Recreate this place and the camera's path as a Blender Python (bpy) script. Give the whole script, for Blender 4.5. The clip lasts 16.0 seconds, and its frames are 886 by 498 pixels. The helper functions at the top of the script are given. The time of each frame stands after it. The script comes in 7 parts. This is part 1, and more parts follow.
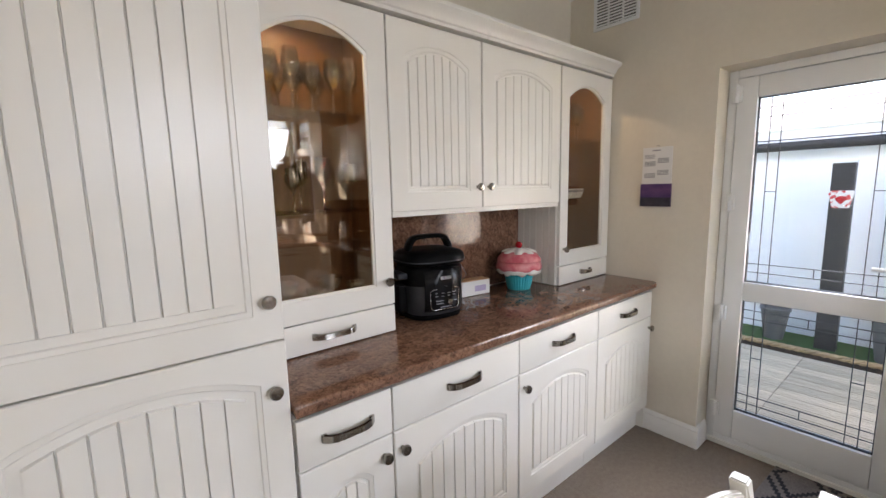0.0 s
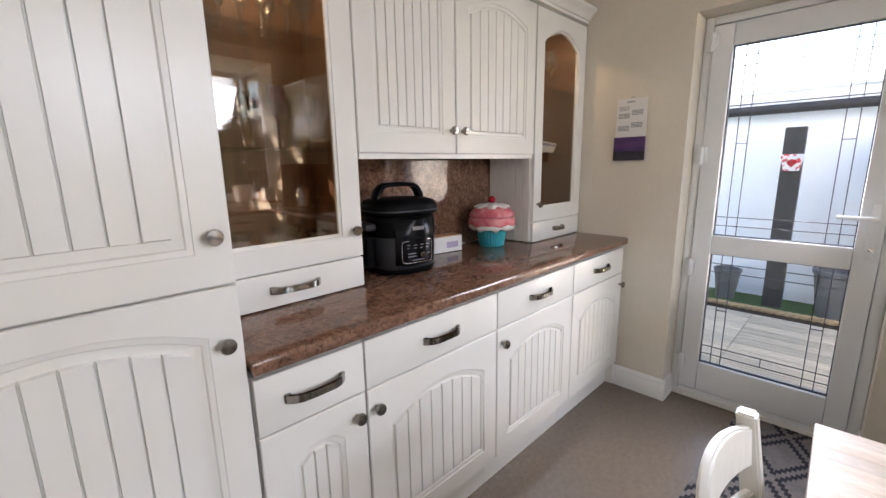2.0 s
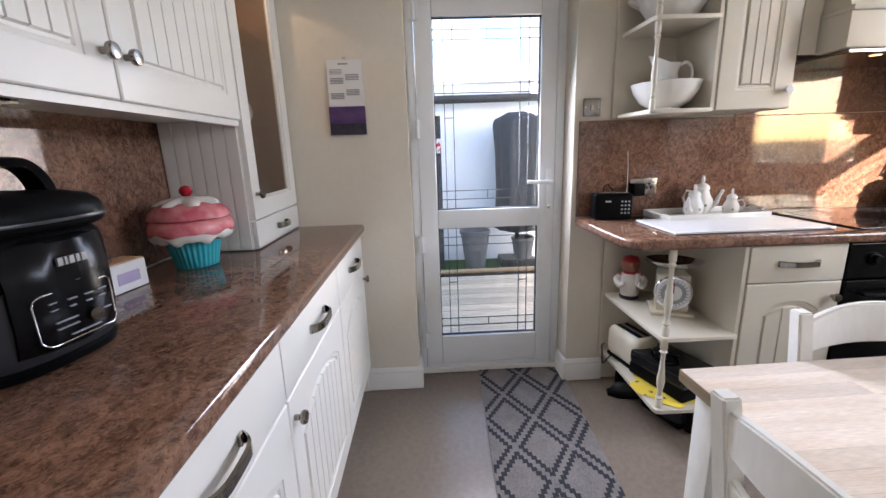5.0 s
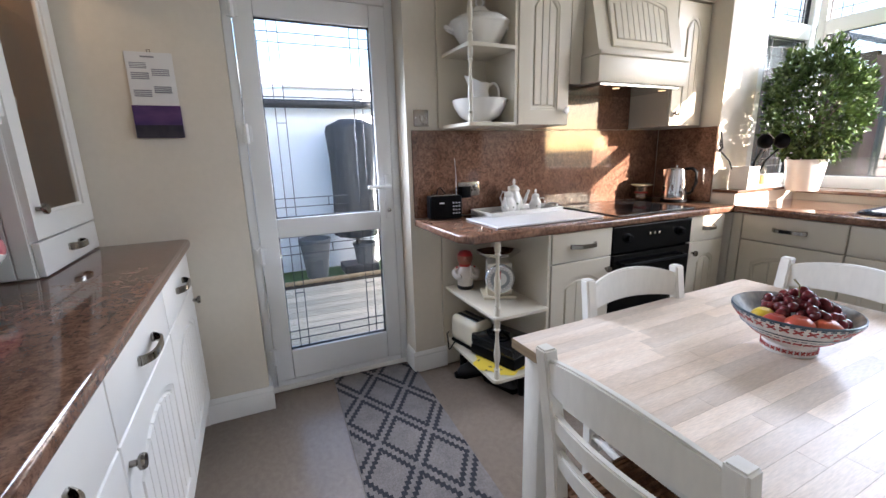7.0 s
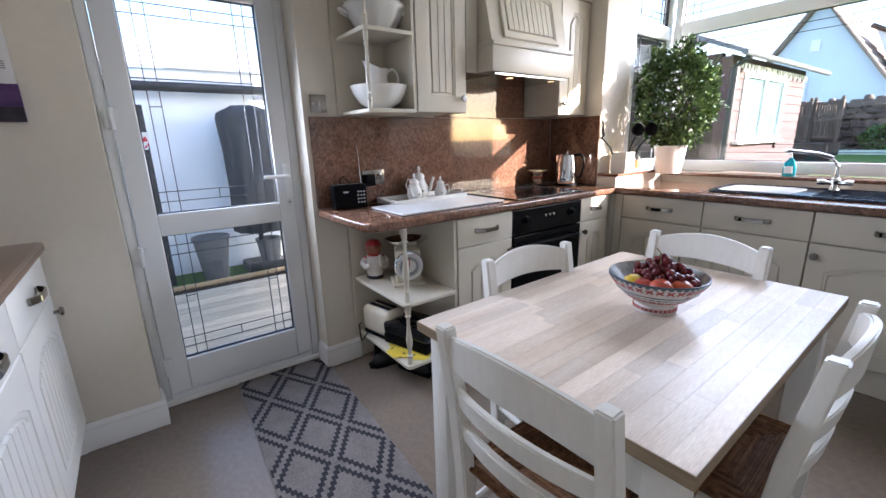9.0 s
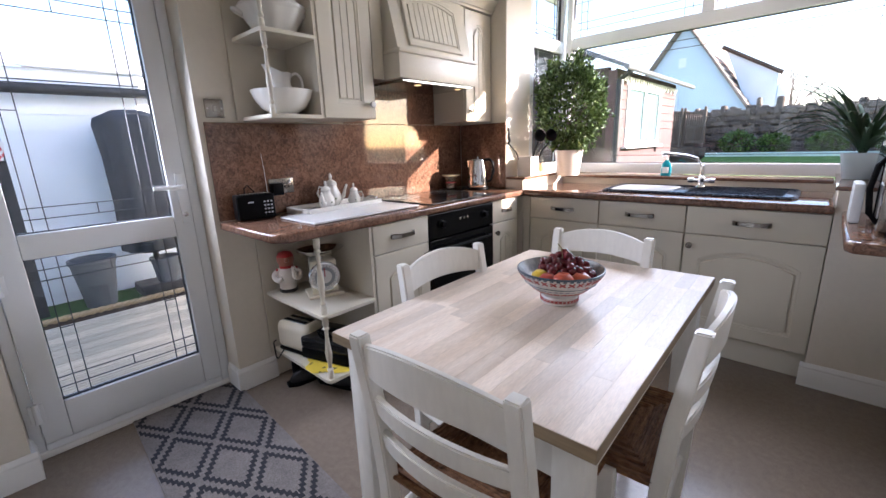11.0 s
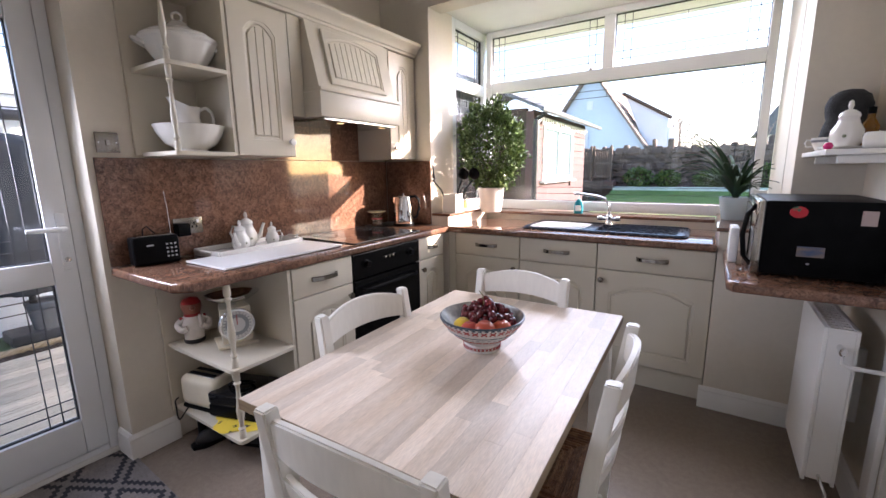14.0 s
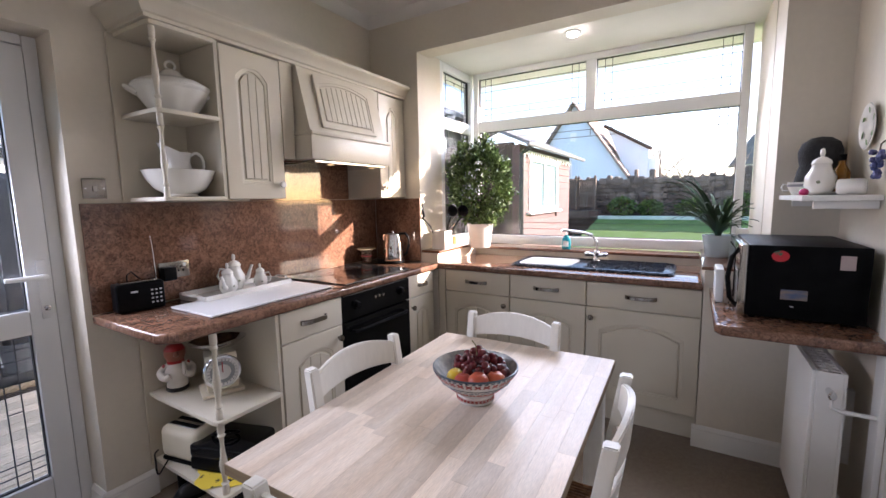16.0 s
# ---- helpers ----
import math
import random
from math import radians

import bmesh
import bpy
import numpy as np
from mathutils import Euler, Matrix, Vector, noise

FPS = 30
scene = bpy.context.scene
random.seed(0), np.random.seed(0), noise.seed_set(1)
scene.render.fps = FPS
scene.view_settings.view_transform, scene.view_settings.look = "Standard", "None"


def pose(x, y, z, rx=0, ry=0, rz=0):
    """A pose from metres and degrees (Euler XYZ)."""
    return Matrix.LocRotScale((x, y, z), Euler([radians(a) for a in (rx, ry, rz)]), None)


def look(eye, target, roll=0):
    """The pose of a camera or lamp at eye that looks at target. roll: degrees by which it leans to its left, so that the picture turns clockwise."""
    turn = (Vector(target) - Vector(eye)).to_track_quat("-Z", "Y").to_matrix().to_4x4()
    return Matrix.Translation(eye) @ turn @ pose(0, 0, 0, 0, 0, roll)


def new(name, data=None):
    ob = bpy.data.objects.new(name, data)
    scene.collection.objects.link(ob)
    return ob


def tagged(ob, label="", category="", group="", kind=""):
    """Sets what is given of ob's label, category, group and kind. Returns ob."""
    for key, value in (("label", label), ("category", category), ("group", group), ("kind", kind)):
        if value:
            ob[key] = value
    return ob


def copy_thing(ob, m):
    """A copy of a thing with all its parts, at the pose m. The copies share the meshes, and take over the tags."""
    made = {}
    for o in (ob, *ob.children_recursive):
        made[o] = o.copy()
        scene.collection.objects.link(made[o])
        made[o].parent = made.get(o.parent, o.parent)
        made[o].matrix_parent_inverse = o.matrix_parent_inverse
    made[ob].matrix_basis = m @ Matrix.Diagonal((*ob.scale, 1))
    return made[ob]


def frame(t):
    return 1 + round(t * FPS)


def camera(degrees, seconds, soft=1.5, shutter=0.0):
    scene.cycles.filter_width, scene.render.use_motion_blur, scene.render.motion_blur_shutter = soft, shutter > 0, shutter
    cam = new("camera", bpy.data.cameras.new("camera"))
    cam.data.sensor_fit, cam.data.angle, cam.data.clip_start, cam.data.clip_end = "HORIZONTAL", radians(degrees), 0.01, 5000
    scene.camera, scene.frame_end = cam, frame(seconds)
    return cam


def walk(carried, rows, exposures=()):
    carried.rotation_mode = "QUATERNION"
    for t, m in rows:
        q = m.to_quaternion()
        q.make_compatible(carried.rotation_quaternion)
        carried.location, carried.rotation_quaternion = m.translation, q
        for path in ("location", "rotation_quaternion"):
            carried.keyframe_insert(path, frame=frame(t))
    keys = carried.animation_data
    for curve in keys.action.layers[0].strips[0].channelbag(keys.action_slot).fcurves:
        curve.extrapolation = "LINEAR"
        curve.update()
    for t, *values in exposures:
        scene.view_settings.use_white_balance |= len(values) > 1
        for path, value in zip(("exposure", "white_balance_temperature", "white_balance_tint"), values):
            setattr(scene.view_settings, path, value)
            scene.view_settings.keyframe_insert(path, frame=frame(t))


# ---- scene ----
cam = camera(93.8, 16.0)
PATH = [
    (0, (0.009, -0.048, 1.451), (1.262, 1.485, 1.17), -1.3),
    (0.5, (0.013, -0.037, 1.427), (1.282, 1.48, 1.13), -1.3),
    (1, (0.019, -0.016, 1.396), (1.308, 1.479, 1.076), -1.2),
    (1.5, (0.022, 0.027, 1.362), (1.346, 1.483, 1.004), -1.1),
    (2, (0.047, 0.072, 1.327), (1.426, 1.465, 0.93), -1.0),
    (2.5, (0.119, 0.173, 1.299), (1.592, 1.457, 0.872), -1.0),
    (3, (0.205, 0.3, 1.276), (1.811, 1.409, 0.841), -1.1),
    (3.5, (0.254, 0.404, 1.275), (2.001, 1.269, 0.83), -1.4),
    (4, (0.283, 0.532, 1.28), (2.149, 1.09, 0.828), -1.7),
    (4.5, (0.327, 0.593, 1.269), (2.261, 0.828, 0.816), -1.9),
    (5, (0.388, 0.649, 1.249), (2.333, 0.586, 0.786), -1.9),
    (5.2, (0.403, 0.667, 1.249), (2.34, 0.494, 0.782), -1.9),
    (7.3, (0.326, 0.694, 1.247), (2.071, -0.17, 0.789), -1.4),
    (7.5, (0.321, 0.688, 1.244), (2.046, -0.212, 0.78), -1.4),
    (8, (0.315, 0.678, 1.24), (1.987, -0.308, 0.758), -1.6),
    (8.5, (0.318, 0.671, 1.238), (1.932, -0.398, 0.737), -1.6),
    (9, (0.312, 0.66, 1.233), (1.872, -0.483, 0.725), -1.6),
    (9.5, (0.307, 0.651, 1.231), (1.808, -0.566, 0.717), -1.7),
    (10, (0.303, 0.646, 1.227), (1.742, -0.644, 0.711), -1.7),
    (12.3, (0.286, 0.624, 1.227), (1.442, -0.937, 0.751), -1.6),
    (12.5, (0.289, 0.61, 1.236), (1.423, -0.966, 0.756), -1.3),
    (13, (0.288, 0.603, 1.25), (1.39, -1.005, 0.802), -1.2),
    (13.5, (0.291, 0.6, 1.267), (1.37, -1.034, 0.859), -1.0),
    (14, (0.291, 0.598, 1.288), (1.356, -1.054, 0.918), -0.8),
    (14.5, (0.291, 0.601, 1.304), (1.343, -1.067, 0.973), -0.7),
    (15, (0.291, 0.598, 1.326), (1.333, -1.083, 1.031), -0.7),
    (15.5, (0.297, 0.595, 1.344), (1.329, -1.097, 1.075), -0.8),
    (16, (0.305, 0.597, 1.358), (1.33, -1.104, 1.116), -1.0),
]
walk(cam, [(t, look(eye, target, roll)) for t, eye, target, roll in PATH],
     exposures=[(0, 2.56, 6600, 16), (3.5, 2.62, 6350, 18), (5, 2.64, 6100, 18), (7.5, 2.40, 5850, 15), (9, 2.30, 5700, 16), (10, 2.26, 5750, 17), (12.5, 2.34, 6100, 23), (16, 2.20, 6150, 23)])

# ---- light ----
W = bpy.data.worlds.new("sky")
scene.world = W
W.use_nodes = True
_n, _l = W.node_tree.nodes, W.node_tree.links
sky = _n.new("ShaderNodeTexSky")
sky.sky_type, sky.sun_disc = "NISHITA", False
SUN_TO = Vector((1.0, 0.63, -0.395)).normalized()
sky.sun_elevation = math.asin(-SUN_TO.z)
sky.sun_rotation = math.atan2(-SUN_TO.x, -SUN_TO.y)
sky.air_density, sky.dust_density = 1.0, 1.0
_l.new(sky.outputs[0], _n["Background"].inputs[0])
_n["Background"].inputs[1].default_value = 0.145
sun = new("sun", bpy.data.lights.new("sun", "SUN"))
sun.data.energy, sun.data.angle, sun.data.color = 5.0, radians(0.5), (1.0, 0.86, 0.70)
sun.matrix_world = look((0, -6, 6), Vector((0, -6, 6)) + SUN_TO)


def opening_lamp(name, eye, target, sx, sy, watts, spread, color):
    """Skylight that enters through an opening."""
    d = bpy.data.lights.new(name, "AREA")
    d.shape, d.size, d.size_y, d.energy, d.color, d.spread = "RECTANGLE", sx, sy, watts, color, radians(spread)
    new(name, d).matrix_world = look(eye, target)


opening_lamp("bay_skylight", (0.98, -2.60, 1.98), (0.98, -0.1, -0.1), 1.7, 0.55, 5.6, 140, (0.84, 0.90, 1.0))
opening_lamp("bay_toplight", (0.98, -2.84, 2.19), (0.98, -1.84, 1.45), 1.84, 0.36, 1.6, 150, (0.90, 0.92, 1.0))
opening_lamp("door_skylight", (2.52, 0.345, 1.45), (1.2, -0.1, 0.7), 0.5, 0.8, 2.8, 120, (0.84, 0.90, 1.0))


# ---- materials ----
def mat(name, color, rough=0.5, metal=0.0, color2=None, scale=8.0, detail=4.0, bump=0.0, bump_scale=60.0,
        coat=0.0, lo=0.35, hi=0.65, stretch=(1, 1, 1), fine=0.0, rnd=0.0, trans=0.0, emit=0.0, ior=1.45, rvar=0.0, isl=0.0):
    m = bpy.data.materials.new(name)
    m.use_nodes = True
    n, l = m.node_tree.nodes, m.node_tree.links
    b = n["Principled BSDF"]
    b.inputs["Roughness"].default_value, b.inputs["Metallic"].default_value = rough, metal
    b.inputs["IOR"].default_value = ior
    b.inputs["Coat Weight"].default_value, b.inputs["Coat Roughness"].default_value = coat, 0.08
    b.inputs["Transmission Weight"].default_value = trans
    tc = n.new("ShaderNodeTexCoord")
    mp = n.new("ShaderNodeMapping")
    mp.inputs["Scale"].default_value = stretch
    l.new(tc.outputs["Object"], mp.inputs[0])
    c2 = color2 or tuple(c * 0.9 for c in color)
    nz = n.new("ShaderNodeTexNoise")
    nz.inputs["Scale"].default_value, nz.inputs["Detail"].default_value = scale, detail
    l.new(mp.outputs[0], nz.inputs["Vector"])
    mr = n.new("ShaderNodeMapRange")
    mr.inputs[1].default_value, mr.inputs[2].default_value = lo, hi
    l.new(nz.outputs[0], mr.inputs[0])
    mix = n.new("ShaderNodeMix")
    mix.data_type = "RGBA"
    mix.inputs[6].default_value, mix.inputs[7].default_value = (*color, 1), (*c2, 1)
    l.new(mr.outputs[0], mix.inputs[0])
    out = mix.outputs[2]
    if fine:
        nf = n.new("ShaderNodeTexNoise")
        nf.inputs["Scale"].default_value = scale * 14
        l.new(mp.outputs[0], nf.inputs["Vector"])
        m2 = n.new("ShaderNodeMapRange")
        m2.inputs[1].default_value, m2.inputs[2].default_value, m2.inputs[3].default_value, m2.inputs[4].default_value = 0.3, 0.7, 1 - fine, 1 + fine
        l.new(nf.outputs[0], m2.inputs[0])
        mu = n.new("ShaderNodeVectorMath")
        mu.operation = "SCALE"
        l.new(out, mu.inputs[0]), l.new(m2.outputs[0], mu.inputs["Scale"])
        out = mu.outputs[0]
    if rnd or isl:
        src = n.new("ShaderNodeObjectInfo").outputs["Random"] if rnd else n.new("ShaderNodeNewGeometry").outputs["Random Per Island"]
        m3 = n.new("ShaderNodeMapRange")
        m3.inputs[3].default_value, m3.inputs[4].default_value = 1 - (rnd or isl), 1 + (rnd or isl)
        l.new(src, m3.inputs[0])
        mu = n.new("ShaderNodeVectorMath")
        mu.operation = "SCALE"
        l.new(out, mu.inputs[0]), l.new(m3.outputs[0], mu.inputs["Scale"])
        out = mu.outputs[0]
    l.new(out, b.inputs["Base Color"])
    if rvar:
        m4 = n.new("ShaderNodeMapRange")
        m4.inputs[3].default_value, m4.inputs[4].default_value = max(0.02, rough - rvar), rough + rvar
        l.new(nz.outputs[0], m4.inputs[0])
        l.new(m4.outputs[0], b.inputs["Roughness"])
    if bump:
        nb = n.new("ShaderNodeTexNoise")
        nb.inputs["Scale"].default_value = bump_scale
        l.new(mp.outputs[0], nb.inputs["Vector"])
        bp = n.new("ShaderNodeBump")
        bp.inputs["Strength"].default_value, bp.inputs["Distance"].default_value = bump, 0.004
        l.new(nb.outputs[0], bp.inputs["Height"])
        l.new(bp.outputs[0], b.inputs["Normal"])
    if emit:
        b.inputs["Emission Color"].default_value = (*color, 1)
        b.inputs["Emission Strength"].default_value = emit
    return m


def stone_laminate(name, base, pale, dark, rough):
    """Polished mottled brown stone-effect laminate: pale and dark flecks over a warm ground."""
    m = bpy.data.materials.new(name)
    m.use_nodes = True
    n, l = m.node_tree.nodes, m.node_tree.links
    b = n["Principled BSDF"]
    b.inputs["Roughness"].default_value = rough
    tc = n.new("ShaderNodeTexCoord")
    cur = None
    for sc, lo, hi, col, fac in ((6, 0.38, 0.66, pale, 0.35), (22, 0.44, 0.66, pale, 0.5), (36, 0.47, 0.64, dark, 0.5), (110, 0.50, 0.68, dark, 0.55), (70, 0.54, 0.70, pale, 0.5)):
        z = n.new("ShaderNodeTexNoise")
        z.inputs["Scale"].default_value, z.inputs["Detail"].default_value, z.inputs["Distortion"].default_value = sc, 6, 1.6
        off = n.new("ShaderNodeVectorMath")
        off.inputs[1].default_value = (sc, sc * 0.3, 1)
        l.new(tc.outputs["Object"], off.inputs[0]), l.new(off.outputs[0], z.inputs["Vector"])
        r = n.new("ShaderNodeMapRange")
        r.inputs[1].default_value, r.inputs[2].default_value, r.inputs[4].default_value = lo, hi, fac
        l.new(z.outputs[0], r.inputs[0])
        x = n.new("ShaderNodeMix")
        x.data_type = "RGBA"
        x.inputs[6].default_value, x.inputs[7].default_value = (*base, 1), (*col, 1)
        if cur:
            l.new(cur, x.inputs[6])
        l.new(r.outputs[0], x.inputs[0])
        cur = x.outputs[2]
    l.new(cur, b.inputs["Base Color"])
    return m


def glass(name, tint=(1, 1, 1), rough=0.0, base=0.035):
    m = bpy.data.materials.new(name)
    m.use_nodes = True
    n, l = m.node_tree.nodes, m.node_tree.links
    o = n["Material Output"]
    t, g, x, f = n.new("ShaderNodeBsdfTransparent"), n.new("ShaderNodeBsdfGlossy"), n.new("ShaderNodeMixShader"), n.new("ShaderNodeLayerWeight")
    p5, ma = n.new("ShaderNodeMath"), n.new("ShaderNodeMath")
    p5.operation, ma.operation = "POWER", "MULTIPLY_ADD"
    p5.inputs[1].default_value, ma.inputs[1].default_value, ma.inputs[2].default_value = 5.0, 0.5, base
    t.inputs[0].default_value = (*tint, 1)
    g.inputs["Roughness"].default_value = rough
    l.new(f.outputs["Facing"], p5.inputs[0]), l.new(p5.outputs[0], ma.inputs[0])
    l.new(ma.outputs[0], x.inputs[0]), l.new(t.outputs[0], x.inputs[1]), l.new(g.outputs[0], x.inputs[2])
    l.new(x.outputs[0], o.inputs[0])
    return m


M_WALL = mat("wall_paint", (0.70, 0.64, 0.535), 0.75, color2=(0.67, 0.61, 0.51), scale=3, bump=0.06, bump_scale=180, fine=0.015)
M_CEIL = mat("ceiling_paint", (0.80, 0.78, 0.73), 0.85, scale=2, bump=0.05, bump_scale=150)
M_GLOSSWHITE = mat("white_gloss_paint", (0.80, 0.79, 0.75), 0.3, color2=(0.77, 0.75, 0.71), scale=5, bump=0.02, bump_scale=90)
M_CREAM = mat("cream_satin_door", (0.78, 0.76, 0.71), 0.30, color2=(0.77, 0.74, 0.675), scale=4, bump=0.03, bump_scale=220, rvar=0.06)
# Darker, yellower than M_CREAM; for the units on the hob and sink walls.
M_DARK_CREAM = mat("dark_cream_satin_door", (0.61, 0.555, 0.445), 0.33, color2=(0.585, 0.53, 0.42), scale=4, bump=0.03, bump_scale=220, rvar=0.06)
M_UPVC = mat("white_upvc", (0.82, 0.83, 0.83), 0.25, color2=(0.79, 0.80, 0.80), scale=3)
M_FLOOR = mat("speckled_vinyl_floor", (0.225, 0.178, 0.138), 0.20, color2=(0.195, 0.154, 0.119), scale=45, fine=0.35, bump=0.04, bump_scale=300, rvar=0.05)
M_STONE = stone_laminate("brown_stone_laminate", (0.150, 0.074, 0.046), (0.35, 0.195, 0.125), (0.024, 0.012, 0.008), 0.055)
M_STEEL = mat("brushed_steel", (0.40, 0.375, 0.34), 0.14, 1.0, color2=(0.33, 0.31, 0.28), scale=60, stretch=(1, 1, 6))
M_PEWTER = mat("pewter", (0.30, 0.275, 0.245), 0.22, 1.0, scale=40)
M_CHROME = mat("chrome", (0.75, 0.75, 0.75), 0.08, 1.0, color2=(0.72, 0.72, 0.72))
M_BLACK = mat("black_plastic", (0.003, 0.003, 0.0033), 0.40, color2=(0.005, 0.005, 0.0053), scale=20, bump=0.03, bump_scale=300)
M_BLACK.node_tree.nodes["Principled BSDF"].inputs["Specular IOR Level"].default_value = 0.07
M_BLACKGLOSS = mat("black_gloss", (0.008, 0.008, 0.009), 0.08, color2=(0.012, 0.012, 0.012))
M_CHAIR = mat("ivory_painted_wood", (0.79, 0.77, 0.71), 0.4, color2=(0.75, 0.72, 0.65), scale=5, stretch=(1, 1, 0.3), bump=0.05, bump_scale=120, fine=0.03)
M_RUSH = mat("woven_rush", (0.16, 0.07, 0.03), 0.7, color2=(0.30, 0.15, 0.07), scale=60, fine=0.4, bump=0.8, bump_scale=200, isl=0.3)
M_BLOCK = mat("whitewashed_block_wood", (0.64, 0.515, 0.40), 0.36, color2=(0.76, 0.655, 0.55), scale=6, stretch=(4, 0.5, 1), fine=0.10, rnd=0.17, rvar=0.06)
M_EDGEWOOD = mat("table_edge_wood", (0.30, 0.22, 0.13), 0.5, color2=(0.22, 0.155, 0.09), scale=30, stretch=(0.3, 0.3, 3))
M_GLASS = glass("window_glass")
M_TINT = glass("cabinet_glass", (0.90, 0.86, 0.79), base=0.085)
M_LEAD = mat("leading", (0.06, 0.06, 0.065), 0.5, 0.6)
M_RUBBER = mat("glazing_gasket", (0.02, 0.02, 0.022), 0.6)
M_OAK = mat("oak_veneer", (0.19, 0.095, 0.038), 0.45, color2=(0.13, 0.063, 0.025), scale=10, stretch=(6, 6, 0.5), fine=0.12)


# ---- mesh helpers ----
def obj(name, bm, material, smooth=False):
    me = bpy.data.meshes.new(name)
    bm.to_mesh(me)
    bm.free()
    for m in (material if isinstance(material, (list, tuple)) else [material]):
        me.materials.append(m)
    if smooth:
        me.polygons.foreach_set("use_smooth", [True] * len(me.polygons))
        me.set_sharp_from_angle(angle=radians(smooth if smooth > 1 else 40))
    return new(name, me)


def part(name, bm, material, parent, label="", smooth=False):
    ob = obj(name, bm, material, smooth)
    ob.parent = parent
    return tagged(ob, label)


def thing(name, label, category, m=None, group=""):
    ob = new(name)
    ob.empty_display_size = 0.1
    ob.matrix_world = m or Matrix()
    return tagged(ob, label, category, group)


def setting(name, bm, material, label, category, smooth=False):
    return tagged(obj(name, bm, material, smooth), label, category, kind="structure")


def box(*dims, bev=0.0, bm=None, seg=2):
    """Box x0,x1,y0,y1,z0,z1 with rounded edges, added to bm."""
    x0, x1, y0, y1, z0, z1 = dims
    b = bmesh.new()
    bmesh.ops.create_cube(b, size=1, matrix=Matrix.Translation(((x0 + x1) / 2, (y0 + y1) / 2, (z0 + z1) / 2)) @ Matrix.Diagonal((x1 - x0, y1 - y0, z1 - z0, 1)))
    if bev:
        bmesh.ops.bevel(b, geom=list(b.edges), offset=bev, segments=seg, affect="EDGES", profile=0.6)
    return merge(bm, b)


def merge(bm, b, m=None):
    if m is not None:
        b.transform(m)
    if bm is None:
        return b
    me = bpy.data.meshes.new("tmp")
    b.to_mesh(me)
    b.free()
    bm.from_mesh(me)
    bpy.data.meshes.remove(me)
    return bm


def lathe(profile, seg=24, bm=None, m=None, wave=None, caps=True):
    """Solid of revolution about z from (radius, height) pairs; wave(angle, i) scales the radius."""
    b = bmesh.new()
    rings = []
    for i, (r, z) in enumerate(profile):
        ring = []
        for k in range(seg):
            a = 2 * math.pi * k / seg
            rr = max(r, 1e-5) * (wave(a, i) if wave else 1)
            ring.append(b.verts.new((rr * math.cos(a), rr * math.sin(a), z)))
        rings.append(ring)
    for r0, r1 in zip(rings, rings[1:]):
        for k in range(seg):
            b.faces.new((r0[k], r0[(k + 1) % seg], r1[(k + 1) % seg], r1[k]))
    if caps:
        b.faces.new(list(reversed(rings[0])))
        b.faces.new(rings[-1])
    bmesh.ops.remove_doubles(b, verts=b.verts, dist=1e-5)
    bmesh.ops.recalc_face_normals(b, faces=b.faces)
    return merge(bm, b, m)


def tube(points, r, seg=8, bm=None, flat=1.0, up=(0, 0, 1)):
    """Swept tube through points; r a number or one radius a point; flat squeezes it along the second axis."""
    b = bmesh.new()
    pts = [Vector(p) for p in points]
    rings = []
    for i, p in enumerate(pts):
        d = (pts[min(i + 1, len(pts) - 1)] - pts[max(i - 1, 0)]).normalized()
        u = Vector(up)
        if abs(d.dot(u)) > 0.95:
            u = Vector((0, 1, 0))
        s = d.cross(u).normalized()
        v = s.cross(d)
        rr = r[i] if isinstance(r, (list, tuple)) else r
        rings.append([b.verts.new(p + s * rr * math.cos(2 * math.pi * k / seg) + v * rr * flat * math.sin(2 * math.pi * k / seg)) for k in range(seg)])
    for r0, r1 in zip(rings, rings[1:]):
        for k in range(seg):
            b.faces.new((r0[k], r0[(k + 1) % seg], r1[(k + 1) % seg], r1[k]))
    b.faces.new(list(reversed(rings[0])))
    b.faces.new(rings[-1])
    bmesh.ops.recalc_face_normals(b, faces=b.faces)
    return merge(bm, b)


def curve(points, n=6):
    """Smooth way through points."""
    P = [Vector(p) for p in points]
    P = [P[0] * 2 - P[1]] + P + [P[-1] * 2 - P[-2]]
    out = []
    for a, p, q_, d in zip(P, P[1:], P[2:], P[3:]):
        for k in range(n):
            t = k / n
            out.append(0.5 * (2 * p + (q_ - a) * t + (2 * a - 5 * p + 4 * q_ - d) * t * t + (3 * p - a - 3 * q_ + d) * t ** 3))
    return out + [P[-2]]


def prism(poly, h0, h1, m=None, bm=None, bev=0.0):
    """Polygon in x, y pulled from h0 to h1 in z, then laid by m."""
    b = bmesh.new()
    lo = [b.verts.new((x, y, h0)) for x, y in poly]
    hi = [b.verts.new((x, y, h1)) for x, y in poly]
    k = len(poly)
    b.faces.new(list(reversed(lo)))
    b.faces.new(hi)
    for i in range(k):
        b.faces.new((lo[i], lo[(i + 1) % k], hi[(i + 1) % k], hi[i]))
    bmesh.ops.recalc_face_normals(b, faces=b.faces)
    if bev:
        bmesh.ops.bevel(b, geom=list(b.edges), offset=bev, segments=2, affect="EDGES", profile=0.6)
    return merge(bm, b, m)


def round_rect(x0, x1, y0, y1, r, n=5):
    pts = []
    for cx, cy, a0 in ((x1 - r, y1 - r, 0), (x0 + r, y1 - r, 90), (x0 + r, y0 + r, 180), (x1 - r, y0 + r, 270)):
        for k in range(n + 1):
            a = radians(a0 + 90 * k / n)
            pts.append((cx + r * math.cos(a), cy + r * math.sin(a)))
    return pts


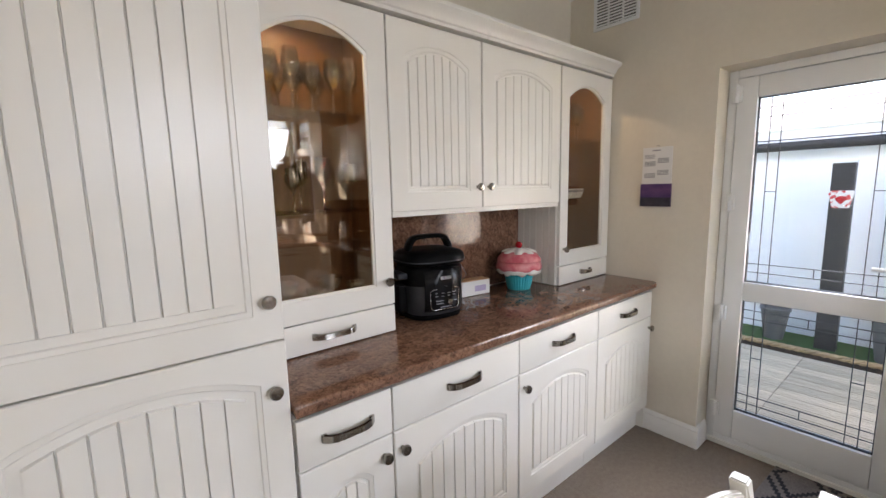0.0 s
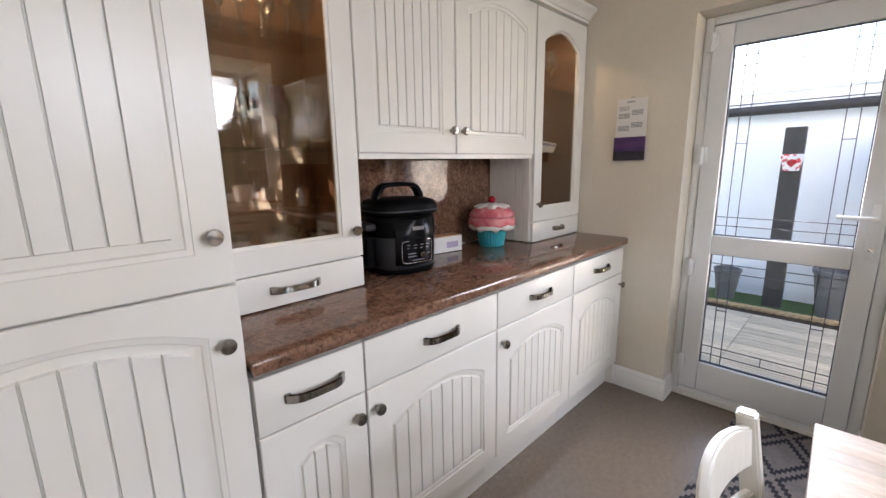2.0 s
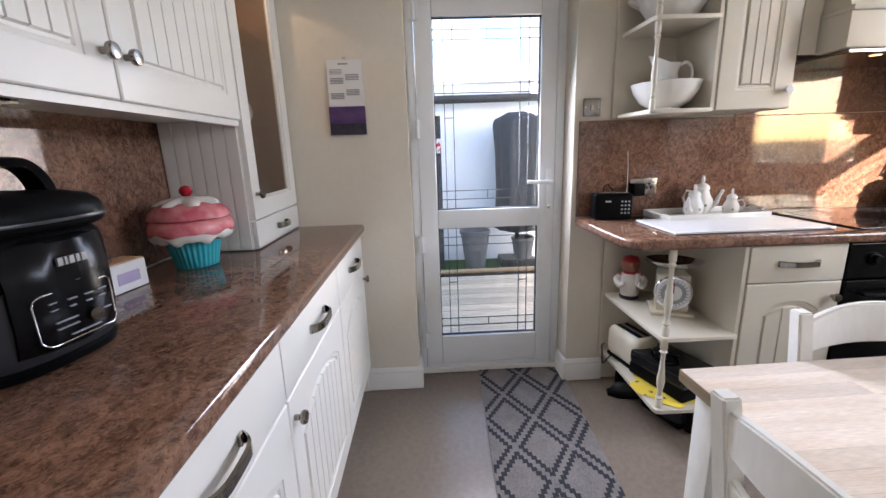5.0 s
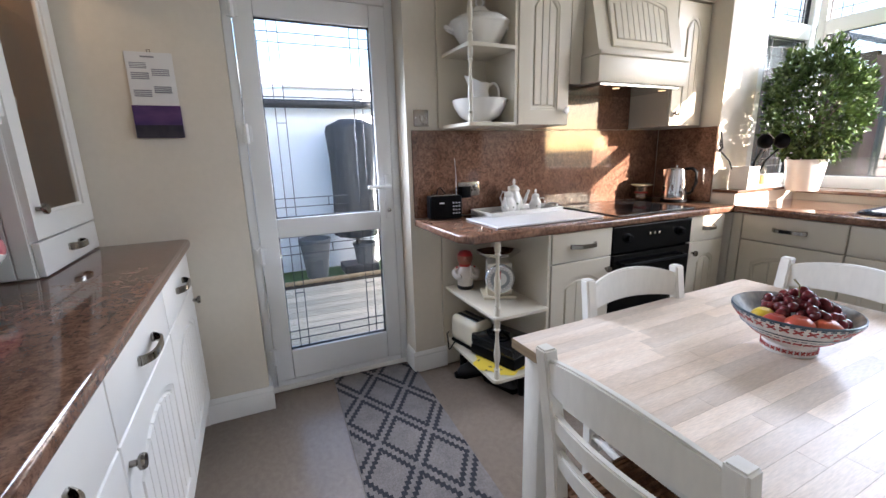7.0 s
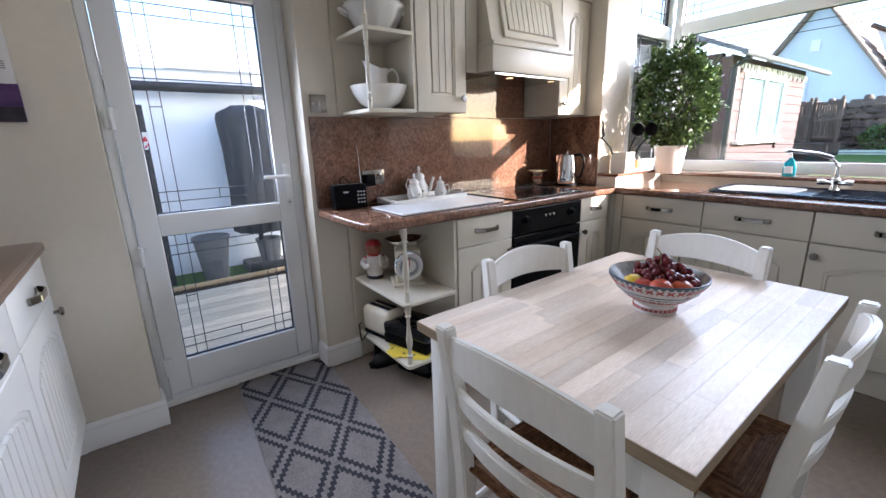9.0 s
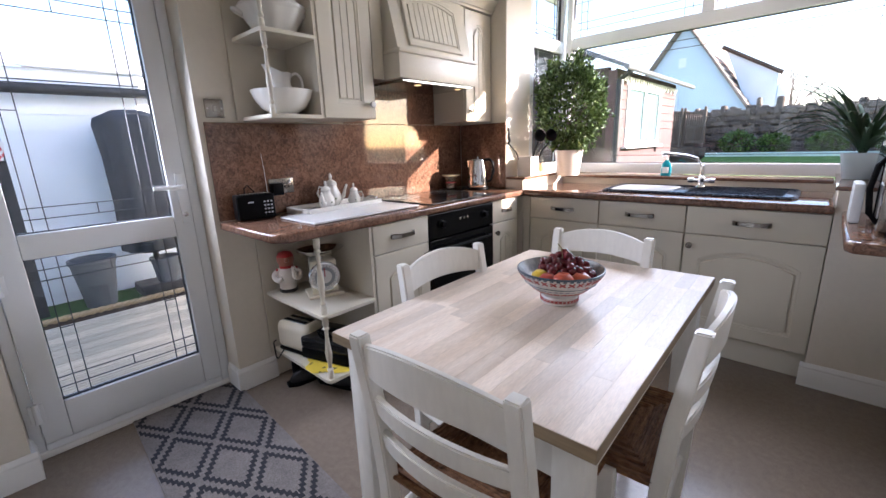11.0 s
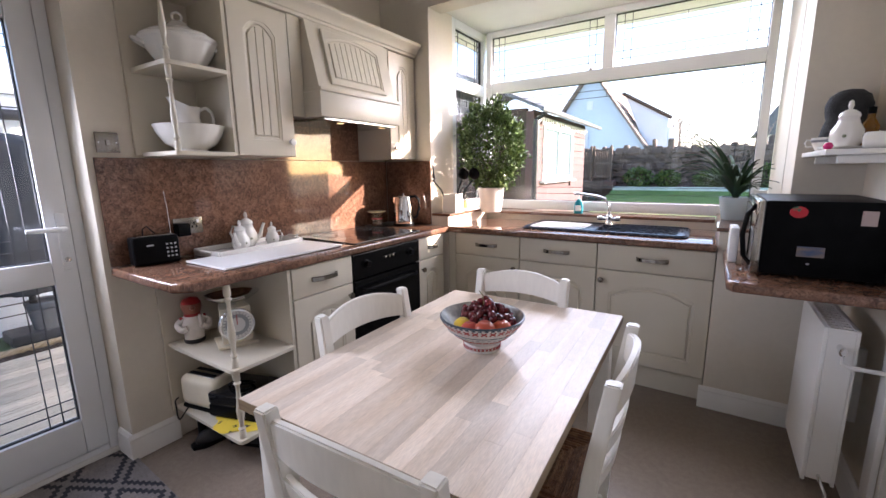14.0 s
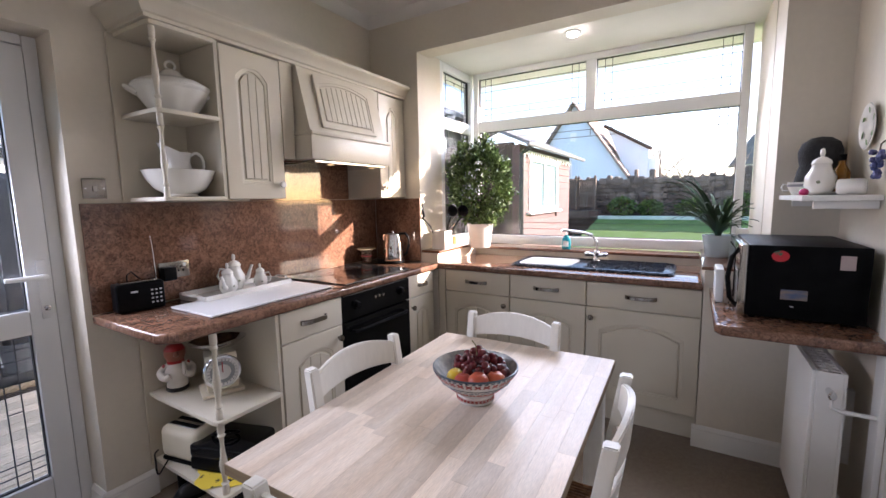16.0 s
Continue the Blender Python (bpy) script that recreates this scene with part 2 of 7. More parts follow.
UPRIGHT = Matrix(((1, 0, 0, 0), (0, 0, -1, 0), (0, 1, 0, 0), (0, 0, 0, 1)))  # x, y of a polygon become x, z; its height runs to -y
FACE_S = Matrix()                       # fronts that face -y (dresser)
FACE_W = Matrix.Rotation(radians(-90), 4, "Z")   # fronts that face -x (hob run): local x runs to -y
FACE_N = Matrix.Rotation(radians(180), 4, "Z")   # fronts that face +y (sink run): local x runs to -x


def at(x, y, z, turn=None):
    return Matrix.Translation((x, y, z)) @ (turn if turn is not None else Matrix())


# ---- the room ----
X0, X1, Y0, Y1, ZC = -0.261, 2.42, -1.908, 1.58, 2.66
DY0, DY1, DZ = -0.062, 0.730, 2.015        # opening of the garden door
BX0, BX1, BS, BW = -0.02, 2.0, 2.40, -2.74  # bay: sides, soffit, glass line

setting("floor", box(X0 - 0.14, X1 + 0.30, Y0 - 1.0, Y1 + 0.12, -0.12, 0.0), M_FLOOR, "grey-brown speckled vinyl kitchen floor", "floor")
setting("wall_north", box(X0 - 0.14, X1 + 0.30, Y1, Y1 + 0.12, 0.001, ZC), M_WALL, "cream painted wall behind the dresser", "wall")
b = box(X1, X1 + 0.30, DY1, Y1 - 0.001, 0.001, ZC)
box(X1, X1 + 0.30, Y0 + 0.001, DY0, 0.001, ZC, bm=b)
box(X1, X1 + 0.30, DY0, DY1, DZ, ZC, bm=b)
setting("wall_east", b, M_WALL, "cream painted wall with deep reveal round the garden door", "wall")
b = box(BX1, X1 + 0.30, -2.215, Y0, 0.001, ZC)
box(X0 - 0.14, BX0, -2.215, Y0, 0.001, ZC, bm=b)
box(BX0, BX1, -2.06, Y0, 2.37, ZC, bm=b)
box(1.86, BX1, -2.82, Y0 - 0.002, 0.001, 0.965, bm=b)
box(BX0, 0.237, -2.82, Y0 - 0.002, 0.001, 0.965, bm=b)
box(0.237, 1.86, -2.82, -2.52, 0.001, 0.94, bm=b)
box(BX0 - 0.14, BX0 + 0.002, -2.82, -2.216, 0.966, BS, bm=b)
setting("wall_south", b, M_WALL, "cream painted wall opening into the window bay", "wall")
WD0, WD1 = -1.20, -0.40                   # door in the west wall
b = box(X0 - 0.14, X0, WD1, Y1 - 0.001, 0.001, ZC)
box(X0 - 0.14, X0, Y0 + 0.001, WD0, 0.001, ZC, bm=b)
box(X0 - 0.14, X0, WD0, WD1, 2.05, ZC, bm=b)
setting("wall_west", b, M_WALL, "cream painted wall with a white door", "wall")
b = box(X0 - 0.14, X1 + 0.30, Y0 - 0.14, Y1 + 0.12, ZC, ZC + 0.12)
setting("ceiling", b, M_CEIL, "plain off-white plaster ceiling", "ceiling")
# Runs on past the bay wall: unseen eave added to shade the top panes.
b = box(BX0 - 0.3, BX1 + 0.3, -3.16, -2.06, BS, BS + 0.12)
setting("bay_ceiling", b, M_CEIL, "white plaster soffit of the window bay, with an added unseen eave", "ceiling")
# coving
for nm, dims in (("coving", ((X0, Y1), (X1, Y1))), ("coving", ((X1, Y1), (X1, Y0))), ("coving", ((X1, Y0), (X0, Y0))), ("coving", ((X0, Y0), (X0, Y1)))):
    (ax, ay), (bx, by) = dims
    d = Vector((bx - ax, by - ay, 0))
    inw = Vector((d.y, -d.x, 0)).normalized()
    prof = [(0, 0), (0, -0.06), (0.012, -0.055), (0.035, -0.03), (0.055, -0.012), (0.06, 0)]
    c = bmesh.new()
    ends = []
    for p in (Vector((ax, ay, ZC)), Vector((bx, by, ZC))):
        ends.append([c.verts.new(p + inw * (u + 0.001) + Vector((0, 0, v - 0.001))) for u, v in prof])
    for i in range(len(prof)):
        j = (i + 1) % len(prof)
        c.faces.new((ends[0][i], ends[0][j], ends[1][j], ends[1][i]))
    c.faces.new(ends[0]), c.faces.new(ends[1])
    bmesh.ops.recalc_face_normals(c, faces=c.faces)
    setting("trim", c, M_CEIL, "shallow white plaster coving", "coving", 30)


def skirting(ax, ay, bx, by):
    """Torus skirting from a to b; the room lies to the right of the way."""
    d = Vector((bx - ax, by - ay, 0))
    inw = Vector((d.y, -d.x, 0)).normalized()
    prof = [(0, 0.002), (0.018, 0.002), (0.018, 0.085), (0.014, 0.095), (0.015, 0.104), (0.009, 0.116), (0.005, 0.122), (0, 0.122)]
    c = bmesh.new()
    ends = [[c.verts.new(Vector((px, py, 0)) + inw * u + Vector((0, 0, v))) for u, v in prof] for px, py in ((ax, ay), (bx, by))]
    for i in range(len(prof)):
        j = (i + 1) % len(prof)
        c.faces.new((ends[0][i], ends[0][j], ends[1][j], ends[1][i]))
    c.faces.new(ends[0]), c.faces.new(ends[1])
    bmesh.ops.recalc_face_normals(c, faces=c.faces)
    return setting("baseboard", c, M_GLOSSWHITE, "white moulded skirting board", "skirting", 25)


skirting(X1, 1.055, X1, DY1 - 0.018)
skirting(X1, DY1, X1 + 0.125, DY1)
skirting(X1 + 0.125, DY0, X1, DY0)
skirting(X1, DY0 + 0.018, X1, -0.255)
skirting(0.257, Y0, X0, Y0)
skirting(X0, Y0, X0, WD0 - 0.08)
skirting(X0, WD1 + 0.08, X0, 0.99)
# edges of the bay: sill boards
for nm, dims in (("sill", (1.845, BX1, -2.70, Y0 + 0.0, 0.967, 0.985)), ("sill", (BX0, 0.25, -2.70, Y0, 0.967, 0.985)), ("sill", (0.252, 1.843, -2.70, -2.505, 0.942, 0.962))):
    setting("sill", box(*dims, bev=0.004), M_STONE, "brown stone-effect ledge below the bay window", "sill")


# ---- leaded window and door units ----
def leaded(w, h, parent, inset=0.055, gap=0.05, t=0.0035):
    """Double border of lead strips on a pane w by h in the x, z plane at y = 0, as parts of the pane."""
    b = bmesh.new()
    for a in (inset, inset + gap):
        box(a, a + t, -0.003, 0.003, 0, h, bm=b)
        box(w - a - t, w - a, -0.003, 0.003, 0, h, bm=b)
        box(0, w, -0.0025, 0.0025, a, a + t, bm=b)
        box(0, w, -0.0025, 0.0025, h - a - t, h - a, bm=b)
    for u in (0.5,):
        box(w * u, w * u + t, -0.0025, 0.0025, inset, inset + gap, bm=b)
        box(w * u, w * u + t, -0.0025, 0.0025, h - inset - gap, h - inset, bm=b)
        box(inset, inset + gap, -0.0025, 0.0025, h * u, h * u + t, bm=b)
        box(w - inset - gap, w - inset, -0.0025, 0.0025, h * u, h * u + t, bm=b)
    return part("leading", b, M_LEAD, parent, "thin grey lead strips")


def pane(w, h, parent, m, lead=True, inset=0.055, gap=0.05):
    p = part("pane", box(0, w, -0.004, 0.004, 0, h), M_GLASS, parent, "clear leaded glass pane")
    p.matrix_local = m
    p.visible_shadow = False
    if lead:
        leaded(w, h, p, inset, gap)
    g = bmesh.new()
    for d in ((-0.006, 0.004, 0, h), (w - 0.004, w + 0.006, 0, h)):
        box(d[0], d[1], -0.011, 0.011, d[2], d[3], bm=g)
    for d in ((0, w, -0.006, 0.004), (0, w, h - 0.004, h + 0.006)):
        box(d[0], d[1], -0.0105, 0.0105, d[2], d[3], bm=g)
    part("gasket", g, M_RUBBER, p, "black glazing gasket")
    return p


def frame_bars(bars, parent, name="window_frame", depth=(-0.03, 0.04)):
    b = bmesh.new()
    for x0, x1, z0, z1 in bars:
        box(x0, x1, depth[0], depth[1], z0, z1, bev=0.008, bm=b)
    return part(name, b, M_UPVC, parent, "white plastic frame", smooth=30)


# big window of the bay, seen from inside; local x runs to -x
win = tagged(new("window_1"), "wide white-framed leaded bay window", "window", kind="structure")
win.matrix_world = at(1.97, BW, 0, FACE_N)
W_ = 1.97 - 0.03
frame_bars([(0, 0.048, 0.965, BS), (W_ - 0.05, W_, 0.965, BS), (0.048, W_ - 0.05, 0.965, 1.04), (0.048, W_ - 0.05, 1.915, 2.0), (0.048, W_ - 0.05, 2.355, BS), (0.935, 1.01, 2.0, 2.355)], win)
pane(W_ - 0.098, 0.875, win, at(0.048, 0.005, 1.04))
pane(0.887, 0.355, win, at(0.048, 0.005, 2.0))
pane(W_ - 0.05 - 1.01, 0.355, win, at(1.01, 0.005, 2.0))
# side window of the bay
for nm, sx, turn, L in (("window_2", 2.03, FACE_W, -2.215),):
    w2 = tagged(new(nm), "narrow white-framed leaded side window of the bay", "window", kind="structure")
    w2.matrix_world = at(sx, L, 0, turn)
    S = 0.555
    frame_bars([(0, 0.055, 0.965, BS), (S - 0.055, S, 0.965, BS), (0.055, S - 0.055, 0.965, 1.05), (0.055, S - 0.055, 1.90, 1.99), (0.055, S - 0.055, 2.34, BS)], w2)
    pane(S - 0.11, 0.85, w2, at(0.055, 0.005, 1.05))
    pane(S - 0.11, 0.35, w2, at(0.055, 0.005, 1.99), inset=0.045, gap=0.04)

# garden door: frame, leaf with two leaded panes, hinges, handle; local x runs to -y
dr = tagged(new("door_1"), "closed white plastic garden door with two leaded panes", "door", kind="structure")
dr.matrix_world = at(2.583, DY1 - 0.013, 0, FACE_W)
DW = DY1 - 0.013 - DY0
frame_bars([(-0.012, 0.028, 0.0, DZ), (DW - 0.045, DW, 0.0, DZ), (0.028, DW - 0.045, 1.975, DZ), (0.028, DW - 0.045, 0.0, 0.055)], dr, "door_frame", (-0.02, 0.05))
leaf = frame_bars([(0.03, 0.118, 0.06, 1.97), (0.65, 0.732, 0.06, 1.97), (0.118, 0.65, 0.06, 0.225), (0.118, 0.65, 0.842, 0.942), (0.118, 0.65, 1.868, 1.97)], dr, "door_leaf", (-0.03, 0.03))
pane(0.532, 0.617, leaf, at(0.118, 0.0, 0.225), inset=0.05, gap=0.045)
pane(0.532, 0.926, leaf, at(0.118, 0.0, 0.942), inset=0.05, gap=0.045)
for z in (0.17, 0.72, 1.31, 1.85):
    h = lathe([(0.012, 0), (0.012, 0.088)], 12, m=at(0.03, -0.04, z))
    box(0.03, 0.055, -0.044, -0.03, z + 0.006, z + 0.082, bev=0.002, bm=h)
    box(0.008, 0.03, -0.044, -0.022, z + 0.006, z + 0.082, bev=0.002, bm=h)
    part("hinge", h, M_UPVC, dr, "white butt hinge", 30)
h = box(0.683, 0.715, -0.042, -0.03, 0.90, 1.14, bev=0.006)
tube([(0.70, -0.035, 1.075), (0.70, -0.075, 1.075), (0.685, -0.083, 1.075), (0.58, -0.083, 1.078)], [0.011, 0.011, 0.011, 0.009], 10, h)
hd = part("handle", h, M_UPVC, dr, "white lever handle on a long plate", 30)
part("lock", lathe([(0.011, 0), (0.011, 0.008), (0.004, 0.012), (0.004, 0.03)], 14, m=at(0.70, -0.04, 0.945, Matrix.Rotation(radians(90), 4, "X"))), M_CHROME, dr, "chrome key cylinder with a key", 30)
# threshold
setting("threshold", box(X1 + 0.13, X1 + 0.19, DY0, DY1, 0.001, 0.028, bev=0.004), M_GLOSSWHITE, "white door threshold", "threshold")

# west door, beside the walk
d2 = tagged(new("door_2"), "white painted panel door in the end wall", "door", kind="structure")
b = box(X0 - 0.06, X0 - 0.02, WD0 + 0.03, WD1 - 0.03, 0.006, 2.02, bev=0.003)
for z0, z1 in ((0.2, 0.9), (1.05, 1.9)):
    box(X0 - 0.022, X0 - 0.012, WD0 + 0.14, WD1 - 0.14, z0, z1, bev=0.006, bm=b)
part("door_leaf", b, M_GLOSSWHITE, d2, smooth=30)
b = box(X0 + 0.001, X0 + 0.02, WD0 - 0.075, WD0 + 0.0, 0.003, 2.12, bev=0.005)
box(X0 + 0.001, X0 + 0.02, WD1, WD1 + 0.075, 0.003, 2.12, bev=0.005, bm=b)
box(X0 + 0.001, X0 + 0.02, WD0, WD1, 2.045, 2.12, bev=0.005, bm=b)
box(X0 - 0.13, X0, WD0, WD0 + 0.028, 0.003, 2.04, bm=b)
box(X0 - 0.13, X0, WD1 - 0.028, WD1, 0.003, 2.04, bm=b)
part("architrave", b, M_GLOSSWHITE, d2, smooth=30)


# ---- kitchen units ----
def arch_z(x, xa, xb, z_spring, rise):
    u = (x - (xa + xb) / 2) / ((xb - xa) / 2)
    return z_spring + rise * max(0.0, 1 - u * u)


def door_panel(w, h, rail=0.088, top=0.09, rise=0.045, arch=True, th=0.019):
    """Moulded door, front at y = 0 facing -y, x 0..w, z 0..h: a frame round a sunk, grooved panel with a bowed head."""
    b = bmesh.new()
    rise = rise if arch else 0.0
    xa, xb, za, zs = rail, w - rail, rail, h - top - rise
    inner = [(xa, za), (xb, za)]
    outer = [(0, 0), (w, 0)]
    K = 14 if arch else 1
    for i in range(K + 1):
        x = xb + (xa - xb) * i / K
        inner.append((x, arch_z(x, xa, xb, zs, rise)))
        outer.append(((w if i == 0 else 0 if i == K else x), h))
    n = len(inner)
    ed = 0.003

    def ring(pts, y):
        return [b.verts.new((x, y, z)) for x, z in pts]

    def shrink(pts, d):
        cx, cz = w / 2, h / 2
        return [(x + (d if x < cx else -d), z + (d if z < cz else -d)) for x, z in pts]
    o_back, o_mid, o_front = ring(outer, th), ring(outer, ed), ring(shrink(outer, ed), 0)
    i_front, i_lip, i_mid, i_low = ring(shrink(inner, -0.015), 0), ring(shrink(inner, -0.0135), 0.003), ring(shrink(inner, -0.003), 0.005), ring(shrink(inner, 0.0), 0.0105)
    for r0, r1 in ((o_back, o_mid), (o_mid, o_front), (o_front, i_front), (i_front, i_lip), (i_lip, i_mid), (i_mid, i_low)):
        for i in range(n):
            j = (i + 1) % n
            b.faces.new((r0[i], r0[j], r1[j], r1[i]))
    b.faces.new(i_low), b.faces.new(o_back)
    bmesh.ops.recalc_face_normals(b, faces=b.faces)
    return b


def door_boards(w, h, rail=0.088, top=0.09, rise=0.045, planks=6, arch=True, g=0.007):
    """The raised boards of the sunk panel, one mesh each, parted by fine grooves."""
    rise = rise if arch else 0.0
    xa, xb, za, zs = rail, w - rail, rail, h - top - rise
    fa, fb, f0 = xa + g, xb - g, za + g
    n_p = max(1, planks)
    pw = (fb - fa) / n_p
    made = []
    for k in range(n_p):
        b = bmesh.new()
        l0, l1 = fa + pw * k + (0.0012 if k else 0), fa + pw * (k + 1) - (0.0012 if k < n_p - 1 else 0)
        pts = [(l0, f0), (l1, f0)]
        for i in range(5):
            x = l1 + (l0 - l1) * i / 4
            pts.append((x, arch_z(x, xa, xb, zs, rise) - g))
        cxm, czm = (l0 + l1) / 2, (f0 + pts[2][1]) / 2
        lo = [b.verts.new((x, 0.0104, z)) for x, z in pts]
        hi = [b.verts.new((x + (0.0014 if x < cxm else -0.0014), 0.0016, z + (0.003 if z < czm else -0.003))) for x, z in pts]
        m_ = len(pts)
        for i in range(m_):
            b.faces.new((lo[i], lo[(i + 1) % m_], hi[(i + 1) % m_], hi[i]))
        b.faces.new(hi)
        b.faces.new(lo[::-1])
        bmesh.ops.recalc_face_normals(b, faces=b.faces)
        made.append(b)
    return made


def glass_door(w, h, rail=0.075, top=0.07, rise=0.07):
    b = bmesh.new()
    xa, xb, za, zs = rail, w - rail, rail, h - top - rise
    inner, outer = [(xa, za), (xb, za)], [(0, 0), (w, 0)]
    K = 16
    for i in range(K + 1):
        x = xb + (xa - xb) * i / K
        inner.append((x, arch_z(x, xa, xb, zs, rise)))
        outer.append(((w if i == 0 else 0 if i == K else x), h))
    n = len(inner)
    rings = [[b.verts.new((x, y, z)) for x, z in pts] for pts, y in ((outer, 0.0), (inner, 0.0), (inner, 0.006), ([(x + (0.008 if x < w / 2 else -0.008), z + (0.008 if z < h / 2 else -0.008)) for x, z in inner], 0.009), ([(x + (0.008 if x < w / 2 else -0.008), z + (0.008 if z < h / 2 else -0.008)) for x, z in inner], 0.02), (outer, 0.02), (outer, 0.0))]
    for r0, r1 in zip(rings, rings[1:]):
        for i in range(n):
            b.faces.new((r0[i], r0[(i + 1) % n], r1[(i + 1) % n], r1[i]))
    bmesh.ops.remove_doubles(b, verts=b.verts, dist=1e-6)
    bmesh.ops.recalc_face_normals(b, faces=b.faces)
    return b, inner


def knob_mesh():
    return lathe([(0.007, 0), (0.007, 0.012), (0.012, 0.015), (0.0165, 0.018), (0.0175, 0.024), (0.015, 0.029), (0.0, 0.0305)], 20, m=Matrix.Rotation(radians(90), 4, "X"))


def bar_mesh(L=0.16):
    """Bowed bar handle with broad flat ends, along x, standing out to -y."""
    b = bmesh.new()
    n, prev = 14, None
    for i in range(n + 1):
        u = i / n * 2 - 1
        x, y = u * L / 2, -0.004 - 0.026 * (1 - u ** 4)
        hz = 0.0112 + 0.002 * u * u
        cur = [b.verts.new((x, y, -hz)), b.verts.new((x, y - 0.006, -hz * 0.8)), b.verts.new((x, y - 0.006, hz * 0.8)), b.verts.new((x, y, hz))]
        if prev:
            for k in range(4):
                b.faces.new((prev[k], prev[(k + 1) % 4], cur[(k + 1) % 4], cur[k]))
        else:
            b.faces.new(cur)
        prev = cur
    b.faces.new(prev)
    box(-L / 2 - 0.002, -L / 2 + 0.014, -0.008, 0, -0.011, 0.011, bev=0.002, bm=b)
    box(L / 2 - 0.014, L / 2 + 0.002, -0.008, 0, -0.011, 0.011, bev=0.002, bm=b)
    bmesh.ops.recalc_face_normals(b, faces=b.faces)
    return b


def put(ob, m):
    ob.matrix_local = m
    return ob


def fit_door(parent, x, z, w, h, material, knob=None, planks=6, arch=True, y=0.0, name="door", g=0.007, **kw):
    d = put(part(name, door_panel(w, h, arch=arch, **kw), material, parent, "moulded door with grooved arched panel", 25), at(x, y, z))
    for bd in door_boards(w, h, planks=planks, arch=arch, g=g, **kw):
        part("board", bd, material, d)
    if knob:
        put(part("knob", knob_mesh(), M_PEWTER, d, "round pewter knob", 40), at(knob[0], 0, knob[1]))
    return d


def fit_drawer(parent, x, z, w, h, material, bar=0.16, y=0.0):
    b = box(0, w, 0, 0.019, 0, h, bev=0.004)
    d = put(part("drawer_front", b, material, parent, "plain drawer front", 30), at(x, y, z))
    if bar:
        put(part("handle", bar_mesh(bar), M_STEEL, d, "bowed brushed steel handle", 40), at(w / 2, 0, h * 0.52))
    return d


def base_unit(label, m, w, depth, material, knob_side, planks, drawer=True, bar=0.16, plinth=True, door_h=None):
    """Floor cabinet: carcass, plinth, drawer over a door. Local x along the run, front at y = 0."""
    u = thing("base_cabinet", label, "cabinet", m, "fitted base cabinets")
    part("body", box(0.001, w - 0.001, 0.02, depth, 0.15, 0.855), material, u)
    part("plinth", box(0.0, w, 0.06, 0.076, 0.003, 0.148), M_GLOSSWHITE if material is M_CREAM else material, u, "plain kickboard")
    g = 0.002
    if drawer:
        fit_drawer(u, g, 0.71, w - 2 * g, 0.145, material, bar)
        hd = 0.705 - 0.155
    else:
        hd = 0.855 - 0.155
    kx = 0.028 if knob_side == "l" else w - 2 * g - 0.032
    fit_door(u, g, 0.155, w - 2 * g, hd, material, (kx, hd - 0.06) if knob_side else None, planks, rise=min(0.06, w * 0.11))
    return u


# --- dresser wall: fronts face -y
YF = 0.985
RUN = [(0.340, 0.297, "r", 3), (0.639, 0.594, "l", 8), (1.235, 0.585, "l", 8), (1.822, 0.57, "r", 8)]
for x, w, side, pl in RUN:
    base_unit("cream base cabinet with drawer over arched tongue-and-groove door", at(x, YF, 0), w, Y1 - YF - 0.002, M_CREAM, side, pl)
part("end_panel", box(2.394, 2.412, YF + 0.02, Y1 - 0.002, 0.003, 0.855), M_CREAM, thing("cabinet_end_panel", "cream end panel closing the dresser run", "panel"))


def worktop(label, pts, z0, z1, bev=0.012):
    """Slab with a rounded nose, from its outline."""
    t = thing("worktop", label, "worktop")
    b = prism(pts, z0, z1)
    ed = [e for e in b.edges if abs(e.verts[0].co.z - e.verts[1].co.z) < 1e-6]
    bmesh.ops.bevel(b, geom=ed, offset=bev, segments=4, affect="EDGES", profile=0.5)
    part("slab", b, M_STONE, t, "", 40)
    return t


worktop("polished mottled brown stone-effect dresser worktop", [(0.338, 0.966), (2.395, 0.966), (2.414, 0.985), (2.414, Y1 - 0.003), (0.338, Y1 - 0.003)], 0.87, 0.91)
tagged(thing("splashback", "glossy brown stone-effect panel behind the dresser worktop", "splashback"))
part("panel", box(0.86, 1.925, Y1 - 0.010, Y1 - 0.002, 0.913, 1.40, bev=0.001), M_STONE, bpy.data.objects["splashback"])

# tall fridge housing
fr = thing("tall_cabinet", "tall cream fridge housing with two tongue-and-groove doors", "cabinet", at(-0.262, 0.985, 0))
part("body", box(0.002, 0.597, 0.02, 0.593, 0.15, 2.09), M_CREAM, fr)
part("plinth", box(0.002, 0.597, 0.06, 0.076, 0.003, 0.148), M_GLOSSWHITE, fr)
fit_door(fr, 0.003, 0.155, 0.592, 0.93, M_CREAM, (0.592 - 0.038, 0.808), 8, rise=0.05, rail=0.082, top=0.066, g=0.02)
fit_door(fr, 0.003, 1.090, 0.592, 0.99, M_CREAM, (0.592 - 0.038, 0.104), 8, rise=0.06, rail=0.085, top=0.07, g=0.02)

YU = 1.28
UD = Y1 - YU - 0.002


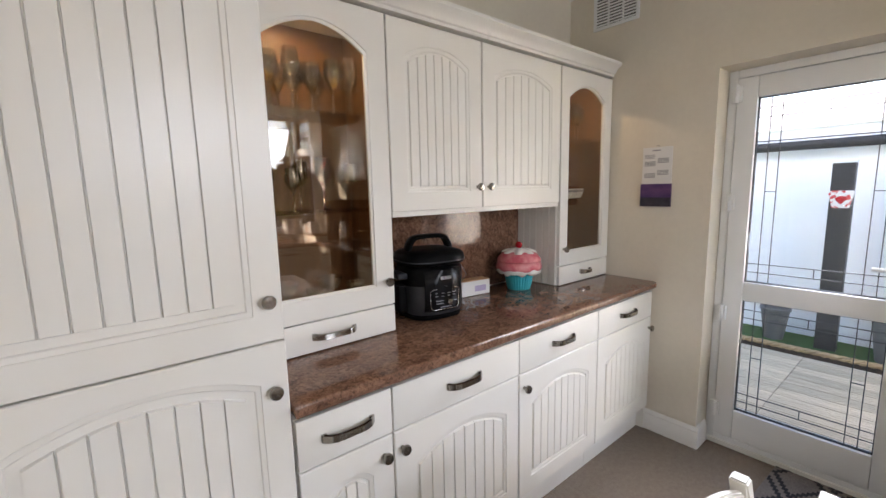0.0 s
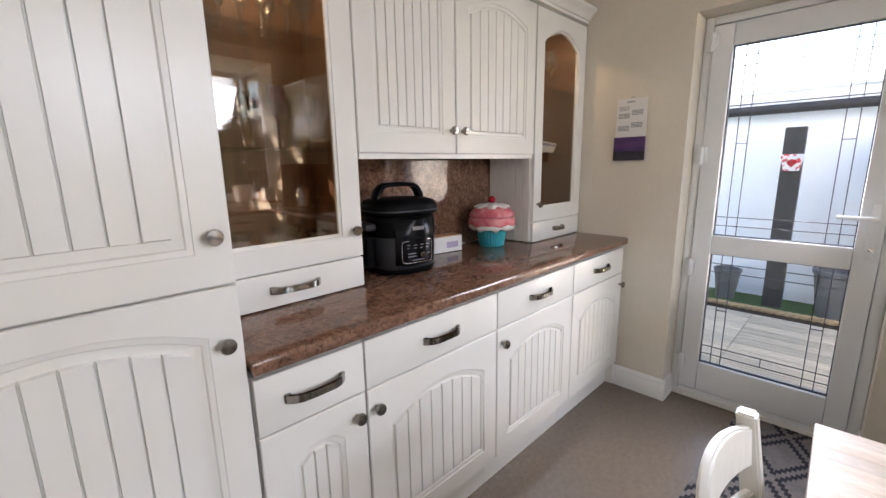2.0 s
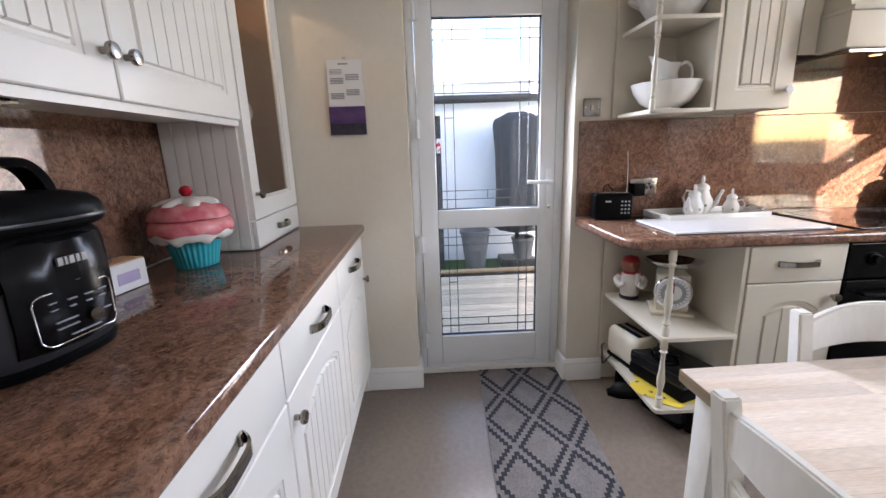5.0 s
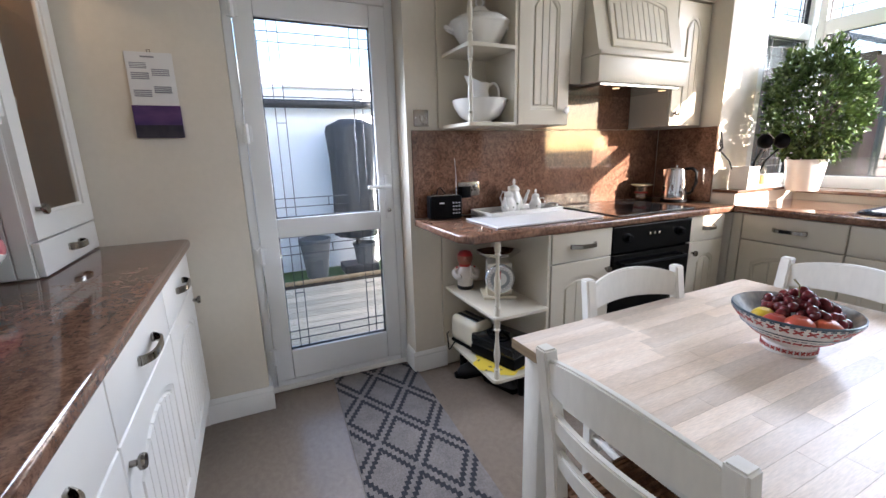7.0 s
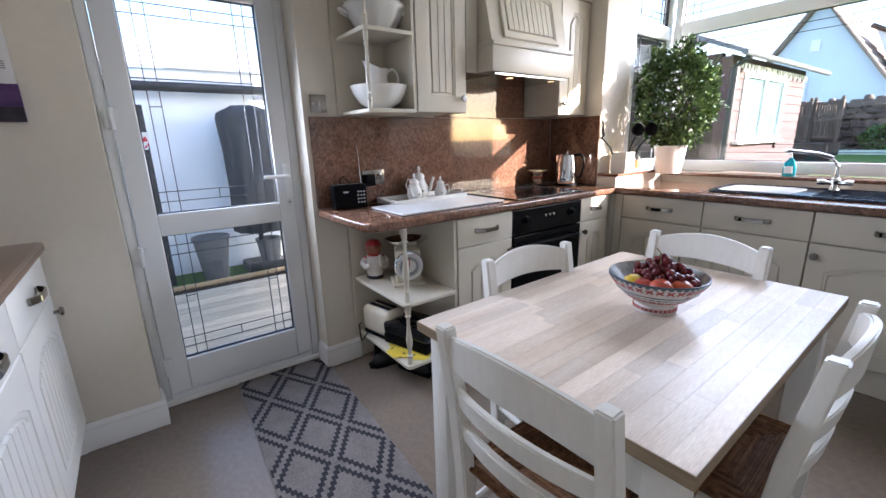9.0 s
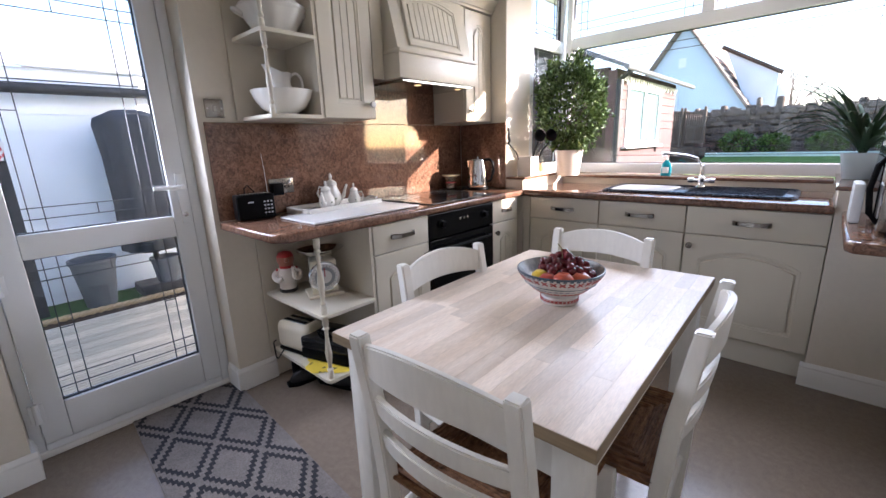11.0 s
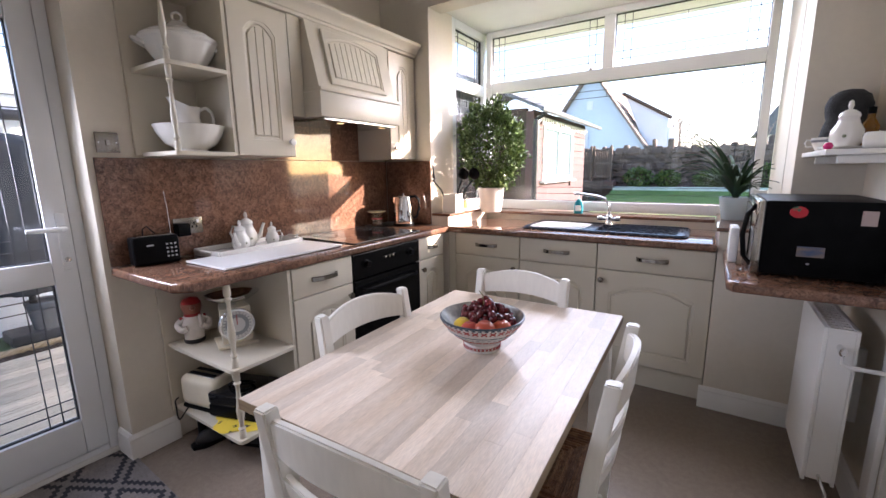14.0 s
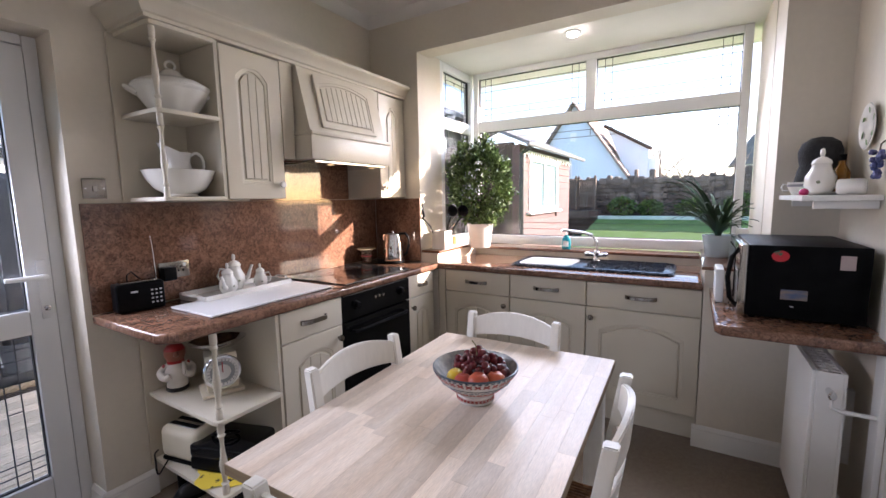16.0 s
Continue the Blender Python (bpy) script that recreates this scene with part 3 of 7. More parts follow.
def glazed_unit(label, x, w, drawer_bar, knob_x):
    """Display cabinet standing on the worktop: drawer, oak-lined box with glass shelves, arched glazed door."""
    u = thing("display_cabinet", label, "cabinet", at(x, YU, 0), "glazed display cabinets")
    b = box(0.0, 0.018, 0.02, UD, 0.912, 2.08)
    box(w - 0.018, w, 0.02, UD, 0.912, 2.08, bm=b)
    box(0.018, w - 0.018, 0.02, UD, 1.018, 1.034, bm=b)
    box(0.018, w - 0.018, 0.02, UD, 2.062, 2.08, bm=b)
    box(0.018, w - 0.018, 0.022, UD, 0.912, 1.018, bm=b)
    part("carcass", b, M_CREAM, u)
    b = box(0.018, w - 0.018, UD - 0.012, UD - 0.004, 1.034, 2.062)
    box(0.0185, 0.021, 0.024, UD - 0.012, 1.034, 2.062, bm=b)
    box(w - 0.021, w - 0.0185, 0.024, UD - 0.012, 1.034, 2.062, bm=b)
    part("lining", b, M_OAK, u, "oak veneer lining")
    for z in (1.38, 1.72):
        s = part("glass_shelf", box(0.022, w - 0.022, 0.05, UD - 0.014, z, z + 0.006), M_TINT, u, "clear glass shelf")
        s.visible_shadow = False
    fit_drawer(u, 0.002, 0.914, w - 0.004, 0.104, M_CREAM, drawer_bar)
    h = 1.046
    rail = 0.075 if w > 0.5 else 0.07
    b, inner = glass_door(w - 0.004, h, rail)
    d = put(part("door", b, M_CREAM, u, "arched glazed door", 25), at(0.002, 0, 1.024))
    g = part("glass", prism([(x_, z_) for x_, z_ in inner], -0.004, 0.0, m=Matrix.Translation((0, 0.012, 0)) @ UPRIGHT), M_TINT, d, "clear door glass with faint warm tint")
    g.visible_shadow = False
    put(part("knob", knob_mesh(), M_PEWTER, d, "round pewter knob", 40), at(knob_x, 0, 0.09))
    return u


gl = glazed_unit("cream display cabinet with glazed arched door full of glassware", 0.340, 0.51, 0.16, 0.51 - 0.035)
gr = glazed_unit("cream display cabinet with glazed arched door holding glasses and cups", 1.912, 0.50, 0.10, 0.035)
# boarded side of the far display cabinet
for k in range(6):
    y0 = YU + 0.022 + k * 0.044
    part("side_board", box(1.904, 1.911, y0, y0 + 0.041, 0.915, 1.368, bev=0.002), M_CREAM, gr).matrix_parent_inverse = gr.matrix_world.inverted()

for x, w, side in ((0.853, 0.478, "r"), (1.334, 0.572, "l")):
    u = thing("wall_cabinet", "cream wall cabinet with arched tongue-and-groove door", "cabinet", at(x, YU, 0), "fitted wall cabinets")
    part("body", box(0.0, w, 0.02, UD, 1.372, 2.08), M_CREAM, u)
    fit_door(u, 0.002, 1.372, w - 0.004, 0.70, M_CREAM, (0.03 if side == "l" else w - 0.034, 0.09), 7, rise=0.05)
b = box(0.86, 1.905, YU + 0.01, YU + 0.028, 1.352, 1.371)
part("board", b, M_CREAM, thing("pelmet", "cream light pelmet under the wall cabinets", "pelmet"))


def cornice(label, path, prof):
    """Moulding along a path of corners; its profile steps out to the right of the way."""
    t = thing("cornice", label, "cornice")
    b = bmesh.new()
    rings = []
    P = [Vector((*p, 0)) for p in path]
    for i, p in enumerate(P):
        d0 = (P[i] - P[i - 1]).normalized() if i else (P[1] - P[0]).normalized()
        d1 = (P[i + 1] - P[i]).normalized() if i < len(P) - 1 else d0
        n0, n1 = Vector((d0.y, -d0.x, 0)), Vector((d1.y, -d1.x, 0))
        nn = (n0 + n1) / max(0.2, 1 + n0.dot(n1))
        rings.append([b.verts.new(p + nn * u + Vector((0, 0, v))) for u, v in prof])
    for r0, r1 in zip(rings, rings[1:]):
        for i in range(len(prof)):
            j = (i + 1) % len(prof)
            b.faces.new((r0[i], r0[j], r1[j], r1[i]))
    b.faces.new(rings[0]), b.faces.new(rings[-1])
    bmesh.ops.recalc_face_normals(b, faces=b.faces)
    part("moulding", b, M_CREAM if "dresser" in label else M_DARK_CREAM, t, "", 25)
    return t


CORN = [(-0.04, 2.084), (0.008, 2.084), (0.008, 2.096), (0.016, 2.10), (0.022, 2.112), (0.034, 2.128), (0.05, 2.138), (0.053, 2.142), (0.053, 2.156), (-0.04, 2.156)]
cornice("stepped cream cornice along the dresser top", [(-0.258, 0.985), (0.338, 0.985), (0.338, YU), (2.414, YU)], CORN)

# --- hob wall: fronts face -x; local x runs to -y
XF = 1.865
u = base_unit("darker cream base cabinet with drawer over arched tongue-and-groove door", at(XF, -0.567, 0, FACE_W), 0.383, X1 - XF - 0.002, M_DARK_CREAM, "r", 3)
base_unit("narrow sunlit darker cream base cabinet beside the oven", at(XF, -1.552, 0, FACE_W), 0.30, X1 - XF - 0.002, M_DARK_CREAM, "l", 2, bar=0.1)

# open end shelves below the worktop
sh = thing("shelf_unit", "open darker cream end shelf unit with turned spindle posts", "shelf", at(0, 0, 0))
b = box(2.398, 2.416, -0.565, -0.235, 0.15, 0.855, bev=0.002)
part("back_panel", b, M_DARK_CREAM, sh)
part("side_panel", box(XF + 0.005, 2.397, -0.5655, -0.548, 0.003, 0.855, bev=0.002), M_DARK_CREAM, sh)
SHELF = [(2.397, -0.547), (2.397, -0.25), (2.30, -0.245), (1.875, -0.245), (1.856, -0.252), (1.85, -0.27), (1.85, -0.547)]
for z in (0.165, 0.485):
    part("shelf", prism(SHELF, z, z + 0.018, bev=0.004), M_DARK_CREAM, sh, "shelf with rounded corner", 30)


def spindle(h, r=0.016):
    P = [(0.9, 0), (0.9, 0.10), (0.6, 0.12), (1.0, 0.15), (0.55, 0.18), (0.62, 0.24), (0.95, 0.36), (1.0, 0.42), (0.7, 0.55), (0.5, 0.70), (0.55, 0.80), (1.0, 0.83), (0.6, 0.86), (0.9, 0.88), (0.9, 1.0)]
    return lathe([(r * a, h * t) for a, t in P], 14)


put(part("spindle", spindle(0.302), M_DARK_CREAM, sh, "turned post", 40), at(1.878, -0.272, 0.183))
put(part("spindle", spindle(0.352), M_DARK_CREAM, sh, "turned post", 40), at(1.878, -0.272, 0.503))
for cx, cy in ((2.30, -0.47), (1.95, -0.47), (2.30, -0.31)):
    part("foot", lathe([(0.022, 0.002), (0.022, 0.164)], 12, None, at(cx, cy, 0)), M_BLACK, sh, "black plinth leg", 40)

worktop("polished mottled brown stone-effect worktop with the hob", [(X1 - 0.003, -0.085), (1.905, -0.085), (1.845, -0.135), (1.845, -1.89), (0.24, -1.89), (0.24, -2.50), (1.857, -2.50), (1.857, -1.912), (X1 - 0.003, -1.905)], 0.86, 0.90)
sp = thing("splashback", "glossy brown stone-effect wall panels behind the hob", "splashback")
part("panel", box(X1 - 0.010, X1 - 0.002, -1.897, -0.085, 0.903, 1.362, bev=0.001), M_STONE, sp)
part("panel", box(X1 - 0.010, X1 - 0.002, -1.61, -0.84, 1.364, 1.60, bev=0.001), M_STONE, sp)
part("panel", box(BX1 + 0.002, X1 - 0.012, Y0 + 0.002, Y0 + 0.010, 0.903, 1.362, bev=0.001), M_STONE, sp)

# --- sink run in the bay: fronts face +y; local x runs to -x
for x, w, side, pl in ((1.80, 0.487, "r", 4), (1.311, 0.484, None, 4), (0.825, 0.586, "l", 1)):
    base_unit("darker cream base cabinet below the sink with drawer and arched door", at(x, Y0 - 0.003, 0, FACE_N), w, 0.59, M_DARK_CREAM, side, pl)
part("filler", box(1.803, 1.855, -1.93, -1.912, 0.003, 0.855), M_DARK_CREAM, thing("cabinet_filler", "darker cream corner filler post between cabinets", "panel"))

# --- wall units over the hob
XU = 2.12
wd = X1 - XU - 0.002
u = thing("wall_cabinet", "darker cream wall cabinet with arched tongue-and-groove door", "cabinet", at(XU, -0.535, 0, FACE_W), "fitted wall cabinets")
part("body", box(0.0, 0.315, 0.02, wd, 1.372, 2.06), M_DARK_CREAM, u)
wdr = fit_door(u, 0.002, 1.372, 0.311, 0.682, M_DARK_CREAM, None, 3, rise=0.05)
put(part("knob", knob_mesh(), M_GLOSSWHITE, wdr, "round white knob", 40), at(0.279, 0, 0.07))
u = thing("wall_cabinet", "narrow darker cream wall cabinet beside the cooker hood", "cabinet", at(XU, -1.615, 0, FACE_W), "fitted wall cabinets")
part("body", box(0.0, 0.285, 0.02, wd, 1.372, 2.06), M_DARK_CREAM, u)
fit_door(u, 0.002, 1.372, 0.281, 0.682, M_DARK_CREAM, (0.035, 0.07), 2, rise=0.06)

# open corner shelves
us = thing("shelf_unit", "open darker cream wall shelves with a turned spindle", "shelf")
part("back_panel", box(2.40, 2.418, -0.533, -0.235, 1.372, 2.06, bev=0.002), M_DARK_CREAM, us)
part("side_panel", box(XU + 0.005, 2.399, -0.5345, -0.518, 1.372, 2.06), M_DARK_CREAM, us)
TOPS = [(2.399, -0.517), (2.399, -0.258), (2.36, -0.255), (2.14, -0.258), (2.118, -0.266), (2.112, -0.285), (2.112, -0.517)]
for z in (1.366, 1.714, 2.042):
    part("shelf", prism(TOPS, z, z + 0.018, bev=0.004), M_DARK_CREAM, us, "shelf with rounded corner", 30)
put(part("spindle", spindle(0.330, 0.013), M_DARK_CREAM, us, "turned post", 40), at(2.138, -0.283, 1.384))
put(part("spindle", spindle(0.310, 0.013), M_DARK_CREAM, us, "turned post", 40), at(2.138, -0.283, 1.732))
cornice("stepped darker cream cornice over the hob wall units", [(X1 - 0.003, -0.255), (XU, -0.255), (XU, Y0 + 0.003)], [(u_ * 1.1, 2.062 + (v_ - 2.084) * 1.15) for u_, v_ in CORN])

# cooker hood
hd = thing("cooker_hood", "darker cream mantel cooker hood with a sloped boarded front", "cooker hood", at(XU, -0.932, 0, FACE_W))
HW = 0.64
part("back_box", box(-0.077, HW + 0.04, 0.02, wd, 1.605, 2.06), M_DARK_CREAM, hd)
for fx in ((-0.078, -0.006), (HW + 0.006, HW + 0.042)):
    part("filler", box(fx[0], fx[1], 0.004, 0.0195, 1.575, 2.06, bev=0.002), M_DARK_CREAM, hd, "plain infill strip")
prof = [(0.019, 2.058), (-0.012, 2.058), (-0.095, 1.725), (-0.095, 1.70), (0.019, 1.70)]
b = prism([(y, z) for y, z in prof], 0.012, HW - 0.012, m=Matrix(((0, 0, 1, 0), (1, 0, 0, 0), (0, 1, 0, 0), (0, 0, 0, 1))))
part("canopy", b, M_DARK_CREAM, hd, "sloped front")
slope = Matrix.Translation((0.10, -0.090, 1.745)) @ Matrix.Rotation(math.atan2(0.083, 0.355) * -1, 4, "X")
gp = put(part("grooved_panel", door_panel(HW - 0.20, 0.29, rail=0.035, top=0.03, rise=0.035, th=0.012), M_DARK_CREAM, hd, "sunk grooved panel", 25), slope @ Matrix.Translation((0, -0.012, 0)))
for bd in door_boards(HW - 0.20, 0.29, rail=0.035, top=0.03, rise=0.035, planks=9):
    part("board", bd, M_DARK_CREAM, gp)
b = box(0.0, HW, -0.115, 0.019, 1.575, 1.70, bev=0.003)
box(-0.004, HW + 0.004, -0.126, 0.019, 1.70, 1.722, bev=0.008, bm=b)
part("mantel", b, M_DARK_CREAM, hd, "", 30)
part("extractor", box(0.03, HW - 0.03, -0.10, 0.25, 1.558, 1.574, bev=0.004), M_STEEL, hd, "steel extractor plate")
for k in (0.2, 0.55):
    part("lamp", lathe([(0.019, 0), (0.021, 0.003)], 16, m=at(k, -0.04, 1.5565)), mat("hood_lamp", (1.0, 0.66, 0.3), 0.4, emit=0.4), hd, "small lit halogen lamp")

# oven
M_OVEN = mat("black_oven_enamel", (0.004, 0.004, 0.0045), 0.14, color2=(0.006, 0.006, 0.006))
M_OVEN.node_tree.nodes["Principled BSDF"].inputs["Specular IOR Level"].default_value = 0.16
ov = thing("oven", "black built-in electric oven below the hob", "oven", at(XF, -0.953, 0, FACE_W))
part("body", box(0.002, 0.595, 0.02, 0.54, 0.155, 0.855), M_BLACK, ov)
part("control_panel", box(0.002, 0.595, -0.004, 0.019, 0.715, 0.853, bev=0.003), M_OVEN, ov, "gloss black control panel")
for kx in (0.10, 0.50):
    put(part("dial", lathe([(0.026, 0), (0.026, 0.004), (0.019, 0.006), (0.018, 0.022), (0.015, 0.025), (0, 0.025)], 20, m=Matrix.Rotation(radians(90), 4, "X")), M_BLACK, ov, "black dial with chrome ring", 35), at(kx, -0.004, 0.79))
b = bmesh.new()
for i in range(3):
    lathe([(0.008, 0), (0.008, 0.006), (0, 0.008)], 12, b, at(0.26 + 0.035 * i, -0.004, 0.80, Matrix.Rotation(radians(90), 4, "X")))
part("button", b, M_PEWTER, ov)
dd = part("door", box(0.004, 0.593, -0.006, 0.019, 0.19, 0.705, bev=0.004), M_OVEN, ov, "black glass drop-down door")
b = tube([(0.06, -0.012, 0.655), (0.06, -0.035, 0.655), (0.09, -0.045, 0.655), (0.50, -0.045, 0.655), (0.53, -0.035, 0.655), (0.53, -0.012, 0.655)], 0.009, 8)
part("handle", b, M_BLACK, dd, "black bar handle", 40)
part("plinth", box(0.0, 0.597, 0.06, 0.076, 0.003, 0.148), M_DARK_CREAM, ov)

# hob glass
hob = thing("hob", "flush black ceramic hob with steel trim", "hob")
part("glass", box(1.89, 2.385, -1.60, -1.01, 0.9005, 0.907, bev=0.002), M_BLACKGLOSS, hob)
M_ZONE = mat("zone_print", (0.16, 0.16, 0.16), 0.4)
for cx, cy, r in ((2.26, -1.16, 0.09), (2.26, -1.43, 0.07), (2.02, -1.16, 0.07), (2.02, -1.43, 0.09)):
    for rr in (r, r * 0.55):
        b = bmesh.new()
        n = 36
        lo = [[b.verts.new((cx + q * math.cos(2 * math.pi * k / n), cy + q * math.sin(2 * math.pi * k / n), 0.9078)) for k in range(n)] for q in (rr, rr - 0.002)]
        for k in range(n):
            b.faces.new((lo[0][k], lo[0][(k + 1) % n], lo[1][(k + 1) % n], lo[1][k]))
        part("zone_ring", b, M_ZONE, hob, "printed cooking zone")


# --- table and chairs
def dining_table():
    t = thing("dining_table", "whitewashed butcher-block dining table with ivory legs", "table", at(0.532, -1.03, -0.013, Matrix.Rotation(radians(1.4), 4, "Z")))
    w, l = 0.732, 1.092
    rnd = random.Random(5)
    n = 16
    sw = w / n
    for k in range(n):
        y = -rnd.uniform(0.05, 0.45)
        while y < l:
            L = rnd.uniform(0.28, 0.55)
            a, c = max(y, 0), min(y + L, l)
            if c - a > 0.01:
                part("stave", box(k * sw + 0.0002, (k + 1) * sw - 0.0002, a + 0.0002, c - 0.0002, 0.7490, 0.7505), M_BLOCK, t)
            y += L
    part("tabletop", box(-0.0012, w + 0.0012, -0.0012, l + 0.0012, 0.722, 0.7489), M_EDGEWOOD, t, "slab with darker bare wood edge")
    b = bmesh.new()
    for d in ((0.06, w - 0.06, 0.035, 0.055), (0.06, w - 0.06, l - 0.055, l - 0.035)):
        box(d[0], d[1], d[2], d[3], 0.62, 0.721, bm=b)
    for d in ((0.035, 0.055, 0.06, l - 0.06), (w - 0.055, w - 0.035, 0.06, l - 0.06)):
        box(d[0], d[1], d[2], d[3], 0.62, 0.721, bm=b)
    part("apron", b, M_CHAIR, t)
    for x in (0.025, w - 0.09):
        for y in (0.025, l - 0.09):
            part("leg", box(x, x + 0.065, y, y + 0.065, 0.014, 0.721, bev=0.004), M_CHAIR, t, "square ivory leg", 30)
    return t


dining_table()


def dining_chair(m, label):
    """Ladder-back chair with three bowed slats and a rush seat; it faces -y, origin on the floor under the seat's middle."""
    c = thing("dining_chair", label, "chair", m, "chairs round the table")
    hw = 0.19
    for s in (-1, 1):
        prof = [(0.155, 0.003), (0.17, 0.30), (0.175, 0.45), (0.19, 0.62), (0.225, 0.848)]
        b = bmesh.new()
        prev = None
        for i, (y, z) in enumerate(prof):
            k = 0.019 if i < 4 else 0.017
            cur = [b.verts.new((s * hw + dx, y + dy, z)) for dx, dy in ((-k, -k), (k, -k), (k, k), (-k, k))]
            if prev:
                for q in range(4):
                    b.faces.new((prev[q], prev[(q + 1) % 4], cur[(q + 1) % 4], cur[q]))
            else:
                b.faces.new(cur[::-1])
            prev = cur
        b.faces.new(prev)
        bmesh.ops.recalc_face_normals(b, faces=b.faces)
        bmesh.ops.bevel(b, geom=list(b.edges), offset=0.004, segments=2, affect="EDGES")
        part("back_post", b, M_CHAIR, c, "", 30)
        part("front_leg", box(s * (hw + 0.02) - 0.019, s * (hw + 0.02) + 0.019, -0.20, -0.162, 0.003, 0.455, bev=0.004), M_CHAIR, c, "", 30)
        part("side_rail", tube([(s * (hw + 0.02), -0.17, 0.22), (s * hw, 0.165, 0.22)], 0.011, 8), M_CHAIR, c, "", 40)
        part("side_rail", tube([(s * (hw + 0.02), -0.17, 0.33), (s * hw, 0.165, 0.33)], 0.011, 8), M_CHAIR, c, "", 40)
    part("front_rail", tube([(-hw - 0.02, -0.18, 0.27), (hw + 0.02, -0.18, 0.27)], 0.012, 8), M_CHAIR, c, "", 40)
    part("back_rail", tube([(-hw, 0.165, 0.27), (hw, 0.165, 0.27)], 0.011, 8), M_CHAIR, c, "", 40)
    # bowed slats; the top one is deep with an arched crest
    for z0, z1, yb, crest in ((0.745, 0.825, 0.212, 0.032), (0.645, 0.695, 0.195, 0.008), (0.55, 0.60, 0.182, 0.008)):
        b = bmesh.new()
        n, prev = 12, None
        for i in range(n + 1):
            u = i / n * 2 - 1
            x, bow = u * (hw - 0.012), 0.03 * (1 - u * u)
            cr = crest * (1 - u * u)
            cur = [b.verts.new((x, yb + bow - 0.009, z0 + cr * 0.4)), b.verts.new((x, yb + bow + 0.009, z0 + cr * 0.4)), b.verts.new((x, yb + bow + 0.017, z1 + cr)), b.verts.new((x, yb + bow - 0.001, z1 + cr))]
            if prev:
                for q in range(4):
                    b.faces.new((prev[q], prev[(q + 1) % 4], cur[(q + 1) % 4], cur[q]))
            else:
                b.faces.new(cur[::-1])
            prev = cur
        b.faces.new(prev)
        bmesh.ops.recalc_face_normals(b, faces=b.faces)
        bmesh.ops.bevel(b, geom=[e for e in b.edges if abs(e.verts[0].co.x - e.verts[1].co.x) > 1e-4], offset=0.004, segments=2, affect="EDGES")
        part("slat", b, M_CHAIR, c, "bowed back slat", 30)
    # rush seat: four wedges of cords
    b = bmesh.new()
    N = 26
    for q in range(4):
        for k in range(N):
            f = (k + 0.5) / N
            a = 0.205 * f
            z = 0.456 - 0.010 * (1 - f) + 0.004 * math.sin(k * 2.1)
            if q < 2:
                s = -1 if q == 0 else 1
                pts = [(-a, s * 0.185 * f - 0.008, z), (a, s * 0.185 * f - 0.008, z)]
            else:
                s = -1 if q == 2 else 1
                pts = [(s * a, -0.185 * f - 0.008, z), (s * a, 0.185 * f - 0.008, z)]
            tube(pts, 0.0052, 5, b)
    box(-0.195, 0.195, -0.18, 0.165, 0.435, 0.452, bev=0.006, bm=b)
    tagged(part("seat", b, M_RUSH, c, "brown woven rush seat"), kind="stuff")
    return c


CH = "ivory ladder-back dining chair with woven rush seat, tucked in"
ch = dining_chair(at(0.792, -0.056, 0, Matrix.Rotation(radians(2.0), 4, "Z")), CH)
copy_thing(ch, at(1.05, -0.412, 0, Matrix.Rotation(radians(-93), 4, "Z")))
copy_thing(ch, at(0.95, -0.818, 0, Matrix.Rotation(radians(180), 4, "Z")))
copy_thing(ch, at(0.66, -0.442, 0, Matrix.Rotation(radians(93), 4, "Z")))


# ---- things on the dresser ----
M_CUP_PINK = mat("pink_glaze", (0.62, 0.13, 0.16), 0.12, color2=(0.76, 0.30, 0.30), scale=26)
M_CUP_WHITE = mat("white_glaze", (0.82, 0.79, 0.74), 0.12, color2=(0.80, 0.76, 0.70), scale=9)
M_CUP_TEAL = mat("turquoise_glaze", (0.04, 0.38, 0.45), 0.15, color2=(0.06, 0.45, 0.50), scale=12)
M_CHERRY = mat("cherry_glaze", (0.42, 0.01, 0.02), 0.08)
M_CHINA = mat("white_china", (0.80, 0.78, 0.73), 0.14, color2=(0.77, 0.745, 0.69), scale=6)
M_PAPER = mat("paper", (0.75, 0.74, 0.72), 0.7, color2=(0.73, 0.72, 0.70))
M_INK = mat("grey_print", (0.28, 0.28, 0.30), 0.7)
M_PURPLE = mat("purple_photo", (0.045, 0.02, 0.10), 0.35, color2=(0.11, 0.05, 0.15), scale=7, stretch=(1, 1, 4))
M_DARKPHOTO = mat("dark_photo", (0.018, 0.015, 0.028), 0.35, color2=(0.04, 0.035, 0.045), scale=25)
M_SILVERPRINT = mat("silver_print", (0.55, 0.55, 0.55), 0.3, 0.6)
M_CLEAR = glass("thin_glassware", (0.92, 0.91, 0.88), base=0.20)
M_GOLD = mat("gold_cup", (0.75, 0.50, 0.16), 0.2, 1.0)
M_TEALGLASS = glass("teal_glassware", (0.25, 0.62, 0.72), base=0.12)
M_REDGLASS = glass("red_glassware", (0.62, 0.06, 0.12), base=0.12)
M_BOARD = mat("white_worktop_saver", (0.80, 0.79, 0.78), 0.16, color2=(0.78, 0.77, 0.76))


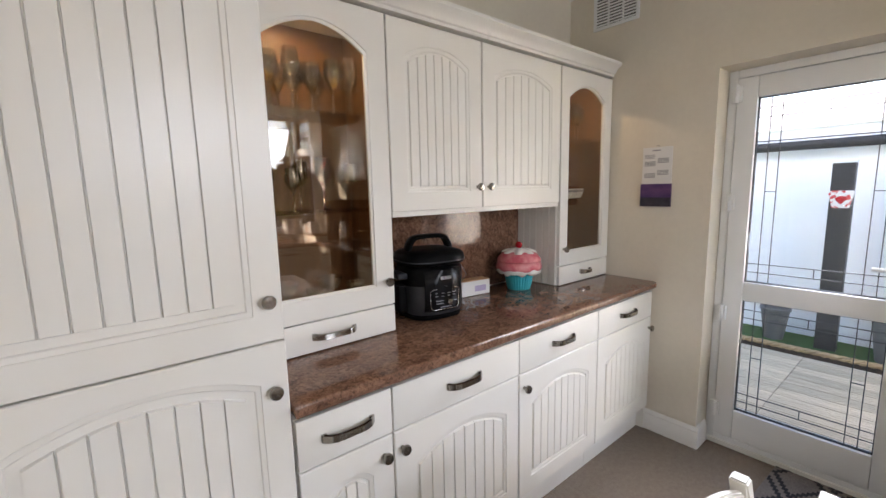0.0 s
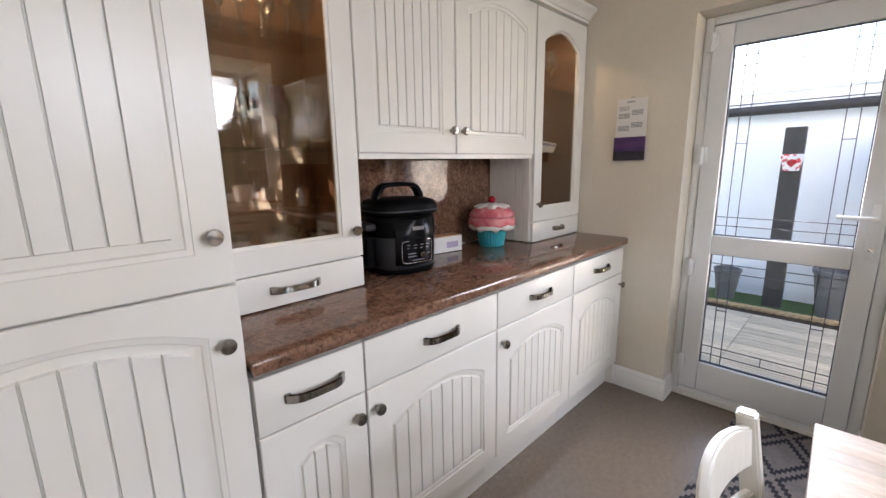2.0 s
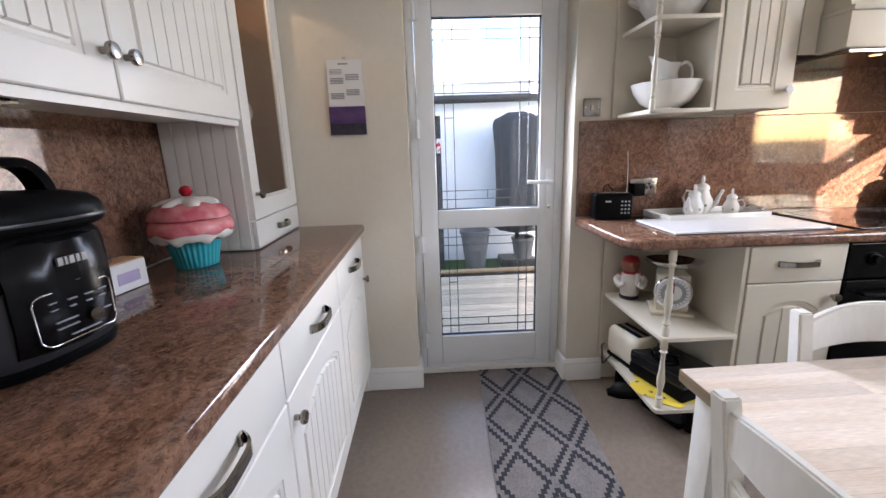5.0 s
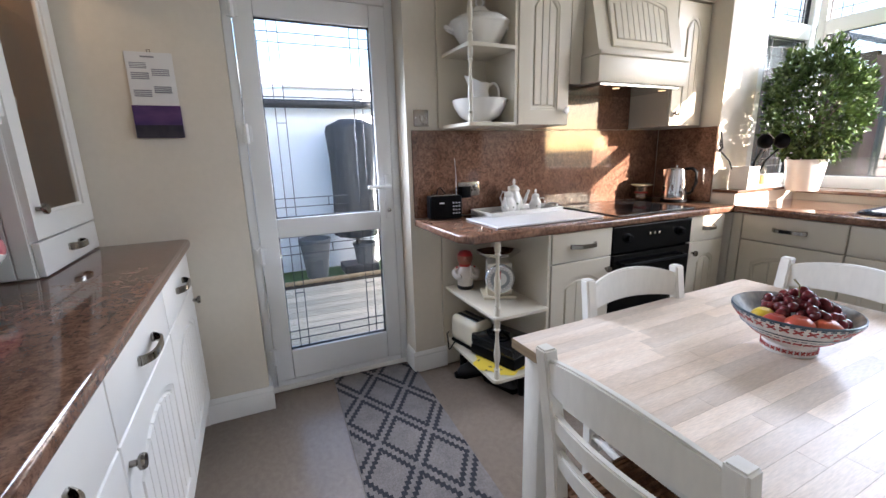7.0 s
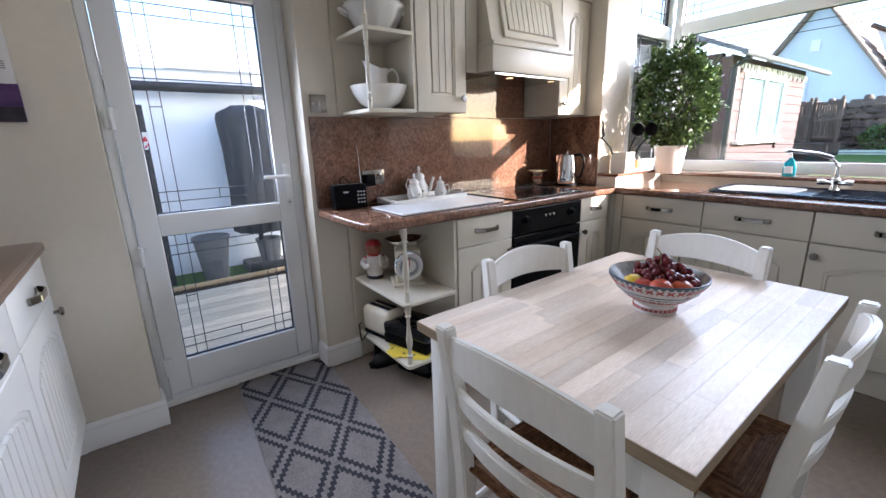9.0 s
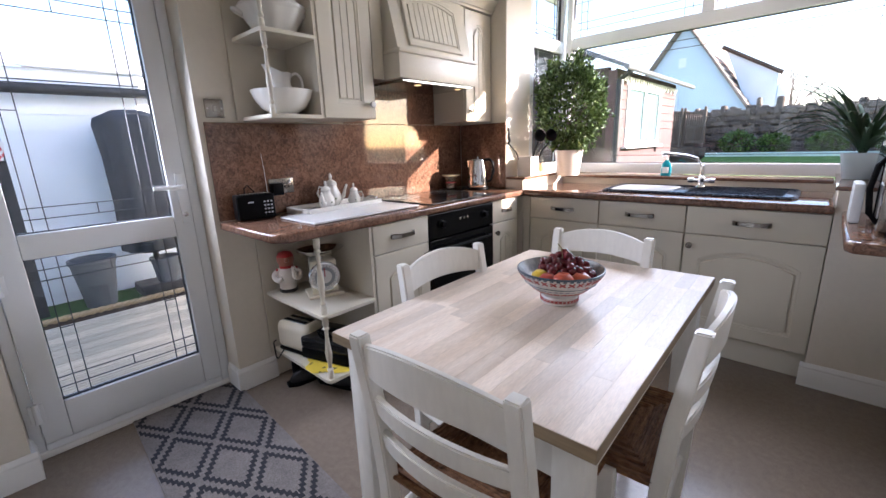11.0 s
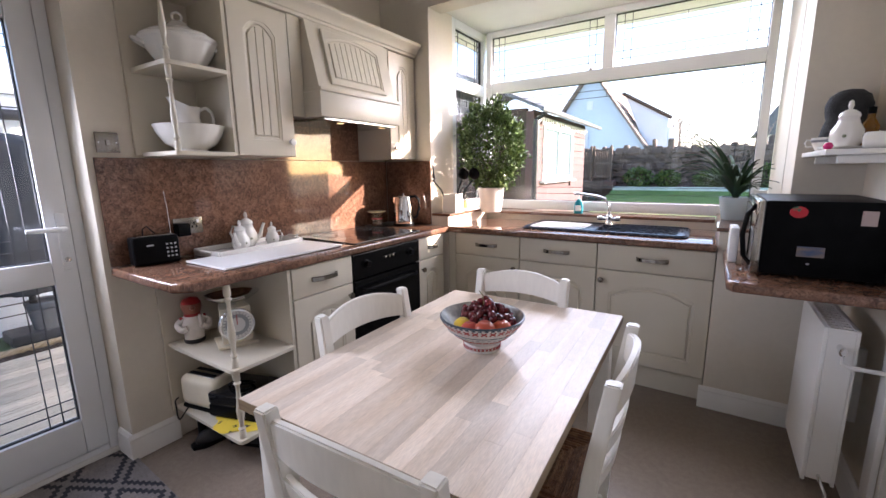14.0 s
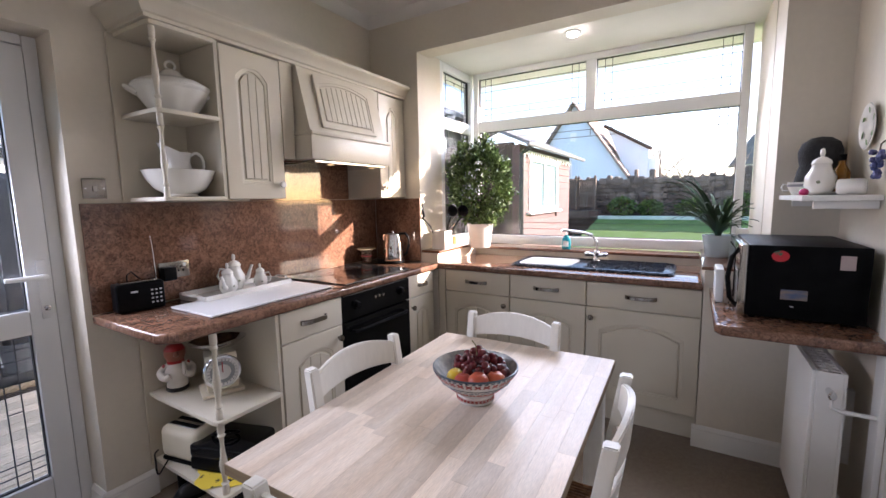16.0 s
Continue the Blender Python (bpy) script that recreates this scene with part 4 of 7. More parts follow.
def air_fryer():
    a = thing("air_fryer", "black multi-cooker air fryer with domed lid, on the worktop", "air fryer", at(1.098, 1.386, 0.911, Matrix.Rotation(radians(-9), 4, "Z") @ Matrix.Diagonal((1.04, 1.0, 0.915, 1))))

    def sq(u, i):
        return (abs(math.cos(u)) ** 3 + abs(math.sin(u)) ** 3) ** (-1 / 3) * 0.95
    M_BAND = mat("dark_grey_band", (0.022, 0.023, 0.026), 0.42, color2=(0.03, 0.031, 0.034), scale=30)
    M_GRIP = mat("smoke_grey_plastic", (0.028, 0.031, 0.036), 0.3)
    M_SATIN = mat("satin_black_panel", (0.006, 0.006, 0.007), 0.22)
    M_SATIN.node_tree.nodes["Principled BSDF"].inputs["Specular IOR Level"].default_value = 0.18
    part("base", lathe([(0.114, 0), (0.124, 0.004), (0.127, 0.018), (0.121, 0.024)], 48, wave=sq), M_BLACK, a, "", 40)
    part("body", lathe([(0.121, 0.024), (0.1275, 0.034), (0.131, 0.09), (0.1315, 0.160)], 48, wave=sq), M_BAND, a, "charcoal lower body", 40)
    part("shell", lathe([(0.1315, 0.160), (0.1335, 0.163), (0.134, 0.215), (0.131, 0.240), (0.122, 0.250)], 48, wave=sq), M_BLACK, a, "black upper body", 40)
    lid = part("lid", lathe([(0.120, 0.250), (0.138, 0.254), (0.144, 0.262), (0.1455, 0.280), (0.141, 0.297), (0.128, 0.310), (0.10, 0.318), (0.05, 0.322), (0, 0.323)], 48, wave=sq), M_BLACK, a, "domed crisping lid", 50)
    part("lid_seam", lathe([(0.1462, 0.268), (0.1468, 0.271), (0.1462, 0.274)], 48, wave=sq, caps=False), M_GRIP, lid, "fine grey seam", 50)
    b = bmesh.new()
    prev = None
    way = curve([(-0.098, 0, 0.300), (-0.092, 0, 0.335), (-0.072, 0, 0.366), (-0.04, 0, 0.374), (0.04, 0, 0.374), (0.072, 0, 0.366), (0.092, 0, 0.335), (0.098, 0, 0.300)], 4)
    for i, p in enumerate(way):
        d = (way[min(i + 1, len(way) - 1)] - way[max(i - 1, 0)]).normalized()
        nrm = Vector((-d.z, 0, d.x))
        cur = [b.verts.new(p + nrm * u + Vector((0, v, 0))) for u, v in ((-0.008, -0.022), (0.006, -0.026), (0.010, -0.02), (0.010, 0.02), (0.006, 0.026), (-0.008, 0.022))]
        if prev:
            for q in range(6):
                b.faces.new((prev[q], prev[(q + 1) % 6], cur[(q + 1) % 6], cur[q]))
        else:
            b.faces.new(cur)
        prev = cur
    b.faces.new(prev)
    bmesh.ops.recalc_face_normals(b, faces=b.faces)
    part("handle", b, M_BLACK, lid, "arched flat carrying handle", 40)
    for s in (-1, 1):
        part("handle_boss", box(s * 0.098 - 0.016, s * 0.098 + 0.016, -0.032, 0.032, 0.285, 0.314, bev=0.008), M_BLACK, lid, "", 40)
    b = bmesh.new()
    prev = None
    for z, dep in ((0.040, -0.128), (0.048, -0.142), (0.10, -0.149), (0.165, -0.150), (0.235, -0.142), (0.244, -0.128)):
        cur = [b.verts.new((x, dep + 0.030 * (x / 0.085) ** 2, z)) for x in (-0.082, -0.066, -0.04, 0.0, 0.04, 0.066, 0.082)] + [b.verts.new((0.074, -0.085, z)), b.verts.new((-0.074, -0.085, z))]
        if prev:
            for q in range(9):
                b.faces.new((prev[q], prev[(q + 1) % 9], cur[(q + 1) % 9], cur[q]))
        else:
            b.faces.new(cur)
        prev = cur
    b.faces.new(prev)
    bmesh.ops.recalc_face_normals(b, faces=b.faces)
    fc = part("fascia", b, M_SATIN, a, "bowed gloss black control fascia", 50)
    ring = [(x, -0.1515 + 0.030 * (x / 0.085) ** 2, z) for x, z in round_rect(-0.064, 0.064, 0.056, 0.150, 0.016)]
    part("panel_trim", tube(ring + ring[:2], 0.0017, 6), M_CHROME, fc, "chrome line round the control panel", 60)
    part("split_line", tube([(x / 10, -0.1502 + 0.030 * (x / 0.85) ** 2, 0.163) for x in range(-8, 9)], 0.0012, 5), M_GRIP, fc, "fine grey line", 60)
    b = bmesh.new()
    for x in (-0.046, -0.022, 0.004, 0.030):
        for z, w, h in ((0.131, 0.014, 0.002), (0.118, 0.010, 0.002)):
            box(x, x + w, -0.1525 + 0.030 * (x / 0.085) ** 2, -0.149 + 0.030 * (x / 0.085) ** 2, z, z + h, bm=b)
    for x, w, z in ((-0.046, 0.034, 0.096), (-0.046, 0.034, 0.084), (-0.030, 0.05, 0.068), (0.036, 0.014, 0.09)):
        box(x, x + w, -0.1525 + 0.030 * ((x + w / 2) / 0.085) ** 2, -0.1485 + 0.030 * ((x + w / 2) / 0.085) ** 2, z, z + 0.0022, bm=b)
    part("print", b, M_INK, fc, "small grey button marks")
    put(part("dial", lathe([(0.012, 0), (0.012, 0.006), (0, 0.007)], 22, m=Matrix.Rotation(radians(90), 4, "X")), M_PEWTER, fc, "round dial", 40), at(0.014, -0.1495, 0.090))
    b = bmesh.new()
    for k, x in enumerate((-0.024, -0.013, -0.006, 0.005, 0.014)):
        box(x, x + (0.008, 0.004, 0.008, 0.006, 0.008)[k], -0.1500, -0.1455, 0.194, 0.208, bm=b)
    part("badge", b, M_SILVERPRINT, fc, "silver maker's badge as plain bars")
    part("moisture_cup", box(-0.158, -0.118, -0.035, 0.050, 0.030, 0.165, bev=0.014, seg=3), M_BLACK, a, "side moisture collector", 40)
    part("side_handle", box(-0.165, -0.124, -0.055, 0.055, 0.192, 0.222, bev=0.010, seg=3), M_GRIP, a, "side carrying lug", 40)
    part("vent", box(0.124, 0.150, -0.02, 0.03, 0.19, 0.215, bev=0.006), M_BLACK, a, "lid release", 40)
    return a


air_fryer()


def cupcake_jar():
    c = thing("cookie_jar", "ceramic cupcake cookie jar, pink icing over turquoise case", "jar", at(1.728, 1.408, 0.911, Matrix.Diagonal((1.13, 1.13, 1.0, 1))))
    part("case", lathe([(0.050, 0), (0.054, 0.004), (0.062, 0.05), (0.072, 0.10), (0.073, 0.106), (0.06, 0.106)], 120, wave=lambda a, i: 1 + 0.03 * math.cos(a * 30)), M_CUP_TEAL, c, "fluted turquoise case", 70)

    def drips(b, z0, depth, n, ph):
        for v in b.verts:
            a = math.atan2(v.co.y, v.co.x)
            if v.co.z < z0:
                v.co.z += depth * (0.6 * math.sin(a * n + ph) + 0.4 * math.sin(a * (n * 2 - 3) + ph * 2)) * min(1.0, (z0 - v.co.z) / 0.012)
        return b
    part("lower_icing", drips(lathe([(0.066, 0.092), (0.086, 0.088), (0.097, 0.090), (0.105, 0.101), (0.107, 0.117), (0.102, 0.131), (0.092, 0.138)], 84, wave=lambda a, i: 1 + (0.02 * math.sin(a * 9) if i < 4 else 0)), 0.110, 0.009, 9, 0.4), M_CUP_WHITE, c, "white dripping icing", 70)
    part("pink_icing", drips(lathe([(0.101, 0.112), (0.1085, 0.114), (0.1095, 0.124), (0.107, 0.140), (0.102, 0.152), (0.094, 0.155)], 84), 0.121, 0.010, 7, 1.1), M_CUP_PINK, c, "pink icing running over the white", 70)
    lid = part("lid", lathe([(0.094, 0.1555), (0.1035, 0.158), (0.1045, 0.163), (0.098, 0.178), (0.083, 0.195), (0.062, 0.206), (0.0, 0.216)], 72, wave=lambda a, i: 1 + 0.012 * math.sin(a * 6 + i)), M_CUP_PINK, c, "pink icing lid", 60)
    part("icing_cap", drips(lathe([(0.066, 0.201), (0.074, 0.199), (0.070, 0.206), (0.052, 0.216), (0.028, 0.222), (0, 0.225)], 72, wave=lambda a, i: 1 + 0.16 * math.sin(a * 7) * (1 if i < 4 else 0)), 0.2, 0.004, 7, 0.0), M_CUP_WHITE, lid, "white poured icing", 60)
    rnd = random.Random(3)
    b = bmesh.new()
    for k in range(34):
        a, r = rnd.uniform(0, 6.28), rnd.uniform(0.03, 0.095)
        z = 0.219 - 0.052 * (r / 0.1) ** 2.2
        lathe([(0.0, 0), (0.0026, 0.001), (0.0026, 0.004), (0, 0.005)], 6, b, at(r * math.cos(a), r * math.sin(a), z))
    part("sprinkles", b, M_GOLD, lid, "tiny raised dots")
    part("cherry", lathe([(0.0, 0.221), (0.010, 0.224), (0.0165, 0.234), (0.0165, 0.244), (0.010, 0.254), (0, 0.257)], 20), M_CHERRY, lid, "glossy red cherry knob", 60)
    return c


cupcake_jar()
bx = thing("carton", "small white cardboard carton with faded print", "box", at(1.47, 1.49, 0.912, Matrix.Rotation(radians(-8), 4, "Z")))
part("body", box(-0.10, 0.075, -0.035, 0.035, 0, 0.075, bev=0.002), M_PAPER, bx)
part("print", box(-0.02, 0.05, -0.0358, -0.0349, 0.02, 0.05), mat("lilac_print", (0.45, 0.38, 0.55), 0.6), bx)
part("flap", box(-0.098, 0.073, -0.033, 0.033, 0.0755, 0.079, bev=0.001), mat("orange_print", (0.62, 0.38, 0.2), 0.6), bx, "orange-printed top")

# under-cabinet lamp
ul = thing("under_cabinet_light", "slim steel strip light under the wall cabinets", "light", at(1.12, 1.42, 1.356))
part("case", box(-0.10, 0.10, -0.03, 0.03, 0.001, 0.015, bev=0.003), M_STEEL, ul)
part("switch", box(0.06, 0.08, -0.034, -0.028, 0.003, 0.010, bev=0.001), M_BLACK, ul)


def wine_glass(m, h=0.17, r=0.036, material=None, cup=None, label="clear stemmed wine glass on a glass shelf"):
    g = thing("wine_glass", label, "glass", m, "stored glassware")
    b = lathe([(r * 0.85, 0), (r * 0.8, 0.003), (0.005, 0.008), (0.004, h * 0.45), (0.012, h * 0.5), (r, h * 0.68), (r * 0.98, h * 0.8), (r * 0.86, h), (r * 0.82, h), (r * 0.93, h * 0.78), (r * 0.9, h * 0.69), (0.004, h * 0.52)], 16)
    part("bowl", b, material or M_CLEAR, g, "", 60).visible_shadow = False
    if cup:
        part("stem_cup", lathe([(0.010, h * 0.46), (0.014, h * 0.5), (r * 0.75, h * 0.62), (r * 0.7, h * 0.66), (0.0, h * 0.58)], 14), cup, g, "gilt cup", 60)
    return g


for row, (y0, n0) in enumerate(((1.385, 6), (1.455, 6), (1.525, 5))):
    for i in range(n0):
        wine_glass(at(0.395 + i * 0.074 + 0.03 * (row % 2), y0 + 0.012 * (i % 2), 1.728), 0.165 + 0.018 * ((i + row) % 3), 0.031 + 0.003 * (i % 2), cup=M_GOLD if (i + row) % 3 == 1 else None)
for i, (x, y, h, rr, m_, col) in enumerate(((0.41, 1.40, 0.20, 0.026, M_TEALGLASS, "teal"), (0.47, 1.50, 0.17, 0.03, None, "clear"), (0.53, 1.40, 0.15, 0.028, None, "clear"), (0.585, 1.48, 0.18, 0.03, None, "clear"),
                                            (0.645, 1.41, 0.19, 0.030, M_REDGLASS, "red"), (0.70, 1.49, 0.16, 0.028, None, "clear"), (0.755, 1.41, 0.17, 0.03, None, "clear"), (0.44, 1.45, 0.16, 0.026, M_TEALGLASS, "teal"))):
    wine_glass(at(x, y, 1.387), h, rr, material=m_, label=col + " stemmed glass on a glass shelf")
for i, (x, y, k) in enumerate(((0.42, 1.40, 1.0), (0.50, 1.47, 1.2), (0.585, 1.40, 0.9), (0.665, 1.46, 1.25), (0.75, 1.41, 0.95))):
    g = thing("glass_bowl", "clear cut-glass footed bowl on the cabinet floor", "bowl", at(x, y, 1.0355, Matrix.Scale(k, 4)), "stored glassware")
    part("bowl", lathe([(0.026, 0), (0.027, 0.003), (0.008, 0.012), (0.009, 0.03), (0.030, 0.045), (0.042, 0.075), (0.039, 0.075), (0.026, 0.048), (0.0, 0.040)], 20, wave=lambda a, i: 1 + (0.05 * math.cos(a * 10) if 4 <= i <= 6 else 0)), M_CLEAR, g, "", 30).visible_shadow = False
for i in range(2):
    wine_glass(at(2.17 + i * 0.11, 1.37 + 0.05 * i, 1.728), 0.19, 0.036, cup=M_GOLD)


def tea_cup(m, label="white china teacup with printed band", pm=None):
    c = thing("teacup", label, "cup", m, "stored cups")
    b = lathe([(0.018, 0), (0.02, 0.004), (0.033, 0.03), (0.037, 0.055), (0.034, 0.055), (0.03, 0.03), (0.0, 0.008)], 20)
    part("bowl", b, M_CHINA, c, "", 60)
    part("handle", tube([(0.034, 0, 0.045), (0.05, 0, 0.048), (0.056, 0, 0.034), (0.048, 0, 0.02), (0.03, 0, 0.02)], 0.0035, 6), M_CHINA, c, "", 60)
    part("print", lathe([(0.0354, 0.036), (0.0372, 0.046)], 20, caps=False), M_INK, c, "grey printed band", 60)
    return c


for i in range(4):
    tea_cup(at(2.07 + i * 0.082, 1.345 + 0.03 * i, 1.387, Matrix.Rotation(i, 4, "Z")))
dish = thing("glass_dish", "low clear glass dish on the cabinet floor", "dish", at(2.21, 1.40, 1.0365))
part("bowl", lathe([(0.05, 0), (0.052, 0.003), (0.085, 0.03), (0.082, 0.031), (0.05, 0.006), (0, 0.006)], 24), M_CLEAR, dish, "", 60).visible_shadow = False
tum = thing("tumbler", "small clear glass tumbler on the cabinet floor", "glass", at(2.06, 1.345, 1.0365), "stored glassware")
part("bowl", lathe([(0.022, 0), (0.026, 0.07), (0.024, 0.07), (0.02, 0.006), (0, 0.006)], 16), M_CLEAR, tum, "", 60).visible_shadow = False
for x in (0.60, 2.16):
    pk = thing("puck_light", "small lit round spot in the cabinet top", "light", at(x, 1.42, 2.052))
    part("rim", lathe([(0.03, 0), (0.032, 0.002), (0.032, 0.0095)], 20), M_STEEL, pk)
    part("lens", lathe([(0.022, -0.002), (0.024, -0.0005)], 20), mat("puck_lens", (1.0, 0.72, 0.42), 0.4, emit=40.0), pk, "glowing lens")

# calendar and vent
ca = thing("calendar", "white wall calendar with a purple coast picture", "calendar", at(X1 - 0.001, 1.086, 1.334, FACE_W))
part("picture", box(0.0, 0.165, -0.014, -0.002, 0.0, 0.125, bev=0.001), M_PURPLE, ca, "dusky purple seascape")
part("picture_base", box(0.0, 0.165, -0.0148, -0.0135, 0.001, 0.05), M_DARKPHOTO, ca)
part("page", box(0.003, 0.162, -0.006, -0.001, 0.125, 0.325, bev=0.0008), M_PAPER, ca, "white month page")
b = bmesh.new()
for u, v in ((0.015, 0.245), (0.085, 0.26), (0.015, 0.18), (0.085, 0.195)):
    for k in range(4):
        box(u, u + 0.06, -0.0072, -0.0058, v - k * 0.007, v + 0.004 - k * 0.007, bm=b)
box(0.055, 0.10, -0.0072, -0.0058, 0.305, 0.311, bm=b)
for k in range(4):
    box(0.015, 0.07, -0.0072, -0.0058, 0.283 - k * 0.006, 0.2855 - k * 0.006, bm=b)
part("print", b, M_INK, ca, "illegible lines as grey bars")
part("hanger", tube([(0.08, -0.004, 0.322), (0.08, -0.006, 0.335), (0.09, -0.004, 0.335), (0.09, -0.003, 0.322)], 0.0015, 6), M_STEEL, ca)
ve = thing("air_vent", "white plastic louvred air vent high on the wall", "vent", at(X1 - 0.001, 1.412, 2.368, FACE_W))
b = box(0, 0.275, -0.012, -0.001, 0, 0.018, bev=0.003)
for d in ((0, 0.275, 0.172, 0.19), (0, 0.018, 0.018, 0.172), (0.257, 0.275, 0.018, 0.172), (0.088, 0.098, 0.018, 0.172), (0.176, 0.186, 0.018, 0.172)):
    box(d[0], d[1], -0.012, -0.001, d[2], d[3], bev=0.002, bm=b)
part("surround", b, M_UPVC, ve, "", 30)
part("backing", box(0.01, 0.265, -0.003, -0.0015, 0.01, 0.18), M_BLACK, ve)
for k in range(9):
    sl = box(0.016, 0.259, -0.010, -0.003, 0.022 + k * 0.0165, 0.031 + k * 0.0165, bev=0.001)
    part("slat", sl, M_UPVC, ve)

# ---- hob side ----
sw = thing("light_switch", "brushed steel light switch plate", "switch", at(X1 - 0.001, -0.10, 1.382, FACE_W))
part("plate", box(0, 0.082, -0.008, -0.001, 0, 0.082, bev=0.003), M_PEWTER, sw, "", 30)
part("rocker", box(0.034, 0.048, -0.013, -0.007, 0.028, 0.052, bev=0.002), M_STEEL, sw)
part("screw", lathe([(0.003, 0), (0.003, 0.001)], 8, m=at(0.01, -0.0085, 0.041, Matrix.Rotation(radians(90), 4, "X"))), M_CHROME, sw)
part("screw", lathe([(0.003, 0), (0.003, 0.001)], 8, m=at(0.072, -0.0085, 0.041, Matrix.Rotation(radians(90), 4, "X"))), M_CHROME, sw)
so = thing("power_socket", "double steel socket with a black plug in it", "socket", at(X1 - 0.011, -0.343, 1.006, FACE_W))
part("plate", box(0, 0.135, -0.008, -0.001, 0, 0.078, bev=0.003), M_PEWTER, so, "", 30)
part("plug", box(0.0, 0.055, -0.055, -0.008, -0.004, 0.058, bev=0.006), M_BLACK, so, "black transformer plug", 30)
b = bmesh.new()
for u, v in ((0.092, 0.045), (0.082, 0.028), (0.102, 0.028)):
    box(u, u + 0.006, -0.0087, -0.0078, v, v + 0.010, bm=b)
part("pin_hole", b, M_BLACK, so)
part("rocker", box(0.106, 0.118, -0.012, -0.007, 0.050, 0.066, bev=0.002), M_UPVC, so)

ra = thing("radio", "small black digital radio with raised aerial", "radio", at(2.345, -0.14, 0.901, Matrix.Rotation(radians(-97), 4, "Z")))
part("body", box(0, 0.175, -0.035, 0.045, 0.003, 0.125, bev=0.012, seg=3), M_BLACK, ra, "", 40)
part("top_trim", box(0.02, 0.155, -0.02, 0.03, 0.1245, 0.131, bev=0.004), M_PEWTER, ra)
for i in range(4):
    for j in range(3):
        part("button", box(0.122 + j * 0.016, 0.130 + j * 0.016, -0.0375, -0.034, 0.03 + i * 0.018, 0.037 + i * 0.018, bev=0.001), M_SILVERPRINT, ra)
part("badge", box(0.05, 0.075, -0.0358, -0.0345, 0.085, 0.092), M_SILVERPRINT, ra, "maker's badge as a plain bar")
part("aerial", tube([(0.165, 0.03, 0.12), (0.163, 0.03, 0.24), (0.158, 0.03, 0.315)], [0.003, 0.002, 0.0015], 6), M_CHROME, ra, "", 40)
part("cable", tube([(0.06, 0.05, 0.10), (0.065, 0.055, 0.15), (0.08, 0.05, 0.165), (0.10, 0.055, 0.14), (0.12, 0.065, 0.12)], 0.003, 6), M_BLACK, ra, "", 60)

tr = thing("tray", "cream handled tea tray on the worktop", "tray", at(2.30, -0.66, 0.901, Matrix.Rotation(radians(2), 4, "Z")))
b = box(-0.11, 0.095, -0.235, 0.235, 0.0, 0.008, bev=0.003)
for d in ((-0.118, -0.108, -0.24, 0.24), (0.093, 0.103, -0.24, 0.24), (-0.11, 0.095, -0.245, -0.235), (-0.11, 0.095, 0.235, 0.245)):
    box(d[0], d[1], d[2], d[3], 0.0, 0.032, bev=0.004, bm=b)
part("dish", b, M_CHINA, tr, "", 30)
for s in (-1, 1):
    part("handle", tube([(-0.05, s * 0.245, 0.024), (-0.04, s * 0.268, 0.034), (0.03, s * 0.268, 0.034), (0.04, s * 0.245, 0.024)], 0.006, 8), M_CHINA, tr, "", 60)


def teapot(m, k=1.0, label="white china teapot with sprigs, on the tray", spout=True, name="teapot", lidknob=True):
    p = thing(name, label, name.replace("_", " "), m)
    flute = lambda a, i: 1 + 0.025 * math.cos(a * 8)
    part("body", lathe([(0.030 * k, 0), (0.034 * k, 0.006 * k), (0.045 * k, 0.03 * k), (0.043 * k, 0.06 * k), (0.030 * k, 0.085 * k), (0.026 * k, 0.10 * k), (0.029 * k, 0.106 * k)], 32, wave=flute), M_CHINA, p, "", 60)
    lid = part("lid", lathe([(0.029 * k, 0.106 * k), (0.026 * k, 0.116 * k), (0.014 * k, 0.126 * k), (0.005 * k, 0.13 * k), (0.008 * k, 0.14 * k), (0.006 * k, 0.155 * k), (0, 0.16 * k)], 24), M_CHINA, p, "", 60)
    if spout:
        part("spout", tube([(0, 0.04 * k, 0.035 * k), (0, 0.06 * k, 0.045 * k), (0, 0.07 * k, 0.075 * k), (0, 0.082 * k, 0.10 * k)], [0.014 * k, 0.010 * k, 0.007 * k, 0.006 * k], 10), M_CHINA, p, "", 60)
    part("handle", tube([(0, -0.03 * k, 0.09 * k), (0, -0.06 * k, 0.098 * k), (0, -0.072 * k, 0.07 * k), (0, -0.06 * k, 0.035 * k), (0, -0.042 * k, 0.03 * k)], 0.005 * k, 8), M_CHINA, p, "", 60)
    b = bmesh.new()
    for i in range(5):
        a = i * 1.26
        lathe([(0.006 * k, 0), (0.004 * k, 0.001), (0, 0.0012)], 8, b, at(0.0452 * k * math.cos(a), 0.0452 * k * math.sin(a), 0.04 * k, Matrix.Rotation(a, 4, "Z") @ Matrix.Rotation(radians(90), 4, "Y")))
    part("sprig", b, mat("sprig_print", (0.22, 0.25, 0.16), 0.5), p, "small painted sprigs")
    return p


teapot(at(2.335, -0.665, 0.910, Matrix.Rotation(radians(170), 4, "Z")), 1.15)
teapot(at(2.265, -0.585, 0.910, Matrix.Rotation(radians(40), 4, "Z")), 0.95, "white china cream jug with sprigs, on the tray", True, "cream_jug")
teapot(at(2.265, -0.765, 0.910, Matrix.Rotation(radians(-60), 4, "Z")), 0.78, "white china sugar pot with sprigs, on the tray", False, "sugar_pot")
wb = thing("worktop_saver", "white glass worktop saver board lying flat", "chopping board", at(2.08, -0.62, 0.901))
part("board", box(-0.16, 0.155, -0.32, 0.32, 0.002, 0.010, bev=0.002), M_BOARD, wb)

